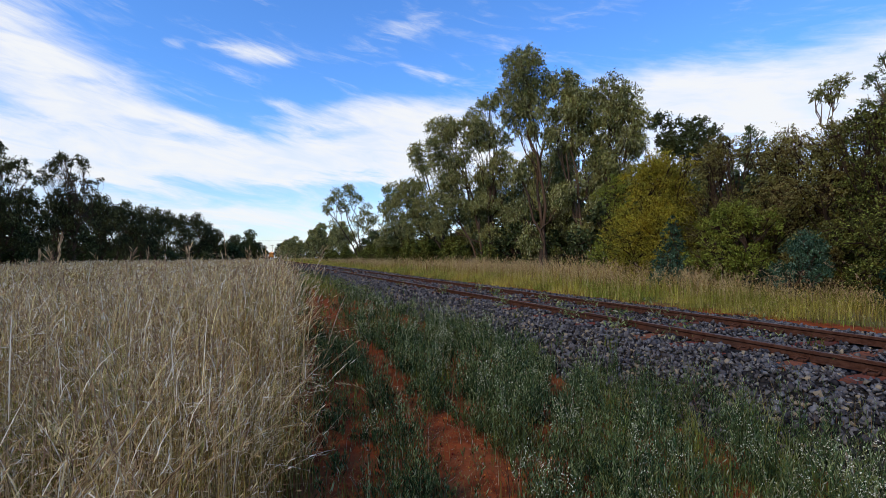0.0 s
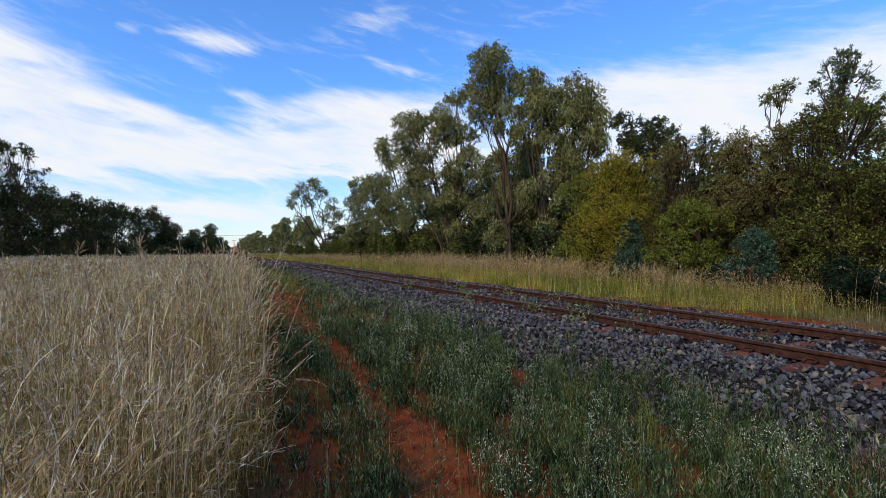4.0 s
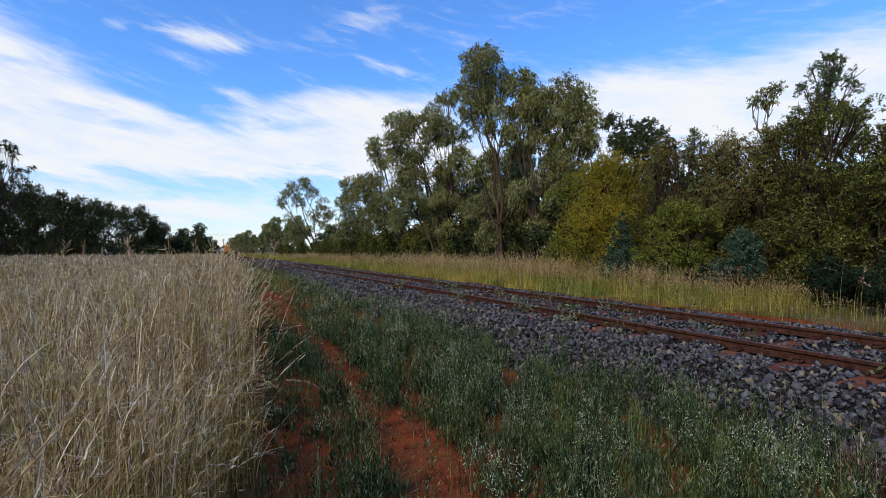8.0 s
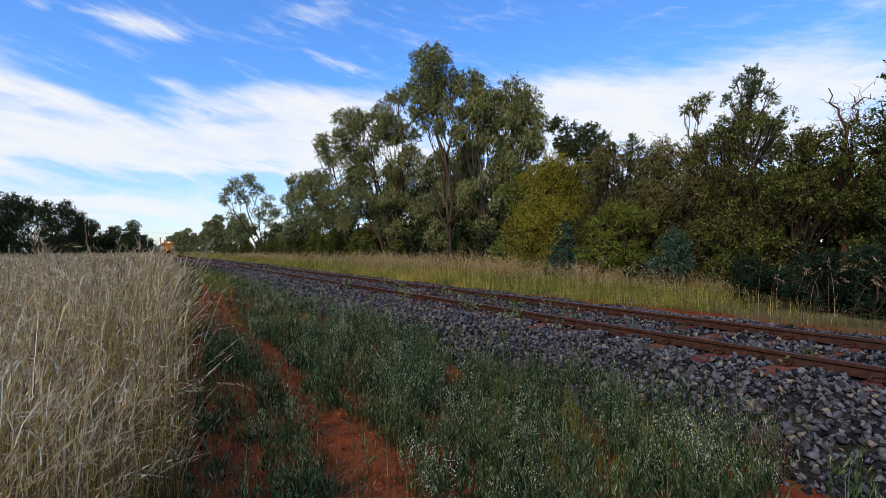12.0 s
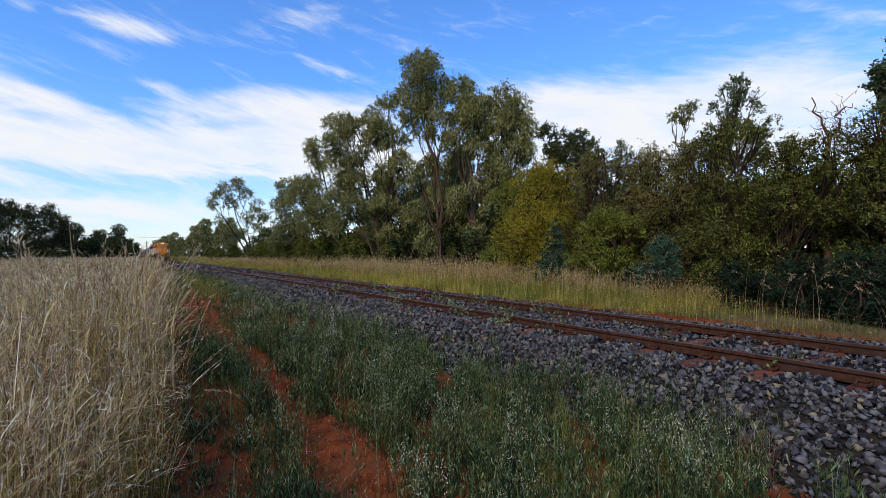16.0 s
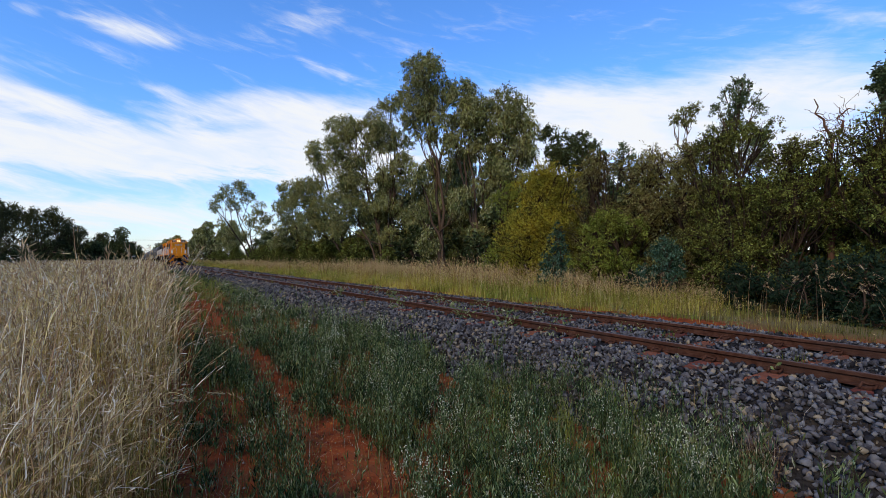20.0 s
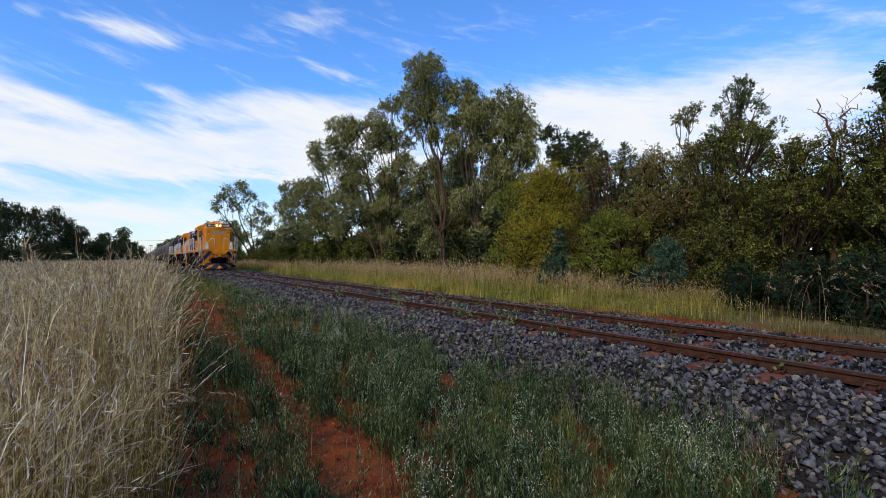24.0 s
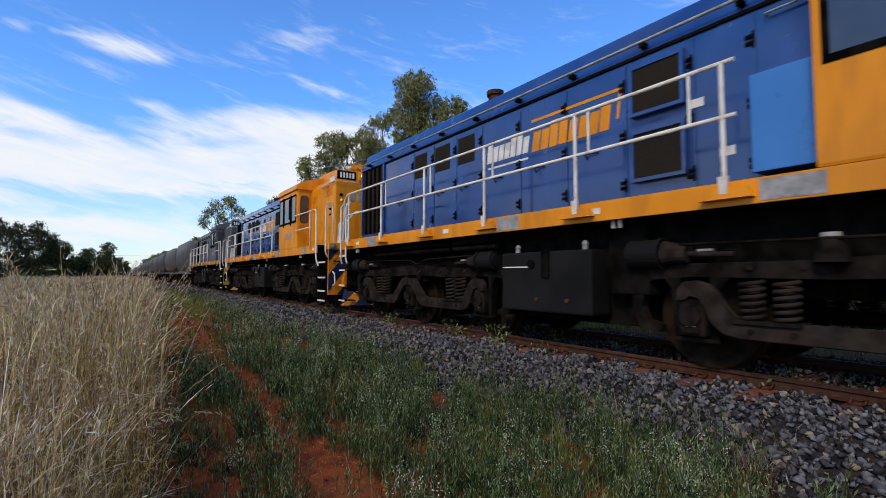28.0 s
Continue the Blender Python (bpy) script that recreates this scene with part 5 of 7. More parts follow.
for bname, bx, by, bh, bw, bn, bkind, bleaf, bfill, btwigs, blabel in BELT:
    heaps = blob_clumps(bh, bw, bn, 0.14, 0.62, 0.9)
    heaps += [(rng.uniform(-0.75, -0.2), (k - 2) * bw * 0.2, rng.uniform(0.45, 1.3), rng.uniform(0.34, 0.46)) for k in range(5)]
    heaps += [(rng.uniform(-0.2, 0.2), (k - 2) * bw * 0.17, bh - 0.45 - 0.16 * abs(k - 2) + rng.uniform(-0.15, 0.1), rng.uniform(0.36, 0.46)) for k in range(5)]
    tree(bname, (bx, by, 0.2), heaps, bkind, bleaf, TWIG, blabel, "shrub", 4, 0.024, twigs=btwigs, fill=bfill)
tree("gum_tree", (14.0, 2.6, 0.2), [(-0.1, 0.6, 5.5, 0.27), (-0.1, 0.7, 5.2, 0.18), (-0.1, 0.5, 5.1, 0.25), (-0.1, 0.5, 4.7, 0.21), (0.0, 0.2, 5.5, 0.45), (0.0, 0.1, 4.8, 0.42), (0.0, -0.4, 5.3, 0.6), (0.0, -0.2, 6.2, 0.6), (0.0, -0.7, 4.8, 0.6), (0.2, -0.9, 6.0, 0.7)], "dark", PINELEAF, BARK, "gum tree with dark hanging leaves over the shrubs", "gum tree", 2, 0.11, fill=2.0, coarse=0.6)
tree("grey_cypress", (12.4, 11.5, 0.2), cone_clumps(2.7, 1.5, 30), "spray", GREYLEAF, DARKBARK, "small blue-grey cypress at the edge of the verge", "shrub", 1, 0.05, fill=1.8)
tree("grey_cypress", (12.3, 7.5, 0.2), blob_clumps(2.1, 1.5, 18, 0.12), "spray", GREYLEAF, DARKBARK, "small dark blue-green cypress at the edge of the verge", "shrub", 2, 0.05, fill=1.6)


def dead_tree():
    t = thing("dead_tree", pose(14.0, 4.3, 0.2), "bare reddish dead tree rising out of the shrubs", "tree")
    limbs = [curve((0, 0, -0.1), (0.0, -0.1, 4.2), 0, 8, 0.09, 0.042, 0.2), curve((0, -0.1, 4.15), (-0.1, 0.22, 5.25), 0.05, 7, 0.036, 0.010, 0.3),
             curve((0, -0.1, 4.2), (0.1, -0.5, 4.95), 0.1, 7, 0.034, 0.006, 0.4), curve((0.0, 0.08, 4.85), (-0.1, 0.42, 5.05), 0, 5, 0.012, 0.004, 0.3),
             curve((0.0, -0.1, 4.3), (0.05, 0.3, 4.6), 0.0, 6, 0.016, 0.004, 0.5), curve((0.1, -0.3, 4.7), (0.1, -0.1, 5.1), 0.0, 5, 0.012, 0.003, 0.4)]
    for _ in range(44):
        a = np.array([0.05, rng.uniform(-0.45, 0.2), rng.uniform(4.2, 4.85)])
        limbs.append(curve(a, a + rng.normal(0, 0.22, 3) + (0, 0, 0.06), 0.02, 5, 0.007, 0.002, 0.6))
    part("trunk", np_mesh("trunk", *limb_mesh(limbs), DEADWOOD, True), DEADWOOD, t)


dead_tree()


def scatter():
    """Undergrowth and more distant trees, a few grown once and then repeated."""
    def spread(name, kind, leaf, bark, label, cat, h, w, n, places, low, coarse, r0, stems, group, fill=1.0, small=1.0):
        src = None
        for (x, y, s, turn) in places:
            if src is None:
                src = tree(name, (x, y, 0.2 if x > 3 else 0.0), blob_clumps(h, w, n, low, small=small), kind, leaf, bark, label, cat, stems, r0, fill, coarse, group=group)
                src.scale = (s, s, s)
                continue
            c = copy_thing(src, pose(x, y, 0.2 if x > 3 else 0.0, 0, 0, turn))
            c.scale = (s, s, s)

    def places(n, x0, x1, y0, y1, s0, s1):
        return [(rng.uniform(x0, x1), y0 + (y1 - y0) * (i + rng.uniform(0, 0.9)) / n, rng.uniform(s0, s1), rng.uniform(0, 360)) for i in range(n)]

    under = "undergrowth below the trees"
    spread("understory_shrub", "wattle", SHADELEAF, DARKBARK, "dense shrub low at the edge of the verge, leaves darkened for deep shade", "shrub", 1.7, 1.9, 12, [(12.5, 5.6, 0.9, 0), (11.9, 4.0, 0.95, 120), (11.5, 2.7, 1.05, 60), (11.3, 1.3, 1.1, 200), (12.6, 8.3, 0.8, 280), (11.4, -0.2, 1.2, 30)], 0.05, 1.3, 0.05, 4, under, 1.3)
    spread("understory_shrub", "olive", OLIVELEAF, DARKBARK, "dull olive undergrowth shrub", "shrub", 3.0, 2.6, 14, places(11, 13.6, 16.0, -5, 16, 0.8, 1.25) + places(5, 14.6, 16.5, 17, 38, 0.5, 0.75) + places(12, 15.2, 16.6, -2, 14, 1.25, 1.5) + places(9, 15.4, 17.2, 1, 14, 1.35, 1.5), 0.1, 1.4, 0.035, 3, under, 0.48)
    spread("understory_shrub", "dark", DARKLEAF, DARKBARK, "dark green undergrowth shrub", "shrub", 3.6, 3.2, 13, places(15, 16.5, 21.5, -4, 58, 1.0, 1.6) + places(13, 17.6, 19.2, -4, 19, 0.95, 1.3) + places(6, 16.4, 18.4, 12, 21, 1.2, 1.42), 0.08, 1.35, 0.06, 3, under, 0.36)
    spread("understory_shrub", "wattle", OLIVELEAF, DARKBARK, "light green undergrowth shrub", "shrub", 2.6, 2.4, 12, places(26, 13.2, 16.5, 28, 130, 0.8, 1.4) + places(12, 15.0, 19.0, 44, 84, 1.1, 1.5) + places(12, 14.6, 17.0, 36, 64, 1.0, 1.35), 0.1, 2.6, 0.06, 3, under, 0.7)
    spread("background_tree", "dark", DARKLEAF, DARKBARK, "dark tree standing behind the front row", "tree", 6.0, 4.0, 14, [(20.5, 19.5, 1.2, 0), (21.5, 24, 1.35, 50), (20.8, 28.5, 1.35, 100), (22, 33, 1.45, 160), (21, 38, 1.4, 220), (22.5, 43.5, 1.4, 280), (21.5, 49, 1.3, 320)] + places(8, 22, 30, -8, 16, 0.72, 0.92) + places(13, 20, 30, 16, 66, 0.85, 1.3) + places(12, 19, 30, 60, 135, 0.9, 1.35), 0.12, 1.5, 0.12, 2, "trees behind the front row", 0.45)
    spread("distant_gum", "gum", GUMLEAF, DARKBARK, "distant gum tree along the track", "gum tree", 11.0, 7.0, 15, places(28, 12.5, 22, 108, 380, 0.7, 1.1), 0.15, 3.4, 0.2, 2, "distant gum trees beyond the track", 0.36)
    left = "dark trees across the meadow"
    spread("meadow_shrub", "dark", DARKLEAF, DARKBARK, "low dark shrub below the meadow trees", "shrub", 4.0, 5.0, 9, places(26, -44, -34, 48, 210, 0.9, 1.4) + places(16, -24, -1, 172, 250, 0.8, 1.2) + places(8, -22, -12, 120, 150, 0.6, 0.9) + places(12, -25, -5, 150, 186, 1.25, 1.7), 0.08, 3.0, 0.1, 3, "shrubs across the meadow", 0.5)
    spread("meadow_tree", "gum", MEADOWLEAF, DARKBARK, "dull green spreading tree across the dry meadow", "tree", 12.0, 9.0, 34, [(-25, 93, 1.05, 0), (-25, 108, 1.1, 50), (-25, 122, 1.15, 110), (-24.5, 136, 1.22, 170), (-23.5, 147, 1.25, 220), (-20, 143, 1.15, 20), (-17, 148, 1.22, 80), (-14.3, 152, 1.02, 140), (-12.2, 160, 0.88, 250), (-9, 176, 0.8, 310), (-28, 100, 1.0, 33), (-29, 118, 1.1, 66), (-25.5, 61, 0.8, 15), (-26, 69, 0.86, 75), (-25.3, 76.5, 0.9, 135), (-26, 85, 0.98, 195), (-28.5, 64, 0.85, 255), (-29, 55, 0.8, 300)], 0.20, 2.2, 0.2, 2, left, 0.26, small=0.68)
    spread("meadow_tree", "dark", DARKLEAF, DARKBARK, "dark bushy tree across the dry meadow", "tree", 7.5, 7.0, 20, places(14, -33, -25, 42, 190, 0.85, 1.25), 0.24, 2.4, 0.2, 2, left, 0.36, small=0.8)
    for x, y, h, w in ((-26.3, 62, 14.6, 9.0), (-24.3, 78, 16.6, 8.5), (-30.5, 52, 14.0, 9.0)):
        tree("meadow_tree", (x, y, 0.0), umbrella_clumps(h, w, 46), "gum", MEADOWLEAF, DARKBARK, "tall open gum tree across the dry meadow", "gum tree", 3, 0.22, 0.40, 1.45, 0.42, left)
    spread("meadow_tree", "dark", DARKLEAF, DARKBARK, "round dark tree near the far end of the track", "tree", 11.0, 10.0, 16, [(-3.2, 168, 1.0, 0), (-10, 230, 1.1, 10), (-1, 300, 1.0, 60), (-8, 330, 1.2, 20), (3, 430, 1.1, 0), (-22, 260, 1.2, 90), (16, 440, 1.3, 30), (-40, 330, 1.3, 10), (-60, 300, 1.3, 70)], 0.1, 2.8, 0.25, 1, left, 0.5)


scatter()


def power_line():
    """A wire that crosses the track far off on two poles among the trees, and one more distant pole."""
    t = thing("power_line", pose(0, 210, 0), "thin overhead power line across the track between timber poles", "power line")
    for x in (-34.0, 33.0):
        bm = bmesh.new()
        rod(bm, (x, 0, -0.3), (x, 0, 9.4), 0.16, 8, 0.11)
        part("pole", bm, DARKBARK, t)
        bm = bmesh.new()
        box(bm, x - 0.9, x + 0.9, -0.06, 0.06, 8.95, 9.08)
        part("crossarm", bm, DARKBARK, t)
    bm = bmesh.new()
    sweep(bm, [(-34.0 + 67.0 * k / 12, 0.0, 9.2 - 0.6 * math.sin(math.pi * k / 12)) for k in range(13)], 0.035, 5)
    part("wire", bm, DARKBARK, t)
    far = thing("utility_pole", pose(9.0, 420, 0), "distant timber pole beside the track", "pole")
    bm = bmesh.new()
    rod(bm, (0, 0, -0.3), (0, 0, 12.5), 0.22, 8, 0.16)
    box(bm, -1.2, 1.2, -0.08, 0.08, 11.6, 11.8)
    part("pole", bm, DARKBARK, far)


power_line()

# ---------------------------------------------------------------- train
YELLOW = surface("orange_yellow_paint", (0.72, 0.275, 0.004), (0.62, 0.225, 0.004), 3.0, 0.42, c3=(0.30, 0.11, 0.018), spot=0.38, spot_scale=2.6, bump=0.05, bump_scale=3, stretch=(1, 1, 0.30), spec=0.22)
BLUE = surface("dark_blue_paint", (0.010, 0.042, 0.19), (0.016, 0.060, 0.25), 2.0, 0.16, c3=(0.035, 0.05, 0.12), spot=0.4, spot_scale=1.1, bump=0.05, bump_scale=2, spec=0.7)
GRIMY = surface("chipped_orange_paint", (0.66, 0.245, 0.004), (0.46, 0.160, 0.006), 4.0, 0.55, c3=(0.045, 0.026, 0.015), spot=0.85, spot_scale=5.0, bump=0.15, bump_scale=9, spec=0.15)
NAVY = surface("navy_stripe_paint", (0.004, 0.011, 0.055), (0.007, 0.017, 0.075), 3.0, 0.5, c3=(0.03, 0.03, 0.04), spot=0.4, spot_scale=2.0, spec=0.25)
LIGHTBLUE = surface("fresh_blue_paint", (0.03, 0.16, 0.50), (0.035, 0.18, 0.55), 2.0, 0.35)
GREYBODY = surface("weathered_dark_paint", (0.045, 0.05, 0.065), (0.085, 0.085, 0.10), 2.5, 0.5, c3=(0.14, 0.12, 0.10), spot=0.5, spot_scale=0.9)
OCHRE = surface("faded_yellow_paint", (0.42, 0.22, 0.04), (0.34, 0.18, 0.05), 3.0, 0.6, c3=(0.12, 0.08, 0.05), spot=0.6, spot_scale=1.5)
# BLACK and FRAME: grimy steel, with the deep shade below the engines mixed in
BLACK = surface("grime_and_shade_black", (0.003, 0.003, 0.003), (0.010, 0.0095, 0.009), 6.0, 0.65)
FRAME = surface("shaded_dusty_bogie_steel", (0.0055, 0.0050, 0.0047), (0.019, 0.0165, 0.0150), 5.0, 0.75, bump=0.2, c3=(0.024, 0.016, 0.012), spot=0.3, spot_scale=2.5)
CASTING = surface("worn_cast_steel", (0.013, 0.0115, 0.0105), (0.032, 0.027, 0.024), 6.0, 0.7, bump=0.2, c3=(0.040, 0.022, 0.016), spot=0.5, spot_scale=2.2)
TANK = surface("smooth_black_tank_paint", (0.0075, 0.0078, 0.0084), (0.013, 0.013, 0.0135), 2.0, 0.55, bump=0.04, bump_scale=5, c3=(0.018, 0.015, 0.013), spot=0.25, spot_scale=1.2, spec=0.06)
WHITE = surface("worn_white_paint", (0.62, 0.62, 0.60), (0.72, 0.72, 0.70), 6.0, 0.5, c3=(0.35, 0.28, 0.22), spot=0.5, spot_scale=5.0)
SILVER = surface("grey_silver_paint", (0.20, 0.205, 0.215), (0.34, 0.34, 0.35), 9.0, 0.45, c3=(0.10, 0.09, 0.08), spot=0.4, spot_scale=8.0)
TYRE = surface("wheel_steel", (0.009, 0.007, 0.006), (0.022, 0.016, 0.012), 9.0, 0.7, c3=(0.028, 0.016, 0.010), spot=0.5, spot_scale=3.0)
MESHVENT = surface("vent_mesh", (0.012, 0.011, 0.010), (0.035, 0.03, 0.025), 60.0, 0.8, stretch=(1, 1, 3))
GLASS = surface("dark_glass", (0.030, 0.036, 0.045), (0.045, 0.052, 0.062), 2.0, 0.05, spec=0.8)
LAMP = glowing("headlight_glow", (1.0, 0.52, 0.20), 6.0)
AMBER = glowing("marker_glow", (1.0, 0.36, 0.05), 0.9)
HOSE = surface("pale_rubber_hose", (0.30, 0.24, 0.24), (0.38, 0.30, 0.30), 8.0, 0.6)
HOPPERGREY = surface("dusty_grey_hopper_paint", (0.036, 0.034, 0.036), (0.060, 0.056, 0.056), 2.0, 0.5, c3=(0.10, 0.088, 0.078), spot=0.25, spot_scale=0.9, stretch=(1, 1, 0.35), vary=0.25, spec=0.4)

HW, CW = 0.93, 1.37          # half widths of the hoods and of the cab
DECK, SILL = 1.76, 1.54
BOGIE_AXLES = ((1.01, 2.84, 5.07), (8.38, 10.54, 12.40))


def one(name, parent, mat, fn, label=""):
    bm = bmesh.new()
    fn(bm)
    return part(name, bm, mat, parent, label)


def arch(half, side_top, shoulder, crown, n=6):
    """Outline of a hood or cab: straight sides and a bowed roof."""
    right = [(half, side_top)]
    for k in range(n + 1):
        a = k / n
        right.append((shoulder * math.cos(a * math.pi / 2), side_top + (crown - side_top) * (0.62 + 0.38 * math.sin(a * math.pi / 2))))
    return right[:-1] + [(0.0, crown)] + [(-x, z) for x, z in right[:-1][::-1]]


def bow(half, low, crown, n=14):
    """A shallow roof arc from side to side."""
    return [(half * math.cos(math.pi * k / n), low + (crown - low) * math.sin(math.pi * k / n) ** 0.8) for k in range(n + 1)]


def rounded(cx, cz, hx, hz, r, n=4):
    """Outline of an upright rectangle with round corners."""
    out = []
    for q, (sx, sz) in enumerate(((1, 1), (-1, 1), (-1, -1), (1, -1))):
        for k in range(n + 1):
            a = (q + k / n) * math.pi / 2
            out.append((cx + sx * (hx - r) + r * math.cos(a), cz + sz * (hz - r) + r * math.sin(a)))
    return out


def hood_body(bm, y0, y1, half, low, side_top, shoulder, crown):
    prism(bm, [(half, low)] + arch(half, side_top, shoulder, crown) + [(-half, low)], "y", y0, y1)
    edges = [e for e in bm.edges if abs(e.verts[0].co.y - e.verts[1].co.y) < 1e-5]
    bmesh.ops.bevel(bm, geom=edges, offset=0.035, segments=2, affect="EDGES", profile=0.6)


def number_bars(parent, x, y, z, wide, high, axis, mat, count=5):
    """Plain upright bars in place of a running number."""
    for k in range(count):
        c = (k - (count - 1) / 2) * wide / count
        w = wide / count * 0.62
        bm = bmesh.new()
        if axis == "side":
            prism(bm, [(y + c - w / 2 + 0.02, z), (y + c + w / 2 + 0.02, z), (y + c + w / 2, z + high), (y + c - w / 2, z + high)], "x", x, x - math.copysign(0.006, -x) * 1.0)
        else:
            box(bm, x + c - w / 2, x + c + w / 2, y - 0.006, y, z, z + high)
        part("number_bar", bm, mat, parent)


def wheelset(parent, y):
    holder = new("wheelset")
    holder.parent = parent
    holder.location = (0, y, 0.50)
    bm = bmesh.new()
    rod(bm, (-1.05, 0, 0), (1.05, 0, 0), 0.085, 12)
    for s in (-1, 1):
        rod(bm, (s * 0.70, 0, 0), (s * 0.82, 0, 0), 0.50, 36)
        rod(bm, (s * 0.685, 0, 0), (s * 0.72, 0, 0), 0.535, 36)
        rod(bm, (s * 0.82, 0, 0), (s * 0.86, 0, 0), 0.15, 16)
        for k in range(6):
            a = k * math.pi / 3
            rod(bm, (s * 0.815, math.cos(a) * 0.3, math.sin(a) * 0.3), (s * 0.828, math.cos(a) * 0.3, math.sin(a) * 0.3), 0.07, 8)
    me = bpy.data.meshes.new("wheelset")
    bmesh.ops.recalc_face_normals(bm, faces=bm.faces)
    bm.to_mesh(me)
    bm.free()
    me.materials.append(TYRE)
    w = new("wheelset", me)
    bpy.data.objects.remove(holder)
    w.parent = parent
    w.location = (0, y, 0.50)
    return w


def coil(bm, x, y, z0, z1, r, turns, wire):
    n = turns * 8
    sweep(bm, [(x + r * math.cos(6.2832 * k / 8), y + r * math.sin(6.2832 * k / 8), z0 + (z1 - z0) * k / n) for k in range(n + 1)], wire, 6)


def bogie(parent, axles):
    """Three-axle bogie: cast side frames with pedestals, hooked equaliser bars, paired coil springs, axle boxes, brake gear."""
    a, b, c = axles
    rear = a > 6.0
    bg = one("bogie", parent, BLACK, lambda bm: (box(bm, -0.62, 0.62, a + 0.1, c - 0.1, 0.72, 1.02, 0.02), box(bm, -1.0, 1.0, (a + c) / 2 - 0.3, (a + c) / 2 + 0.3, 0.80, 1.05, 0.02)), "dusty black three-axle bogie, darkened for the shade under the frame")
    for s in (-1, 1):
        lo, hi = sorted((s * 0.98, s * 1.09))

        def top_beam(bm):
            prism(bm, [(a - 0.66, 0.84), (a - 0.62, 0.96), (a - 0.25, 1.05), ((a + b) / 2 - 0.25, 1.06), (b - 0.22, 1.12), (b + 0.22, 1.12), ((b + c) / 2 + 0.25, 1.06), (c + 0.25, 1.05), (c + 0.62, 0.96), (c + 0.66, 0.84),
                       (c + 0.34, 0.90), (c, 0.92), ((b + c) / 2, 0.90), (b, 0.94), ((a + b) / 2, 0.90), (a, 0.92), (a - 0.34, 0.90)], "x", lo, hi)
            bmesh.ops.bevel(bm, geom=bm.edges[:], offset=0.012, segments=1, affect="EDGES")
        side = one("side_frame", bg, FRAME, top_beam, "dusty brown-black cast side frame, darkened for shade")
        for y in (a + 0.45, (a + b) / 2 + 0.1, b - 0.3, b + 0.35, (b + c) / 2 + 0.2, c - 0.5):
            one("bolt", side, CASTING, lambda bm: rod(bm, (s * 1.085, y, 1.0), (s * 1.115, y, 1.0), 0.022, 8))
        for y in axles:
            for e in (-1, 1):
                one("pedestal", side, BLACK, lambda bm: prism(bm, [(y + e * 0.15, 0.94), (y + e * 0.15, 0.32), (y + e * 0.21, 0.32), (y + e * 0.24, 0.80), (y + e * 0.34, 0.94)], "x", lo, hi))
            one("tie_bar", side, FRAME, lambda bm: box(bm, lo, hi, y - 0.22, y + 0.22, 0.28, 0.32, 0.008))
        for outer, end in ((a, -1), (c, 1)):
            inner = rear == (end < 0)
            w = abs(b - outer)

            def at(u, z):
                return (outer - end * u, z)

            def bar(bm):
                edge = [(-0.14, 0.68), (-0.13, 0.80), (-0.06, 0.87), (0.06, 0.885), (0.18, 0.85), (0.26, 0.77), (0.31, 0.64), (0.38, 0.56), (0.50, 0.52), (w - 0.66, 0.52), (w - 0.54, 0.55), (w - 0.32, 0.77), (w - 0.20, 0.88), (w - 0.03, 0.88),
                        (w - 0.03, 0.74), (w - 0.13, 0.74), (w - 0.22, 0.66), (w - 0.44, 0.41), (w - 0.56, 0.36), (0.44, 0.36), (0.30, 0.39), (0.19, 0.48), (0.14, 0.62), (0.10, 0.72), (0.0, 0.745), (-0.06, 0.68)]
                prism(bm, [at(u, z) for u, z in edge], "x", min(s * 1.11, s * 1.20), max(s * 1.11, s * 1.20))
                bmesh.ops.bevel(bm, geom=bm.edges[:], offset=0.010, segments=1, affect="EDGES")
            eq = one("equaliser_bar", bg, CASTING, bar, "rusty dark cast equaliser bar hooked over the axle boxes")
            near = 0.52 if inner else 0.60
            for u in (near + 0.02, near + 0.34):
                one("bolt", eq, FRAME, lambda bm: rod(bm, (s * 1.195, at(u, 0)[0], 0.44), (s * 1.222, at(u, 0)[0], 0.44), 0.024, 8))
            for u in (near, near + 0.27):
                one("spring", bg, CASTING, lambda bm: coil(bm, s * 1.12, at(u, 0)[0], 0.53, 0.89, 0.092, 6, 0.020), "dark coil spring")
            one("spring_seat", bg, FRAME, lambda bm: box(bm, s * 1.0, s * 1.23, min(at(near - 0.12, 0)[0], at(near + 0.40, 0)[0]), max(at(near - 0.12, 0)[0], at(near + 0.40, 0)[0]), 0.50, 0.535, 0.006))
            # Brake cylinder on a bracket past the outer axle.
            u0, u1, u2 = (-0.66, -0.28, -0.04) if not rear or not inner else (-0.38, 0.0, 0.26)
            bc = one("brake_cylinder", bg, TANK, lambda bm: (rod(bm, (s * 1.12, at(u0, 0)[0], 1.16), (s * 1.12, at(u1, 0)[0], 1.16), 0.150, 20), rod(bm, (s * 1.12, at(u0 - 0.03, 0)[0], 1.16), (s * 1.12, at(u0, 0)[0], 1.16), 0.115, 20), rod(bm, (s * 1.12, at(u1 - 0.04, 0)[0], 1.16), (s * 1.12, at(u1, 0)[0], 1.16), 0.165, 20)), "black brake cylinder")
            one("bell", bc, CASTING, lambda bm: rod(bm, (s * 1.12, at(u1, 0)[0], 1.16), (s * 1.12, at(u2, 0)[0], 1.15), 0.13, 16, 0.09), "rusty bell housing")
            one("push_rod", bc, CASTING, lambda bm: rod(bm, (s * 1.12, at(u2, 0)[0], 1.15), (s * 1.12, at(u2 + 0.42, 0)[0], 1.13), 0.028, 8))
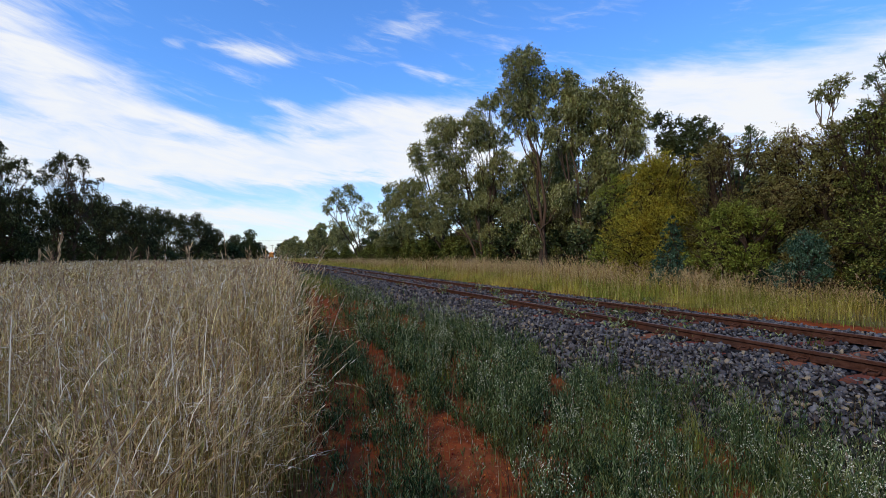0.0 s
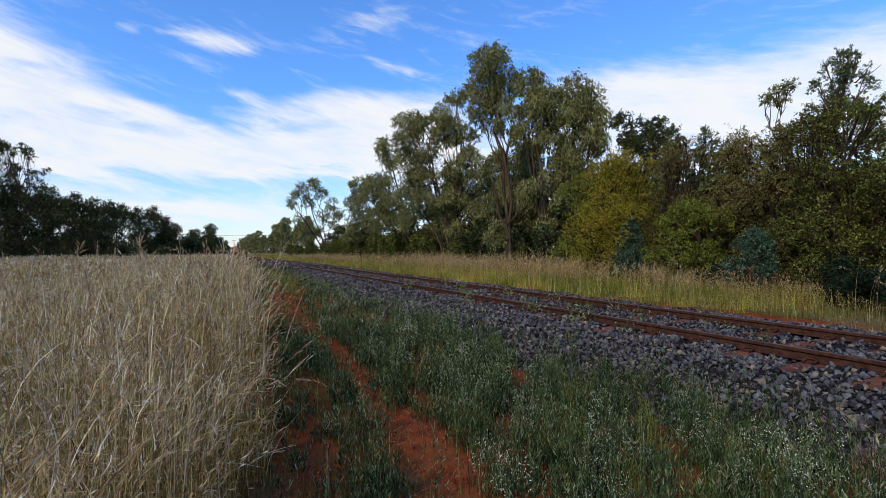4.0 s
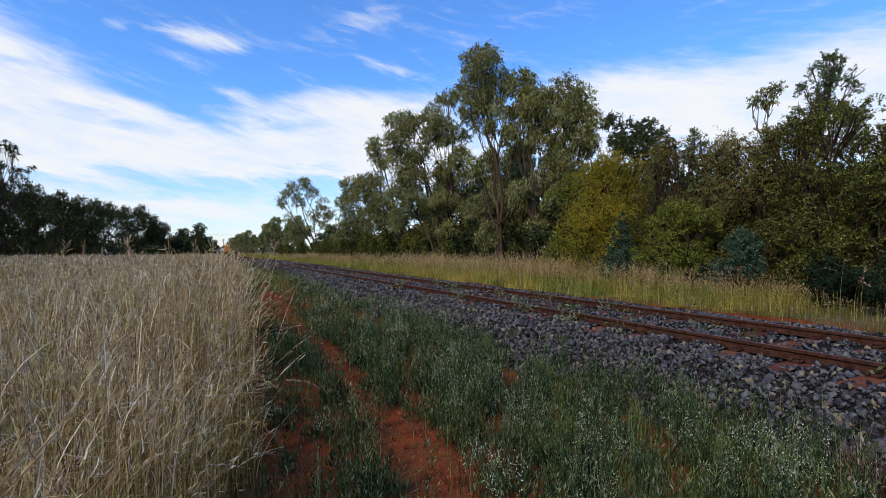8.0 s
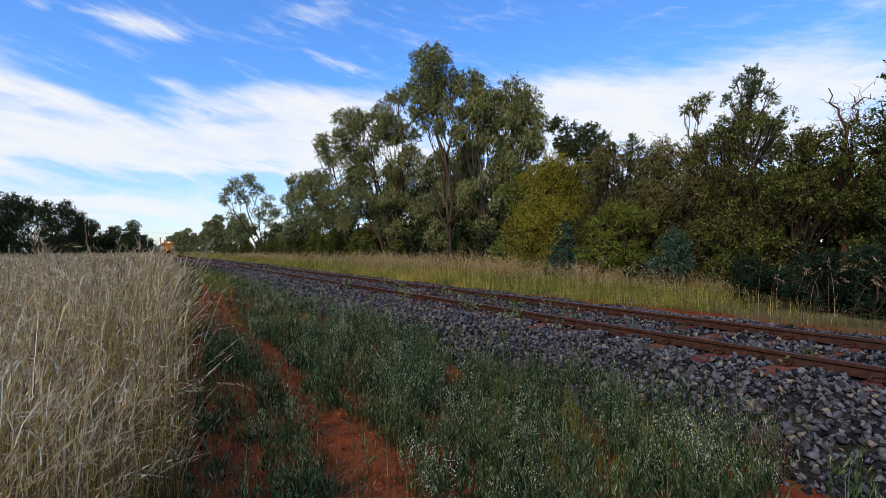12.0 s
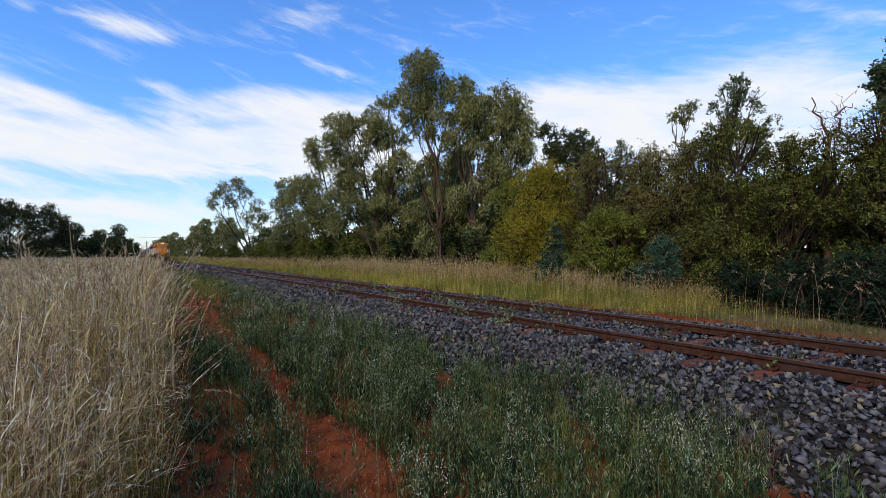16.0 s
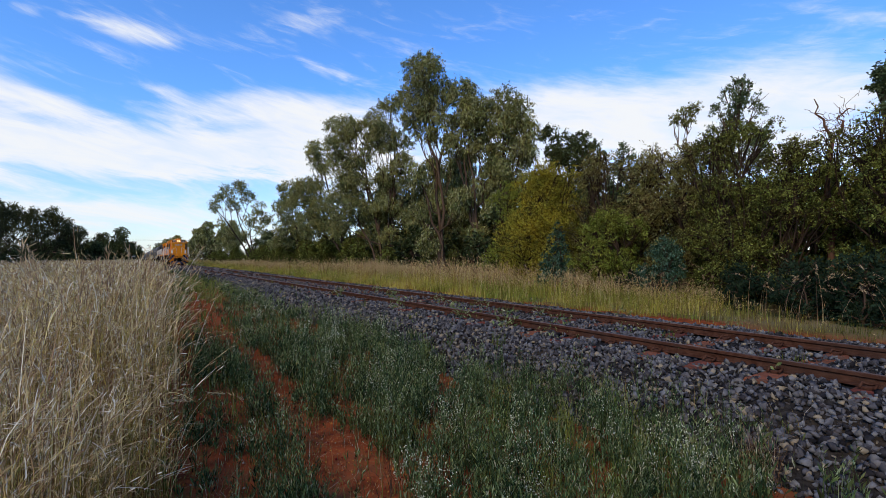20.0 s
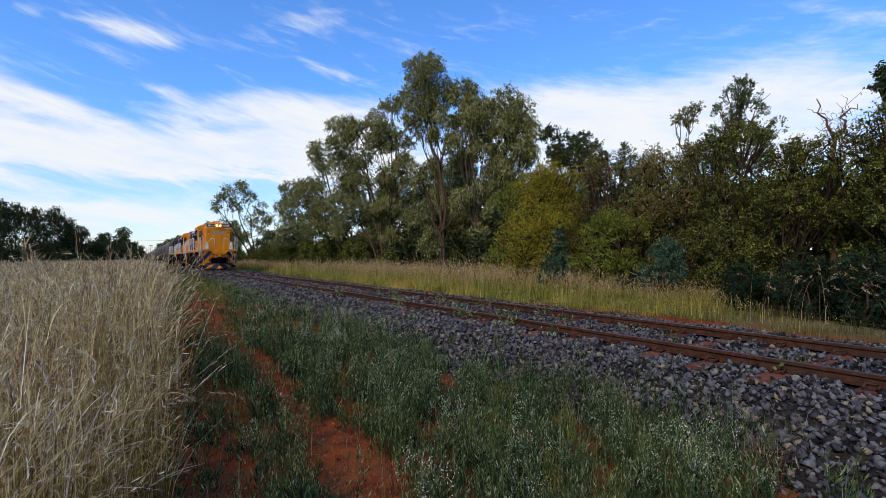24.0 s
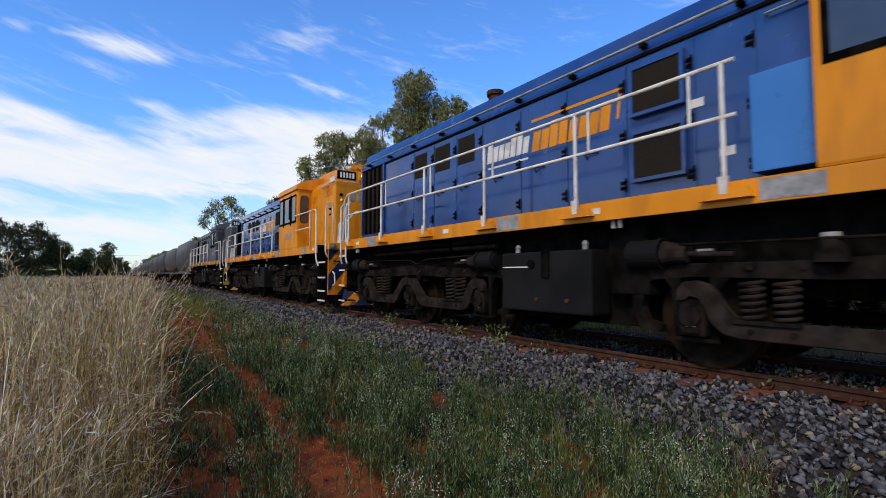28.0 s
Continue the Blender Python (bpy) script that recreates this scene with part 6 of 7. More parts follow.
            # small silver plate added as a painted reflection above the push rod
            one("clevis", bc, SILVER, lambda bm: box(bm, s * 1.09, s * 1.15, min(at(u2 + 0.10, 0)[0], at(u2 + 0.24, 0)[0]), max(at(u2 + 0.10, 0)[0], at(u2 + 0.24, 0)[0]), 1.165, 1.19, 0.006), "small silver plate in place of a glint on the rod")
            one("bracket", side, FRAME, lambda bm: prism(bm, [at(-0.62, 1.02), at(-0.20, 1.04), at(-0.26, 0.92), at(-0.42, 0.90), at(-0.54, 0.80), at(-0.58, 0.60), at(-0.52, 0.46), at(-0.36, 0.42), at(-0.36, 0.34), at(-0.60, 0.36), at(-0.68, 0.56), at(-0.70, 0.88)], "x", lo, hi))
            if rear:
                continue
            pot = one("sand_pot", bg, FRAME, lambda bm: (rod(bm, (s * 1.10, at(1.10, 0)[0], 1.04), (s * 1.10, at(1.10, 0)[0], 1.22), 0.13, 14, 0.10)), "rusty housing on the side frame")
            one("cap", pot, SILVER, lambda bm: (rod(bm, (s * 1.10, at(1.10, 0)[0], 1.22), (s * 1.10, at(1.10, 0)[0], 1.28), 0.075, 14, 0.065)), "dull silver cap")
        for y in axles:
            ab = one("axle_box", bg, FRAME, lambda bm: (box(bm, s * 0.95, s * 1.17, y - 0.125, y + 0.125, 0.34, 0.72, 0.03), rod(bm, (s * 1.16, y, 0.54), (s * 1.215, y, 0.54), 0.105, 14), box(bm, s * 1.16, s * 1.195, y - 0.075, y + 0.075, 0.37, 0.50, 0.01)))
            one("mark", ab, WHITE, lambda bm: box(bm, s * 1.195, s * 1.203, y - 0.045, y + 0.045, 0.435, 0.455), "white paint mark")
        one("brake_pipe", bg, FRAME, lambda bm: sweep(bm, bent([(s * 1.17, a - 0.2, 1.25), (s * 1.17, b - 0.6, 1.22), (s * 1.18, b - 0.35, 1.12), (s * 1.18, b - 0.1, 1.22), (s * 1.17, c + 0.1, 1.24)], 0.1), 0.014, 6))
    for y in axles:
        one("traction_motor", bg, BLACK, lambda bm: (box(bm, -0.60, 0.60, y - 0.45, y + 0.35, 0.16, 0.82, 0.05)))
        WHEELS.append((wheelset(bg, y), y))
    return bg


def strip(poly, lo, hi):
    """The part of an outline between two slanting lines."""
    for sign, lim in ((1, lo), (-1, -hi)):
        out = []
        for (a, b), (c, d) in zip(poly, poly[1:] + poly[:1]):
            fa, fc = sign * (b - 1.2 * (a + 1.335)) - lim, sign * (d - 1.2 * (c + 1.335)) - lim
            if fa >= 0:
                out.append((a, b))
            if (fa >= 0) != (fc >= 0):
                t = fa / (fa - fc)
                out.append((a + (c - a) * t, b + (d - b) * t))
        poly = out
        if len(poly) < 3:
            return []
    return poly


def front_end(t, pal):
    """Striped pilot, plough, coupler, hoses and steps at the nose end."""
    y = -0.63
    pilot = one("pilot", t, pal["front"], lambda bm: (prism(bm, [(-1.34, 0.42), (-0.62, 0.42), (-0.50, 1.0), (0.50, 1.0), (0.62, 0.42), (1.34, 0.42), (1.34, 1.62), (-1.34, 1.62)], "y", y, y + 0.05),), "orange pilot plate with dark blue diagonal stripes")
    for s in (-1, 1):
        for lo, hi in ((1.28, 1.70), (0.52, 0.94), (-0.28, 0.14)):
            poly = strip([(-1.335, 0.425), (-0.60, 0.425), (-0.52, 1.0), (-0.52, 1.60), (-1.335, 1.60)], lo, hi)
            if len(poly) > 2:
                one("stripe", pilot, pal["stripe"], lambda bm: prism(bm, [(-s * a, b) for a, b in poly], "y", y - 0.006, y - 0.001), "dark blue stripe")
        one("hand_hold", pilot, WHITE, lambda bm: sweep(bm, bent([(s * 1.22, y, 1.02), (s * 1.22, y - 0.12, 0.98), (s * 1.20, y - 0.12, 0.70), (s * 1.22, y, 0.66)], 0.06), 0.018, 8))
    one("headstock", t, pal["body"], lambda bm: (box(bm, -1.36, 1.36, y - 0.06, y + 0.12, 1.60, 1.78, 0.02), prism(bm, [(-0.72, 1.60), (0.72, 1.60), (0.40, 1.38), (-0.40, 1.38)], "y", y - 0.20, y)), "orange headstock")
    one("buffer_block", t, pal["front"], lambda bm: (box(bm, -0.34, 0.34, y - 0.26, y, 1.02, 1.34, 0.03), box(bm, -0.62, -0.36, y - 0.12, y, 1.08, 1.36, 0.02), box(bm, 0.36, 0.62, y - 0.12, y, 1.08, 1.36, 0.02)))
    one("coupler", t, BLACK, lambda bm: (box(bm, -0.11, 0.11, y - 0.42, y + 0.1, 0.80, 1.02, 0.02), box(bm, -0.19, 0.17, y - 0.68, y - 0.40, 0.70, 1.10, 0.05), rod(bm, (0.13, y - 0.62, 0.68), (0.13, y - 0.62, 1.13), 0.06, 12)), "black knuckle coupler")

    def lean(bm, poly, front):
        """A thin slanting plate of the plough: it points forward in the middle and at its foot."""
        def at(a, b, off):
            return (a, y - 0.36 + 0.30 * abs(a) - 0.25 * (0.55 - b) - off, b)
        f = [bm.verts.new(at(a, b, front + 0.012)) for a, b in poly]
        g = [bm.verts.new(at(a, b, front)) for a, b in poly]
        bm.faces.new(f)
        bm.faces.new(g[::-1])
        for k in range(len(poly)):
            bm.faces.new((f[k], g[k], g[(k + 1) % len(poly)], f[(k + 1) % len(poly)]))
    pl = one("plough", t, pal["stripe"], lambda bm: (lean(bm, [(-1.06, 0.14), (0.0, 0.14), (0.0, 0.56), (-0.92, 0.56)], 0.0), lean(bm, [(0.0, 0.14), (1.06, 0.14), (0.92, 0.56), (0.0, 0.56)], 0.0)), "blue and orange striped plough")
    for poly in ([(-0.30, 0.145), (0.0, 0.145), (0.0, 0.40)], [(0.0, 0.145), (0.30, 0.145), (0.0, 0.40)], [(-1.05, 0.145), (-0.74, 0.145), (-0.30, 0.555), (-0.60, 0.555)], [(0.74, 0.145), (1.05, 0.145), (0.60, 0.555), (0.30, 0.555)]):
        one("stripe", pl, pal["front"], lambda bm: lean(bm, poly, 0.012), "orange stripe")
    for s in (-1, 1):
        for k, x in enumerate((0.40, 0.56, 0.72)):
            one("air_hose", t, BLACK, lambda bm, x=x, k=k: sweep(bm, bent([(s * x, y - 0.1, 1.08 + 0.05 * k), (s * x * 1.05, y - 0.30, 0.98), (s * (x + 0.08), y - 0.34, 0.60 - 0.04 * k), (s * (x - 0.10), y - 0.26, 0.46)], 0.12), 0.017, 8), "black rubber air hose")
    for s in (-1, 1):
        for x, z in ((0.40, 1.13), (0.56, 1.18), (0.72, 1.23), (0.66, 0.46)):
            one("hose_fitting", t, SILVER, lambda bm: rod(bm, (s * x, y - 0.16, z - 0.05), (s * x, y - 0.24, z - 0.02), 0.028, 8))
        one("cut_off_lever", t, BLACK, lambda bm: sweep(bm, bent([(s * 1.25, y - 0.08, 1.30), (s * 0.95, y - 0.16, 1.26), (s * 0.40, y - 0.22, 1.30), (s * 0.15, y - 0.34, 1.16)], 0.08), 0.014, 6))
        one("bracket", t, pal["front"], lambda bm: (prism(bm, [(s * 0.66, 0.62), (s * 1.0, 0.62), (s * 0.92, 0.95), (s * 0.70, 0.95)], "y", y - 0.10, y - 0.01)))
    one("draft_gear", t, BLACK, lambda bm: (box(bm, -0.50, 0.50, y - 0.08, y + 0.6, 0.52, 1.02, 0.03), rod(bm, (-0.3, y - 0.12, 0.78), (-0.3, y - 0.02, 0.78), 0.14, 14), rod(bm, (0.3, y - 0.12, 0.78), (0.3, y - 0.02, 0.78), 0.14, 14)))
    one("jumper_hose", t, HOSE, lambda bm: sweep(bm, bent([(0.86, y - 0.05, 1.50), (0.98, y - 0.28, 1.30), (0.92, y - 0.30, 0.80), (1.08, y - 0.30, 0.66), (1.20, y - 0.22, 0.90), (1.16, y - 0.1, 1.2)], 0.14), 0.032, 10), "pale looped jumper hose")
    for s in (-1, 1):
        for z in (0.28, 0.53, 0.88, 1.28):
            st = one("step", t, BLACK, lambda bm, z=z: box(bm, s * 1.12, s * 1.40, -0.58, -0.06, z - 0.02, z, 0.004))
            one("edge_strip", st, WHITE, lambda bm, z=z: box(bm, s * 1.401, s * 1.425, -0.57, -0.07, z - 0.035, z + 0.008, 0.004), "white painted step edge")
        one("step_well", t, BLACK, lambda bm: (box(bm, s * 1.08, s * 1.13, -0.6, 0.14, 0.24, 1.62), box(bm, s * 1.1, s * 1.36, 0.10, 0.14, 0.30, 1.6)))
        # grab rails beside the steps and the handrails of the front platform
        one("grab_rail", t, WHITE, lambda bm: sweep(bm, bent([(s * 1.42, 0.62, DECK - 0.1), (s * 1.42, 0.62, 2.74), (s * 1.42, 0.14, 2.74), (s * 1.42, 0.10, 1.35), (s * 1.38, 0.0, 1.18)], 0.12), 0.021, 8))
        one("grab_rail", t, WHITE, lambda bm: sweep(bm, bent([(s * 1.30, -0.50, 1.40), (s * 1.40, -0.56, 1.50), (s * 1.40, -0.56, 2.74), (s * 1.22, -0.58, 2.80), (s * 1.18, -0.58, DECK)], 0.10), 0.021, 8))
        one("handrail", t, WHITE, lambda bm: (sweep(bm, bent([(s * 0.36, -0.60, DECK), (s * 0.36, -0.60, 2.66), (s * 0.56, -0.60, 2.66), (s * 0.86, -0.60, 2.34)], 0.06), 0.022, 8),))
        one("sand_box", t, WHITE, lambda bm: prism(bm, [(s * 0.80, DECK), (s * 1.04, DECK), (s * 1.00, 2.34), (s * 0.84, 2.34)], "y", -0.62, -0.44), "white sheet-metal hand guard")
        one("marker_socket", t, SILVER, lambda bm: (box(bm, s * 1.20, s * 1.36, y - 0.10, y - 0.06, 1.62, 1.76, 0.01), rod(bm, (s * 1.28, y - 0.13, 1.69), (s * 1.28, y - 0.09, 1.69), 0.045, 12)))


def nose(t, pal):
    n = one("short_hood", t, pal["cab"], lambda bm: hood_body(bm, 0.0, 2.0, HW, DECK, 3.52, 0.80, 3.80), "orange short hood with louvres and a front door")
    one("header", t, pal["cab"], lambda bm: (prism(bm, [(-0.90, 3.58), (0.90, 3.58), (0.86, 3.90), (-0.86, 3.90)], "y", 0.03, 0.55), box(bm, -0.26, 0.26, -0.05, 0.1, 3.60, 3.90, 0.03)))
    for s in (-1, 1):
        nb = one("number_board", t, BLACK, lambda bm: box(bm, s * 0.31, s * 0.87, -0.012, 0.05, 3.625, 3.875, 0.02), "black number board")
        number_bars(nb, s * 0.59, -0.0125, 3.67, 0.46, 0.15, "front", WHITE)
        def shell(bm):
            ring = [(0.085, -0.06), (0.098, -0.16), (0.118, -0.16), (0.118, 0.02)]
            loops = [[bm.verts.new((s * 0.125 + r * math.cos(k * 0.31416), y, 3.75 + r * math.sin(k * 0.31416))) for k in range(20)] for r, y in ring]
            for p, q in zip(loops, loops[1:]):
                for k in range(20):
                    bm.faces.new((p[k], p[(k + 1) % 20], q[(k + 1) % 20], q[k]))
        hl = one("headlight", t, pal["cab"], shell)
        one("lens", hl, LAMP, lambda bm: rod(bm, (s * 0.125, -0.075, 3.75), (s * 0.125, -0.045, 3.75), 0.084, 20), "glowing warm headlight lens")
        mk = one("marker_light", n, BLACK, lambda bm: (rod(bm, (s * 0.76, -0.02, 3.18), (s * 0.76, 0.02, 3.18), 0.05, 14), rod(bm, (s * 0.76, -0.02, 3.04), (s * 0.76, 0.02, 3.04), 0.042, 14)))
        one("lens", mk, AMBER, lambda bm: rod(bm, (s * 0.76, -0.03, 3.04), (s * 0.76, -0.018, 3.04), 0.034, 14), "glowing amber marker lens")
        # louvres, access doors and grab irons on the sides
        for y0, y1, z0, z1, k in ((0.22, 0.46, 3.20, 3.46, 7), (0.50, 0.74, 3.20, 3.46, 7), (1.58, 1.86, 3.14, 3.34, 6), (1.34, 1.52, 2.86, 3.0, 4), (1.60, 1.84, 2.86, 3.0, 4), (1.62, 1.86, 2.06, 2.2, 4)):
            lv = one("louvre_panel", n, pal["cab"], lambda bm: box(bm, s * (HW - 0.01), s * (HW + 0.004), y0, y1, z0, z1))
            for i in range(k):
                zz = z0 + (i + 0.5) * (z1 - z0) / k
                one("louvre", lv, pal["cab"], lambda bm: prism(bm, [(y0 + 0.02, zz - 0.012), (y1 - 0.02, zz - 0.012), (y1 - 0.02, zz + 0.008), (y0 + 0.02, zz + 0.008)], "x", s * (HW + 0.004), s * (HW + 0.018)))
        for y0, y1, z0, z1 in ((0.95, 1.92, 1.86, 2.44), (0.95, 1.92, 2.50, 3.10)):
            d = one("access_door", n, pal["cab"], lambda bm: box(bm, s * (HW - 0.01), s * (HW + 0.010), y0, y1, z0, z1, 0.006))
            for yy in (y0 + 0.12, y1 - 0.12):
                one("hinge", d, pal["cab"], lambda bm: box(bm, s * (HW + 0.008), s * (HW + 0.022), yy - 0.05, yy + 0.05, z1 - 0.02, z1 + 0.03))
        one("lamp_recess", n, BLACK, lambda bm: box(bm, s * (HW - 0.02), s * (HW + 0.003), 0.24, 0.46, 2.62, 2.84), "dark recess with a lamp")
        one("recess_frame", n, pal["cab"], lambda bm: (box(bm, s * HW, s * (HW + 0.015), 0.20, 0.24, 2.58, 2.88), box(bm, s * HW, s * (HW + 0.015), 0.46, 0.50, 2.58, 2.88), box(bm, s * HW, s * (HW + 0.015), 0.24, 0.46, 2.84, 2.88), box(bm, s * HW, s * (HW + 0.015), 0.24, 0.46, 2.58, 2.62), rod(bm, (s * (HW - 0.02), 0.37, 2.72), (s * (HW + 0.03), 0.35, 2.72), 0.06, 12)))
        one("grab_iron", n, WHITE, lambda bm: sweep(bm, bent([(s * HW, 0.22, 2.96), (s * (HW + 0.07), 0.22, 2.98), (s * (HW + 0.07), 0.52, 3.02), (s * HW, 0.52, 3.02)], 0.03), 0.012, 6))
        one("roof_rail", n, WHITE, lambda bm: sweep(bm, bent([(s * HW, 1.0, 3.50), (s * (HW + 0.06), 0.98, 3.52), (s * (HW + 0.06), -0.05, 3.54), (0.0, -0.09, 3.56)], 0.08), 0.013, 8))
        one("ditch_box", n, WHITE, lambda bm: box(bm, s * (HW - 0.02), s * (HW - 0.0) + s * 0.008, 0.06, 0.42, 3.56, 3.70), "white notice plate")
    number_bars(n, 0.0, -0.002, 3.02, 1.02, 0.24, "front", SILVER)
    for k, x in enumerate((-0.30, -0.12, 0.06)):
        one("horn", t, pal["cab"], lambda bm, x=x, k=k: (rod(bm, (x, 0.16, 4.06 + 0.03 * k), (x, 0.46, 4.04 + 0.03 * k), 0.085, 14, 0.03), box(bm, x - 0.03, x + 0.03, 0.34, 0.42, 3.88, 4.04)), "orange trumpet horn")
    one("aerial", t, SILVER, lambda bm: (rod(bm, (0.42, 0.3, 3.88), (0.42, 0.3, 4.02), 0.05, 12), rod(bm, (0.66, 0.3, 3.88), (0.66, 0.3, 4.04), 0.045, 12)))
    return n


def cab(t, pal):
    y0, y1 = 1.98, 3.97
    body = one("cab", t, pal["cab"], lambda bm: box(bm, -CW, CW, y0, y1, DECK, 3.59, 0.03), "orange driver's cab with dark sliding windows")
    one("cab_roof", t, pal["roof"], lambda bm: (prism(bm, bow(CW + 0.05, 3.60, 3.99) + [(-CW - 0.05, 3.57), (CW + 0.05, 3.57)], "y", y0 - 0.06, y1 + 0.04)))
    one("roof_box", t, pal["cab"], lambda bm: prism(bm, [(0.55, 3.75), (2.1, 3.78), (2.5, 4.04), (2.1, 4.14), (1.2, 4.10), (0.8, 3.98)], "x", -0.55, 0.55))
    for s in (-1, 1):
        fr = one("side_window", body, BLACK, lambda bm: (box(bm, s * (CW - 0.04), s * (CW + 0.012), y0 + 0.10, y1 - 0.07, 2.56, 2.62), box(bm, s * (CW - 0.04), s * (CW + 0.012), y0 + 0.10, y1 - 0.07, 3.38, 3.44), box(bm, s * (CW - 0.04), s * (CW + 0.012), y0 + 0.10, y0 + 0.15, 2.62, 3.38), box(bm, s * (CW - 0.04), s * (CW + 0.012), y1 - 0.12, y1 - 0.07, 2.62, 3.38)), "black-framed sliding window")
        for p, q, off in ((y0 + 0.15, y0 + 0.62, 0.005), (y0 + 0.62, y0 + 1.25, 0.008), (y0 + 1.25, y1 - 0.12, 0.005)):
            one("pane", fr, GLASS, lambda bm: box(bm, s * (CW - 0.03), s * (CW + off), p, q, 2.62, 3.38))
        for yy in (y0 + 0.62, y0 + 1.42):
            one("window_post", fr, BLACK, lambda bm: box(bm, s * CW, s * (CW + 0.035), yy - 0.022, yy + 0.022, 2.50, 3.46, 0.005))
        one("sun_visor", fr, BLACK, lambda bm: box(bm, s * (CW + 0.012), s * (CW + 0.03), y0 + 0.66, y0 + 0.80, 2.70, 3.34))
        ed = one("end_window", body, pal["cab"], lambda bm: box(bm, s * 1.00, s * 1.32, y0 - 0.02, y0 + 0.005, 2.42, 3.46, 0.008))
        one("rubber_seal", ed, BLACK, lambda bm: prism(bm, rounded(s * 1.16, 2.955, 0.125, 0.43, 0.09), "y", y0 - 0.028, y0 - 0.016))
        one("pane", ed, GLASS, lambda bm: prism(bm, rounded(s * 1.16, 2.955, 0.11, 0.415, 0.08), "y", y0 - 0.034, y0 - 0.027))
        one("wiper", ed, BLACK, lambda bm: rod(bm, (s * 1.08, y0 - 0.04, 3.0), (s * 1.2, y0 - 0.04, 2.75), 0.008, 6))
        number_bars(body, s * (CW + 0.001), 2.85, 2.08, 0.62, 0.17, "side", SILVER)
        for z in (2.28, 2.74):
            one("handrail", t, WHITE, lambda bm: sweep(bm, bent([(s * (CW + 0.0), y0 + 0.06, z), (s * (CW + 0.06), y0 + 0.02, z), (s * 1.42, y0 - 0.2, z), (s * 1.42, 0.62, z)], 0.05), 0.019, 8))
    return body


HOOD_DOORS = (11.95, 10.72, 9.98, 9.25, 8.53, 7.64, 6.76, 5.87, 5.08, 4.50)
POSTS = (12.87, 11.21, 9.56, 7.91, 6.24, 4.61)


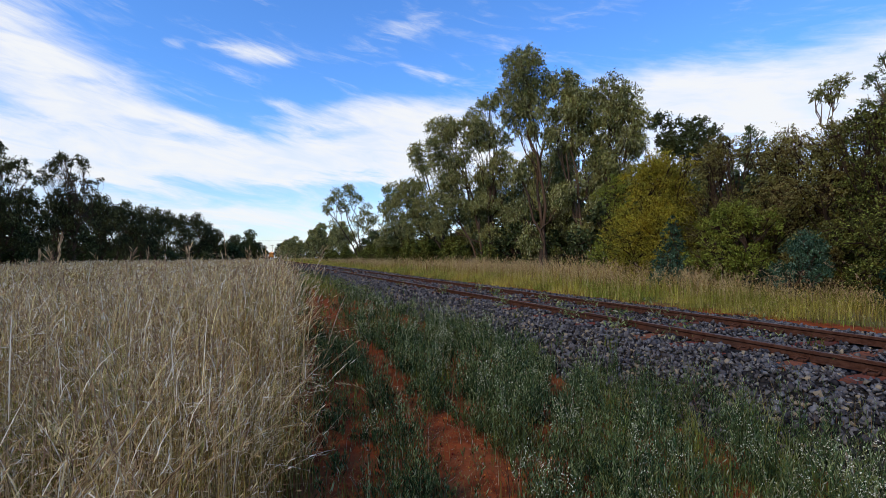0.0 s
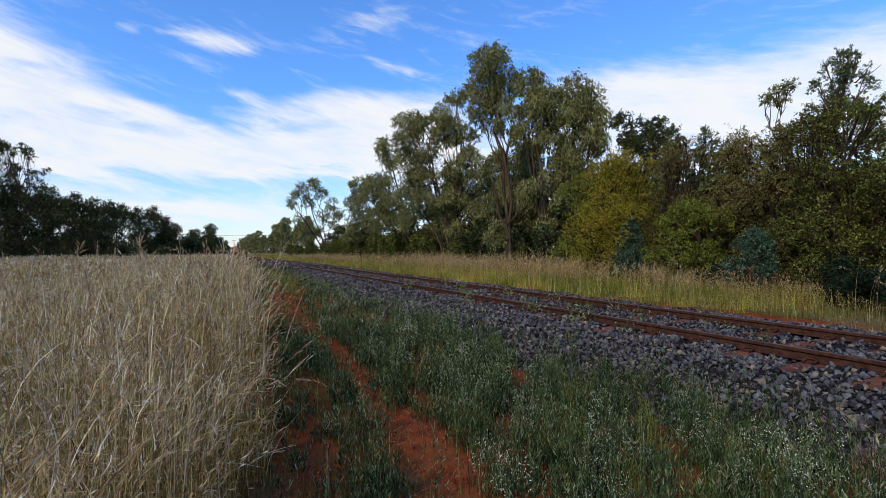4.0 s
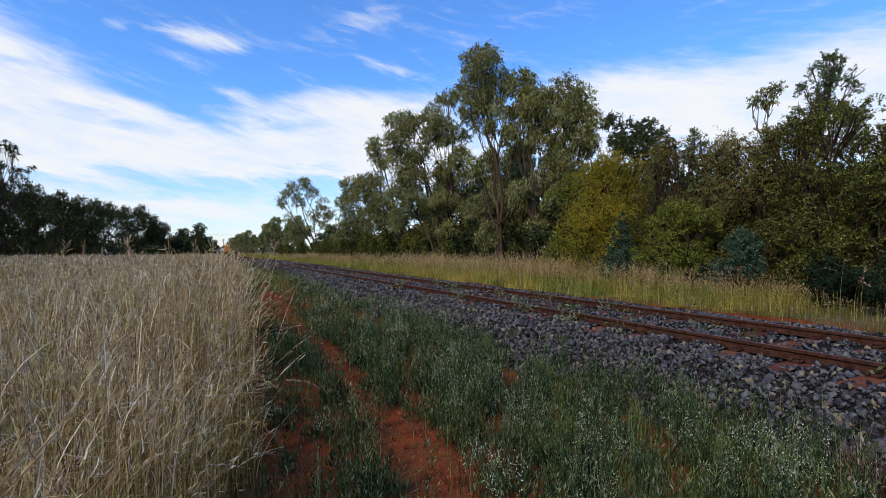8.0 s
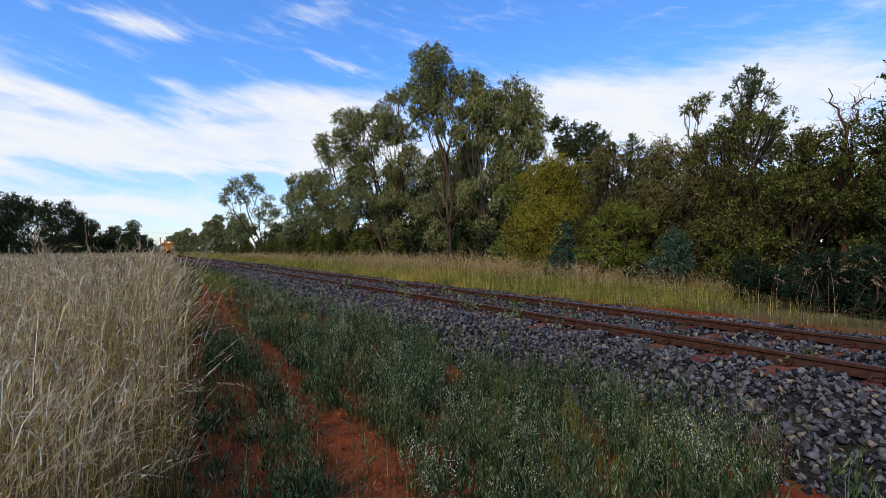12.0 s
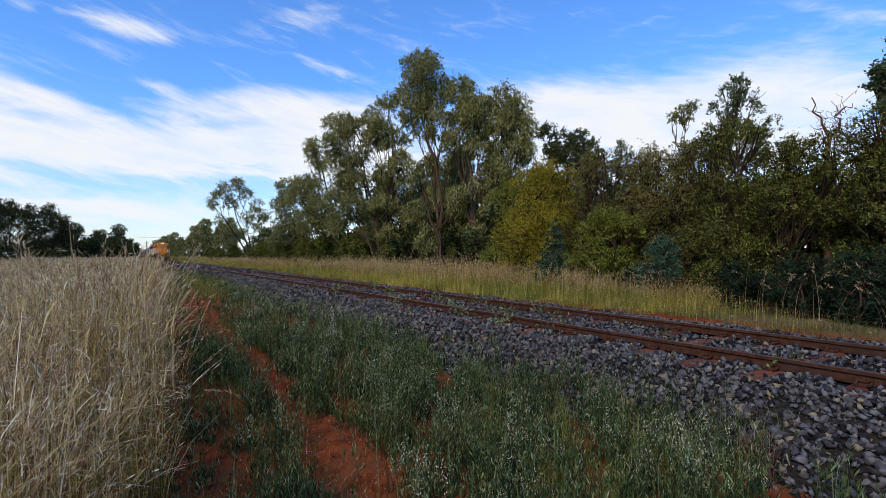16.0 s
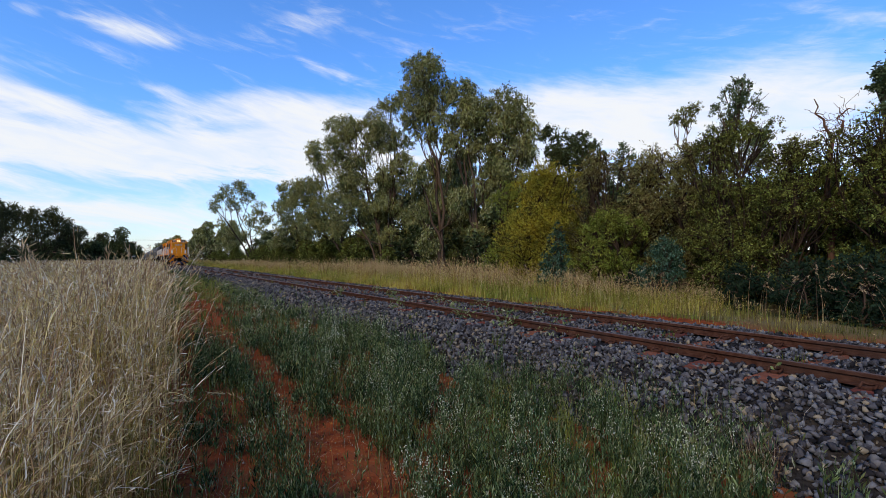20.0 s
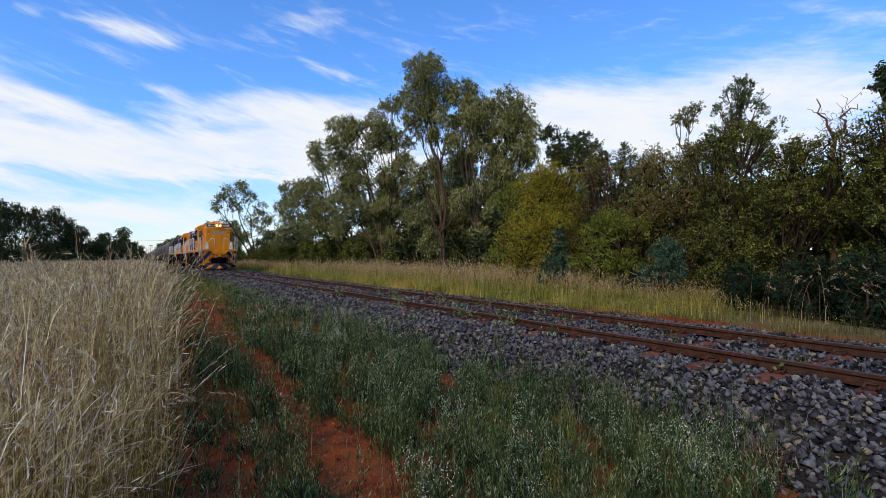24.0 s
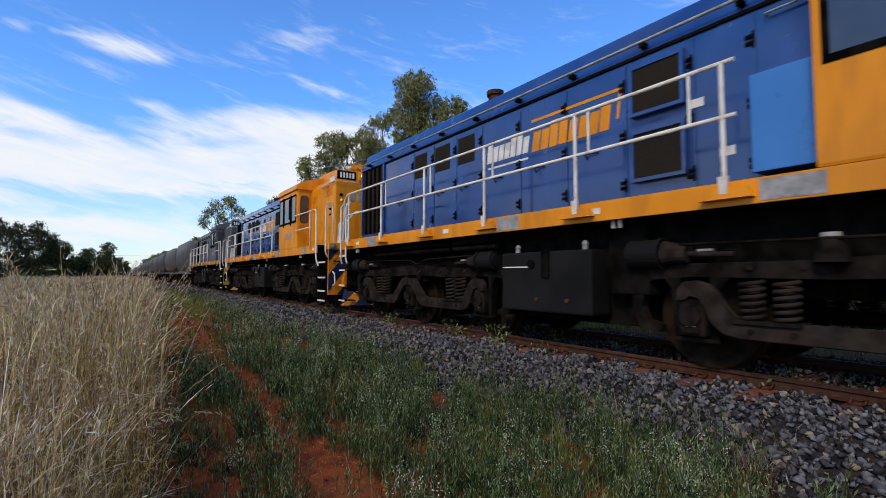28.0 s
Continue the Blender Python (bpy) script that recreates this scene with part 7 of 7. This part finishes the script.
def long_hood(t, pal, lettered):
    y0, y1 = 3.97, 13.24
    h = one("long_hood", t, pal["hood"], lambda bm: hood_body(bm, y0, y1, HW, DECK, 3.46, 0.80, 4.02), "dark blue engine hood with access doors")
    for s in (-1, 1):
        for a, b in zip(HOOD_DOORS[1:], HOOD_DOORS):
            d = one("hood_door", h, pal["hood"], lambda bm: box(bm, s * (HW - 0.01), s * (HW + 0.014), a + 0.012, b - 0.012, DECK + 0.06, 3.40, 0.006))
            for z in (1.98, 2.55, 3.15):
                one("hinge", d, BLACK, lambda bm: (box(bm, s * (HW + 0.012), s * (HW + 0.034), a + 0.02, a + 0.10, z - 0.05, z - 0.015), box(bm, s * (HW + 0.012), s * (HW + 0.034), a + 0.02, a + 0.10, z + 0.015, z + 0.05), rod(bm, (s * (HW + 0.028), a + 0.03, z - 0.08), (s * (HW + 0.028), a + 0.03, z + 0.08), 0.012, 6)))
            if b - a > 0.6:
                one("handle", d, BLACK, lambda bm: sweep(bm, bent([(s * HW, a + 0.42, 2.44), (s * (HW + 0.06), a + 0.42, 2.45), (s * (HW + 0.06), a + 0.58, 2.45), (s * HW, a + 0.58, 2.38)], 0.03), 0.010, 6))
        # dark openings high on three doors, two boxed vents near the cab, the radiator at the rear
        for a, b in ((8.75, 9.21), (9.47, 9.94), (10.24, 10.68)):
            one("vent_window", h, MESHVENT, lambda bm: box(bm, s * (HW + 0.008), s * (HW + 0.022), a, b, 2.86, 3.32), "dark mesh opening")
        for z0 in (2.02, 2.77):
            v = one("vent_box", h, pal["hood"], lambda bm: (box(bm, s * HW, s * (HW + 0.10), 5.16, 5.20, z0 - 0.04, z0 + 0.54), box(bm, s * HW, s * (HW + 0.10), 5.75, 5.79, z0 - 0.04, z0 + 0.54), box(bm, s * HW, s * (HW + 0.10), 5.20, 5.75, z0 - 0.04, z0), box(bm, s * HW, s * (HW + 0.10), 5.20, 5.75, z0 + 0.50, z0 + 0.54)))
            one("mesh", v, MESHVENT, lambda bm: box(bm, s * (HW + 0.02), s * (HW + 0.085), 5.20, 5.75, z0, z0 + 0.50), "dark wire mesh")
        g = one("radiator", h, MESHVENT, lambda bm: box(bm, s * (HW - 0.01), s * (HW + 0.01), 12.02, 13.14, 1.92, 3.42), "dark radiator opening with upright shutters")
        for k in range(6):
            yy = 12.02 + k * 1.12 / 5
            one("shutter", g, pal["hood"] if k in (0, 5) else BLACK, lambda bm: box(bm, s * (HW + 0.008), s * (HW + 0.05), yy - 0.022, yy + 0.022, 1.90, 3.44, 0.005))
        one("side_locker", t, pal["locker"], lambda bm: box(bm, s * HW, s * 1.20, 3.98, 4.48, 1.84, 2.72, 0.01), "light blue side locker")
        one("gutter", h, BLACK, lambda bm: box(bm, s * (HW - 0.01), s * (HW + 0.025), 4.0, 13.2, 3.43, 3.465))
        rl = one("roof_rail", h, SILVER, lambda bm: sweep(bm, [(s * (HW + 0.06), 4.3, 3.58), (s * (HW + 0.06), 13.1, 3.58)], 0.018, 8), "long silver grab rail")
        for k in range(9):
            one("bracket", rl, BLACK, lambda bm: box(bm, s * (HW - 0.12), s * (HW + 0.06), 4.6 + k * 1.02, 4.66 + k * 1.02, 3.52, 3.575))
        one("grab_iron", h, SILVER, lambda bm: sweep(bm, bent([(s * HW, 4.05, 3.33), (s * (HW + 0.06), 4.05, 3.33), (s * (HW + 0.06), 4.42, 3.33), (s * HW, 4.42, 3.33)], 0.03), 0.011, 6))
        if lettered:
            x0, x1 = s * (HW + 0.0145), s * (HW + 0.0185)
            for k in range(7):
                c = 8.42 - k * 0.135
                hi = 3.02 if k in (0, 4, 5) else 2.96
                one("white_mark", h, WHITE, lambda bm: prism(bm, [(c, 2.72), (c - 0.112, 2.72), (c - 0.150, hi), (c - 0.038, hi)], "x", x0, x1))
            for k in range(8):
                c = 7.42 - k * 0.165
                hi = 3.06 if k in (2, 3, 7) else 2.98
                one("yellow_mark", h, pal["sill"], lambda bm: prism(bm, [(c, 2.70), (c - 0.140, 2.70), (c - 0.185, hi), (c - 0.045, hi)], "x", x0, x1))
            one("yellow_mark", h, pal["sill"], lambda bm: prism(bm, [(7.42, 3.13), (5.95, 3.13), (5.94, 3.17), (7.41, 3.17)], "x", x0, x1))
            one("yellow_mark", h, pal["sill"], lambda bm: prism(bm, [(6.02, 2.80), (5.98, 2.80), (5.94, 3.13), (5.98, 3.13)], "x", x0, x1))
            one("white_mark", h, WHITE, lambda bm: prism(bm, [(8.40, 2.62), (7.50, 2.62), (7.50, 2.65), (8.40, 2.65)], "x", x0, x1))
        for yy, zz in ((5.0, 2.66), (4.72, 2.10)):
            one("notice", h, WHITE, lambda bm: box(bm, s * (HW + 0.013), s * (HW + 0.019), yy, yy + 0.14, zz, zz + 0.09))
    one("exhaust_stack", h, RUST, lambda bm: (rod(bm, (0, 9.3, 3.9), (0, 9.3, 4.36), 0.15, 18, 0.13), rod(bm, (0, 9.3, 4.34), (0, 9.3, 4.42), 0.165, 18)), "rusty exhaust stack")
    one("fan_hatch", h, pal["hood"], lambda bm: (box(bm, -0.6, 0.6, 12.1, 13.0, 3.86, 4.0, 0.03), rod(bm, (0, 12.55, 3.98), (0, 12.55, 4.08), 0.45, 24)))
    for y in (4.9, 6.6, 8.0, 10.9):
        one("roof_hatch", h, pal["hood"], lambda bm: (box(bm, -0.45, 0.45, y, y + 0.9, 3.90, 3.975, 0.01), sweep(bm, bent([(-0.45, y + 0.1, 3.95), (-0.45, y + 0.12, 4.02), (-0.45, y + 0.5, 4.02), (-0.45, y + 0.5, 3.95)], 0.03), 0.012, 6)))
    return h


def build_loco(pal, label, lettered=True):
    t = thing("locomotive", pose(TRACK_X, 0, RAIL), label, "locomotive", "locomotives of the train")
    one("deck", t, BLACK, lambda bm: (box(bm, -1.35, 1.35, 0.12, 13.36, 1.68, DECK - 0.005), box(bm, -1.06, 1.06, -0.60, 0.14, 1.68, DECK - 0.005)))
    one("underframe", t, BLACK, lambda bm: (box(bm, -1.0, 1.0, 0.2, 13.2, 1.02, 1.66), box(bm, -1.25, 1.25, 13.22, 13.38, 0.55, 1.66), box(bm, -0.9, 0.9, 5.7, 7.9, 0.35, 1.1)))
    for s in (-1, 1):
        sl = one("sill", t, pal["sill"], lambda bm: box(bm, s * 1.345, s * 1.375, 0.16, 13.40, SILL, DECK, 0.006), "orange frame sill with worn grey patches")
        for a, b in ((3.9, 4.36), (1.05, 1.45), (7.25, 7.70), (11.55, 11.95)):
            one("worn_patch", sl, SILVER, lambda bm: box(bm, s * 1.374, s * 1.379, a, b, SILL + 0.02, DECK - 0.02))
        for a in (5.95, 8.9, 9.5, 6.0, 0.35, 12.4):
            one("notice", sl, WHITE, lambda bm: box(bm, s * 1.374, s * 1.380, a, a + 0.16, SILL + 0.08, SILL + 0.15))
        for u in POSTS:
            one("post_bracket", sl, pal["sill"], lambda bm: prism(bm, [(u - 0.22, 1.60), (u + 0.22, 1.60), (u + 0.17, 1.70), (u - 0.17, 1.70)], "x", s * 1.37, s * 1.46))
            one("handrail_post", t, WHITE, lambda bm: (rod(bm, (s * 1.43, u, 1.70), (s * 1.43, u, 2.83), 0.022, 8), prism(bm, [(u - 0.045, 1.80), (u + 0.045, 1.80), (u + 0.03, 1.64), (u - 0.03, 1.64)], "x", s * 1.44, s * 1.465)))
        for u in (4.9, 6.05, 7.72, 9.36, 11.02):
            one("handrail_post", t, WHITE, lambda bm: rod(bm, (s * 1.43, u, 2.33), (s * 1.43, u, 2.82), 0.016, 8))
        for z in (2.82, 2.33):
            one("handrail", t, WHITE, lambda bm: sweep(bm, bent([(s * 1.43, 4.50, z), (s * 1.43, 12.95, z), (s * 1.36, 13.30, z - 0.1), (s * 1.36, 13.30, DECK if z > 2.5 else z - 0.2)], 0.08), 0.021, 8))
        for u in (12.95, 13.25):
            one("grab_rail", t, WHITE, lambda bm: sweep(bm, bent([(s * 1.40, u + 0.05, 1.20), (s * 1.44, u + 0.05, 1.30), (s * 1.44, u + 0.05, 2.60), (s * 1.30, u + 0.05, 2.66)], 0.08), 0.02, 8))
        for z in (0.34, 0.70, 1.06, 1.40):
            st = one("step", t, BLACK, lambda bm: box(bm, s * 1.12, s * 1.40, 13.12, 13.46, z - 0.02, z))
            one("edge_strip", st, WHITE, lambda bm: box(bm, s * 1.401, s * 1.42, 13.13, 13.45, z - 0.03, z + 0.006), "white painted step edge")
        for k, z in enumerate((1.36, 1.46)):
            one("air_pipe", t, BLACK, lambda bm: (rod(bm, (s * 1.20, 7.9, z), (s * 1.20, 11.9, z), 0.038, 10), box(bm, s * 1.1, s * 1.24, 9.0, 9.06, 1.3, 1.54)))
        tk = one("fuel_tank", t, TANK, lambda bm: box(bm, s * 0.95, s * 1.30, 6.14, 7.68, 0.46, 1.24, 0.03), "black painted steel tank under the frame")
        one("line", tk, WHITE, lambda bm: box(bm, s * 1.300, s * 1.304, 7.16, 7.66, 1.035, 1.050), "thin white level line")
        for yy in (6.5, 7.0):
            one("drain_plug", tk, RUST, lambda bm: rod(bm, (s * 1.29, yy, 0.62), (s * 1.325, yy, 0.62), 0.03, 8))
        one("gauge", tk, BLACK, lambda bm: (box(bm, s * 1.30, s * 1.335, 6.78, 6.90, 0.90, 1.26, 0.01), rod(bm, (s * 1.30, 7.1, 1.08), (s * 1.325, 7.1, 1.08), 0.06, 12)))
        for yy in (6.3, 7.45):
            one("filler_cap", tk, SILVER, lambda bm: (rod(bm, (s * 1.20, yy, 1.23), (s * 1.20, yy, 1.31), 0.034, 10), rod(bm, (s * 1.20, yy, 1.31), (s * 1.20, yy, 1.35), 0.044, 10, 0.020)), "dull metal cap")
        for yy in (1.75, 5.75, 12.6):
            one("drain_pot", t, SILVER, lambda bm: (rod(bm, (s * 1.30, yy, 1.45), (s * 1.30, yy, 1.54), 0.026, 8), rod(bm, (s * 1.30, yy + 0.08, 1.45), (s * 1.30, yy + 0.08, 1.54), 0.026, 8)))
    one("equipment_box", t, BLACK, lambda bm: (box(bm, -1.1, 1.1, 5.55, 6.05, 0.72, 1.5, 0.02)))
    front_end(t, pal)
    nose(t, pal)
    cab(t, pal)
    long_hood(t, pal, lettered)
    for axles in BOGIE_AXLES:
        bogie(t, axles)
    one("rear_coupler", t, BLACK, lambda bm: (box(bm, -0.11, 0.11, 13.3, 13.9, 0.80, 1.02, 0.02), box(bm, -0.17, 0.19, 13.80, 14.1, 0.70, 1.10, 0.05)))
    return t


def build_hopper():
    """Grain hopper: bowed sides, sloping ends, ribs, ladders, underframe and two bogies."""
    t = thing("hopper_wagon", pose(TRACK_X, 0, RAIL), "dusty grey bogie grain hopper with bowed sides", "hopper wagon", "hopper wagons of the train")
    L = 12.6

    def shell(bm):
        ring = []
        for y, low, slim in ((0.60, 1.90, 0.58), (0.80, 1.65, 0.76), (1.25, 1.42, 0.91), (2.2, 1.25, 1.0), (L - 2.2, 1.25, 1.0), (L - 1.25, 1.42, 0.91), (L - 0.80, 1.65, 0.76), (L - 0.60, 1.90, 0.58)):
            out = []
            for k in range(9):
                z = low + (3.72 - low) * k / 8
                t01 = (z - 1.25) / 2.47
                out.append(((1.12 + 0.32 * math.sin((0.04 + 0.84 * t01) * math.pi) ** 0.9) * slim, z))
            ring.append([bm.verts.new((x, y, z)) for x, z in out] + [bm.verts.new((-x, y, z)) for x, z in out[::-1]])
        for a, b in zip(ring, ring[1:]):
            for k in range(len(a)):
                f = bm.faces.new((a[k], a[(k + 1) % len(a)], b[(k + 1) % len(b)], b[k]))
                f.smooth = k not in (8, 17)
        bm.faces.new(ring[0])
        bm.faces.new(ring[-1][::-1])
    one("body", t, HOPPERGREY, shell, "dusty grey bowed hopper body")
    one("roof_hatch", t, HOPPERGREY, lambda bm: box(bm, -0.62, 0.62, 1.3, L - 1.3, 3.70, 3.82, 0.03))
    for s in (-1, 1):
        one("top_rim", t, HOPPERGREY, lambda bm: box(bm, s * 1.10, s * 1.23, 2.1, L - 2.1, 3.66, 3.75, 0.015))
        one("side_sill", t, HOPPERGREY, lambda bm: box(bm, s * 1.20, s * 1.32, 0.2, L - 0.2, 1.02, 1.24, 0.01))
        for y in (0.45, L - 0.45):
            one("end_post", t, HOPPERGREY, lambda bm: box(bm, s * 0.86, s * 0.94, y - 0.05, y + 0.05, 1.1, 3.4))
        for k in range(5):
            one("ladder_rung", t, SILVER, lambda bm: rod(bm, (s * 1.28, 0.35, 1.35 + k * 0.42), (s * 1.28, 0.70, 1.35 + k * 0.42), 0.014, 6))
    one("underframe", t, BLACK, lambda bm: (box(bm, -0.35, 0.35, 0.0, L, 0.85, 1.15), box(bm, -1.25, 1.25, 0.1, 0.3, 0.9, 1.2), box(bm, -1.25, 1.25, L - 0.3, L - 0.1, 0.9, 1.2)))
    for k in range(3):
        one("discharge_chute", t, BLACK, lambda bm: prism(bm, [(-0.95, 1.25), (0.95, 1.25), (0.35, 0.45), (-0.35, 0.45)], "y", 3.6 + k * 2.0, 5.2 + k * 2.0))
    for c in (1.9, L - 1.9):
        bg = one("bogie", t, BLACK, lambda bm: box(bm, -0.9, 0.9, c - 0.2, c + 0.2, 0.55, 0.85))
        for s in (-1, 1):
            one("side_frame", bg, FRAME, lambda bm: prism(bm, [(c - 1.05, 0.42), (c - 1.05, 0.60), (c - 0.5, 0.78), (c + 0.5, 0.78), (c + 1.05, 0.60), (c + 1.05, 0.42), (c + 0.6, 0.46), (c + 0.35, 0.26), (c - 0.35, 0.26), (c - 0.6, 0.46)], "x", s * 0.95, s * 1.08))
        for y in (c - 0.85, c + 0.85):
            wheelset(bg, y).scale = (1, 0.9, 0.9)
    one("coupler", t, BLACK, lambda bm: (box(bm, -0.1, 0.1, -0.45, 0.1, 0.80, 1.0), box(bm, -0.1, 0.1, L - 0.1, L + 0.45, 0.80, 1.0)))
    return t


WHEELS = []
ORANGE_BLUE = {"body": YELLOW, "front": GRIMY, "cab": YELLOW, "roof": YELLOW, "hood": BLUE, "sill": YELLOW, "stripe": NAVY, "locker": LIGHTBLUE}
DARK = {"body": OCHRE, "front": OCHRE, "cab": GREYBODY, "roof": GREYBODY, "hood": GREYBODY, "sill": OCHRE, "stripe": BLACK, "locker": GREYBODY}
LEAD = build_loco(ORANGE_BLUE, "orange and blue diesel locomotive leading the grain train")
SECOND = copy_thing(LEAD, pose(TRACK_X, 0, RAIL))
SECOND["label"] = "orange and blue diesel locomotive coupled behind the leader"
LEAD_WHEELS = [w for w, _ in WHEELS]
SECOND_WHEELS = [o for o in SECOND.children_recursive if o.name.startswith("wheelset")]
THIRD = build_loco(DARK, "dark weathered diesel locomotive third in the train", False)
HOPPER = build_hopper()
TRAIN = [(LEAD, 0.0), (SECOND, 15.0), (THIRD, 30.0)]
for k in range(17):
    TRAIN.append((HOPPER if k == 0 else copy_thing(HOPPER, pose(TRACK_X, 0, RAIL)), 44.4 + k * 13.5))

# ---------------------------------------------------------------- ballast stones


def stone_mesh(seed):
    """An angular broken stone about 5 cm across."""
    r = np.random.default_rng(seed)
    bm = bmesh.new()
    for _ in range(8):
        p = r.normal(size=3)
        p /= np.linalg.norm(p)
        bm.verts.new(Vector(p * (0.031, 0.024, 0.019) * r.uniform(0.8, 1.2, 3)))
    bmesh.ops.convex_hull(bm, input=bm.verts[:])
    bmesh.ops.delete(bm, geom=[v for v in bm.verts if not v.link_faces], context="VERTS")
    bmesh.ops.triangulate(bm, faces=bm.faces[:])
    bmesh.ops.recalc_face_normals(bm, faces=bm.faces[:])
    me = bpy.data.meshes.new("stone")
    bm.to_mesh(me)
    bm.free()
    me.materials.append(STONE)
    return me


def clear_of_rails(x):
    return (abs(abs(x - TRACK_X) - 0.7525) > 0.07)


def ballast():
    kinds = [stone_mesh(40 + k) for k in range(9)]
    shapes = []
    for me in kinds:
        v = np.empty(len(me.vertices) * 3, np.float32)
        me.vertices.foreach_get("co", v)
        f = np.empty(len(me.polygons) * 3, np.int32)
        me.loops.foreach_get("vertex_index", f)
        shapes.append((v.reshape(-1, 3), f.reshape(-1, 3)))
    chunks, parts = [], 0
    for x0, x1, y0, y1, n, size in ((3.3, 9.1, -6.0, 0.2, 7000, 1.15), (3.35, 5.0, 0.2, 5.0, 8200, 1.06), (3.35, 5.0, 5.0, 12.0, 9500, 1.12), (3.4, 5.0, 12.0, 30.0, 9500, 1.45),
                                    (5.0, 9.25, 0.2, 9.0, 14500, 1.05), (5.0, 9.2, 9.0, 30.0, 11000, 1.4), (3.4, 9.1, 30.0, 75.0, 5500, 2.6)):
        x, y = rng.uniform(x0, x1, n), rng.uniform(y0, y1, n)
        keep = clear_of_rails(x) & (rng.random(n) < np.interp(x, [3.3, 3.75, 8.7, 9.1], [0.3, 1.0, 1.0, 0.6]))
        # the ends and tops of the sleepers stay bare near the rails
        sl = abs((y - 0.10 + 0.3) % 0.60 - 0.3)
        keep &= ~((sl < 0.13) & (abs(x - TRACK_X) < 1.12) & (abs(abs(x - TRACK_X) - 0.7525) < 0.36))
        x, y = x[keep], y[keep]
        n = len(x)
        z = bed_z(x, y) + rng.uniform(-0.020, 0.034, n) * size
        q = rng.normal(size=(n, 4))
        q /= np.linalg.norm(q, axis=1, keepdims=True)
        sc = size * np.clip(rng.gamma(7, 1 / 7, n), 0.5, 1.55)
        a, b, c, d = q.T
        R = np.stack([1 - 2 * (c * c + d * d), 2 * (b * c - a * d), 2 * (b * d + a * c), 2 * (b * c + a * d), 1 - 2 * (b * b + d * d), 2 * (c * d - a * b),
                      2 * (b * d - a * c), 2 * (c * d + a * b), 1 - 2 * (b * b + c * c)], -1).reshape(n, 3, 3)
        which = rng.integers(0, len(shapes), n)
        for k, (v, f) in enumerate(shapes):
            ids = np.where(which == k)[0]
            if parts < 300 and x0 == 3.35 and y0 < 1:
                single = [i for i in ids if 3.6 < x[i] < 4.6 and 1.2 < y[i] < 2.6][:34]
                for i in single:
                    ob = new("stone", kinds[k])
                    ob.parent = BED
                    ob.matrix_basis = Matrix.LocRotScale((x[i], y[i], z[i]), Matrix(R[i].tolist()).to_quaternion(), (sc[i],) * 3)
                    parts += 1
                ids = np.array(sorted(set(ids) - set(single)))
            if len(ids) == 0:
                continue
            pv = np.einsum("nij,vj->nvi", R[ids], v) * sc[ids][:, None, None] + np.stack([x, y, z], -1)[ids][:, None]
            pf = f[None] + (np.arange(len(ids)) * len(v))[:, None, None]
            chunks.append((pv.reshape(-1, 3), pf.reshape(-1, 3)))
    v, f = gather(chunks)
    rest = part("loose_stones", np_mesh("loose_stones", v, f, STONE_J), STONE_J, BED)
    tagged(rest, "angular blue-grey ballast stones", kind="stuff")


ballast()


def clods():
    """Crumbs of red earth and pebbles on the bare path."""
    me = stone_mesh(77)
    v0 = np.empty(len(me.vertices) * 3, np.float32)
    me.vertices.foreach_get("co", v0)
    f0 = np.empty(len(me.polygons) * 3, np.int32)
    me.loops.foreach_get("vertex_index", f0)
    v0, f0 = v0.reshape(-1, 3), f0.reshape(-1, 3)
    n = 8500
    y = 1.4 + rng.gamma(1.6, 2.2, n)
    x = rng.uniform(0.3, 3.3, n)
    sc = rng.gamma(2.0, 0.10, n) + 0.06
    a = rng.uniform(0, 6.283, n)
    co, si = np.cos(a), np.sin(a)
    rx = v0[None, :, 0] * co[:, None] - v0[None, :, 1] * si[:, None]
    ry = v0[None, :, 0] * si[:, None] + v0[None, :, 1] * co[:, None]
    v = np.stack([rx, ry, np.broadcast_to(v0[None, :, 2], rx.shape)], -1) * sc[:, None, None]
    v += np.stack([x, y, ground_z(x, y) + 0.004], -1)[:, None]
    f = f0[None] + (np.arange(n) * len(v0))[:, None, None]
    crumbs = part("earth_clods", np_mesh("earth_clods", v.reshape(-1, 3), f.reshape(-1, 3), CLOD), CLOD, GROUND)
    tagged(crumbs, "loose red clods and pebbles", kind="stuff")


CLOD = surface("red_clods", (0.34, 0.098, 0.036), (0.17, 0.046, 0.022), 20.0, 0.9, vary=0.6, island=True, odd=(0.30, 0.24, 0.18, 0.93))
clods()

# ---------------------------------------------------------------- motion
HEAD = [(0.0, 288.0), (3.0, 257.0), (5.5, 231.5), (8.0, 206.5), (11.0, 175.5), (14.5, 139.0), (17.0, 114.0), (20.0, 84.8), (23.5, 48.9), (24.5, 38.2), (25.5, 27.2), (26.5, 15.4), (27.5, 3.36), (28.0, -2.64)]


def head_at(t):
    """Where the front of the train stands along the track at t seconds."""
    for (t0, s0), (t1, s1) in zip(HEAD, HEAD[1:]):
        if t <= t1:
            return s0 + (s1 - s0) * (t - t0) / (t1 - t0)
    return HEAD[-1][1]


def motions():
    for ob, back in TRAIN:
        walk(ob, [(t, pose(TRACK_X, s + back, RAIL)) for t, s in HEAD])
    # the wheels of the two leading engines roll once the train is near
    times = [0.0] + [24.0 + k / 30 for k in range(121)]
    start = head_at(24.0)
    for w in LEAD_WHEELS + SECOND_WHEELS:
        at = w.location.copy()
        walk(w, [(t, Matrix.Translation(at) @ Matrix.Rotation((start - head_at(max(t, 24.0))) / 0.50, 4, "X")) for t in times])


motions()
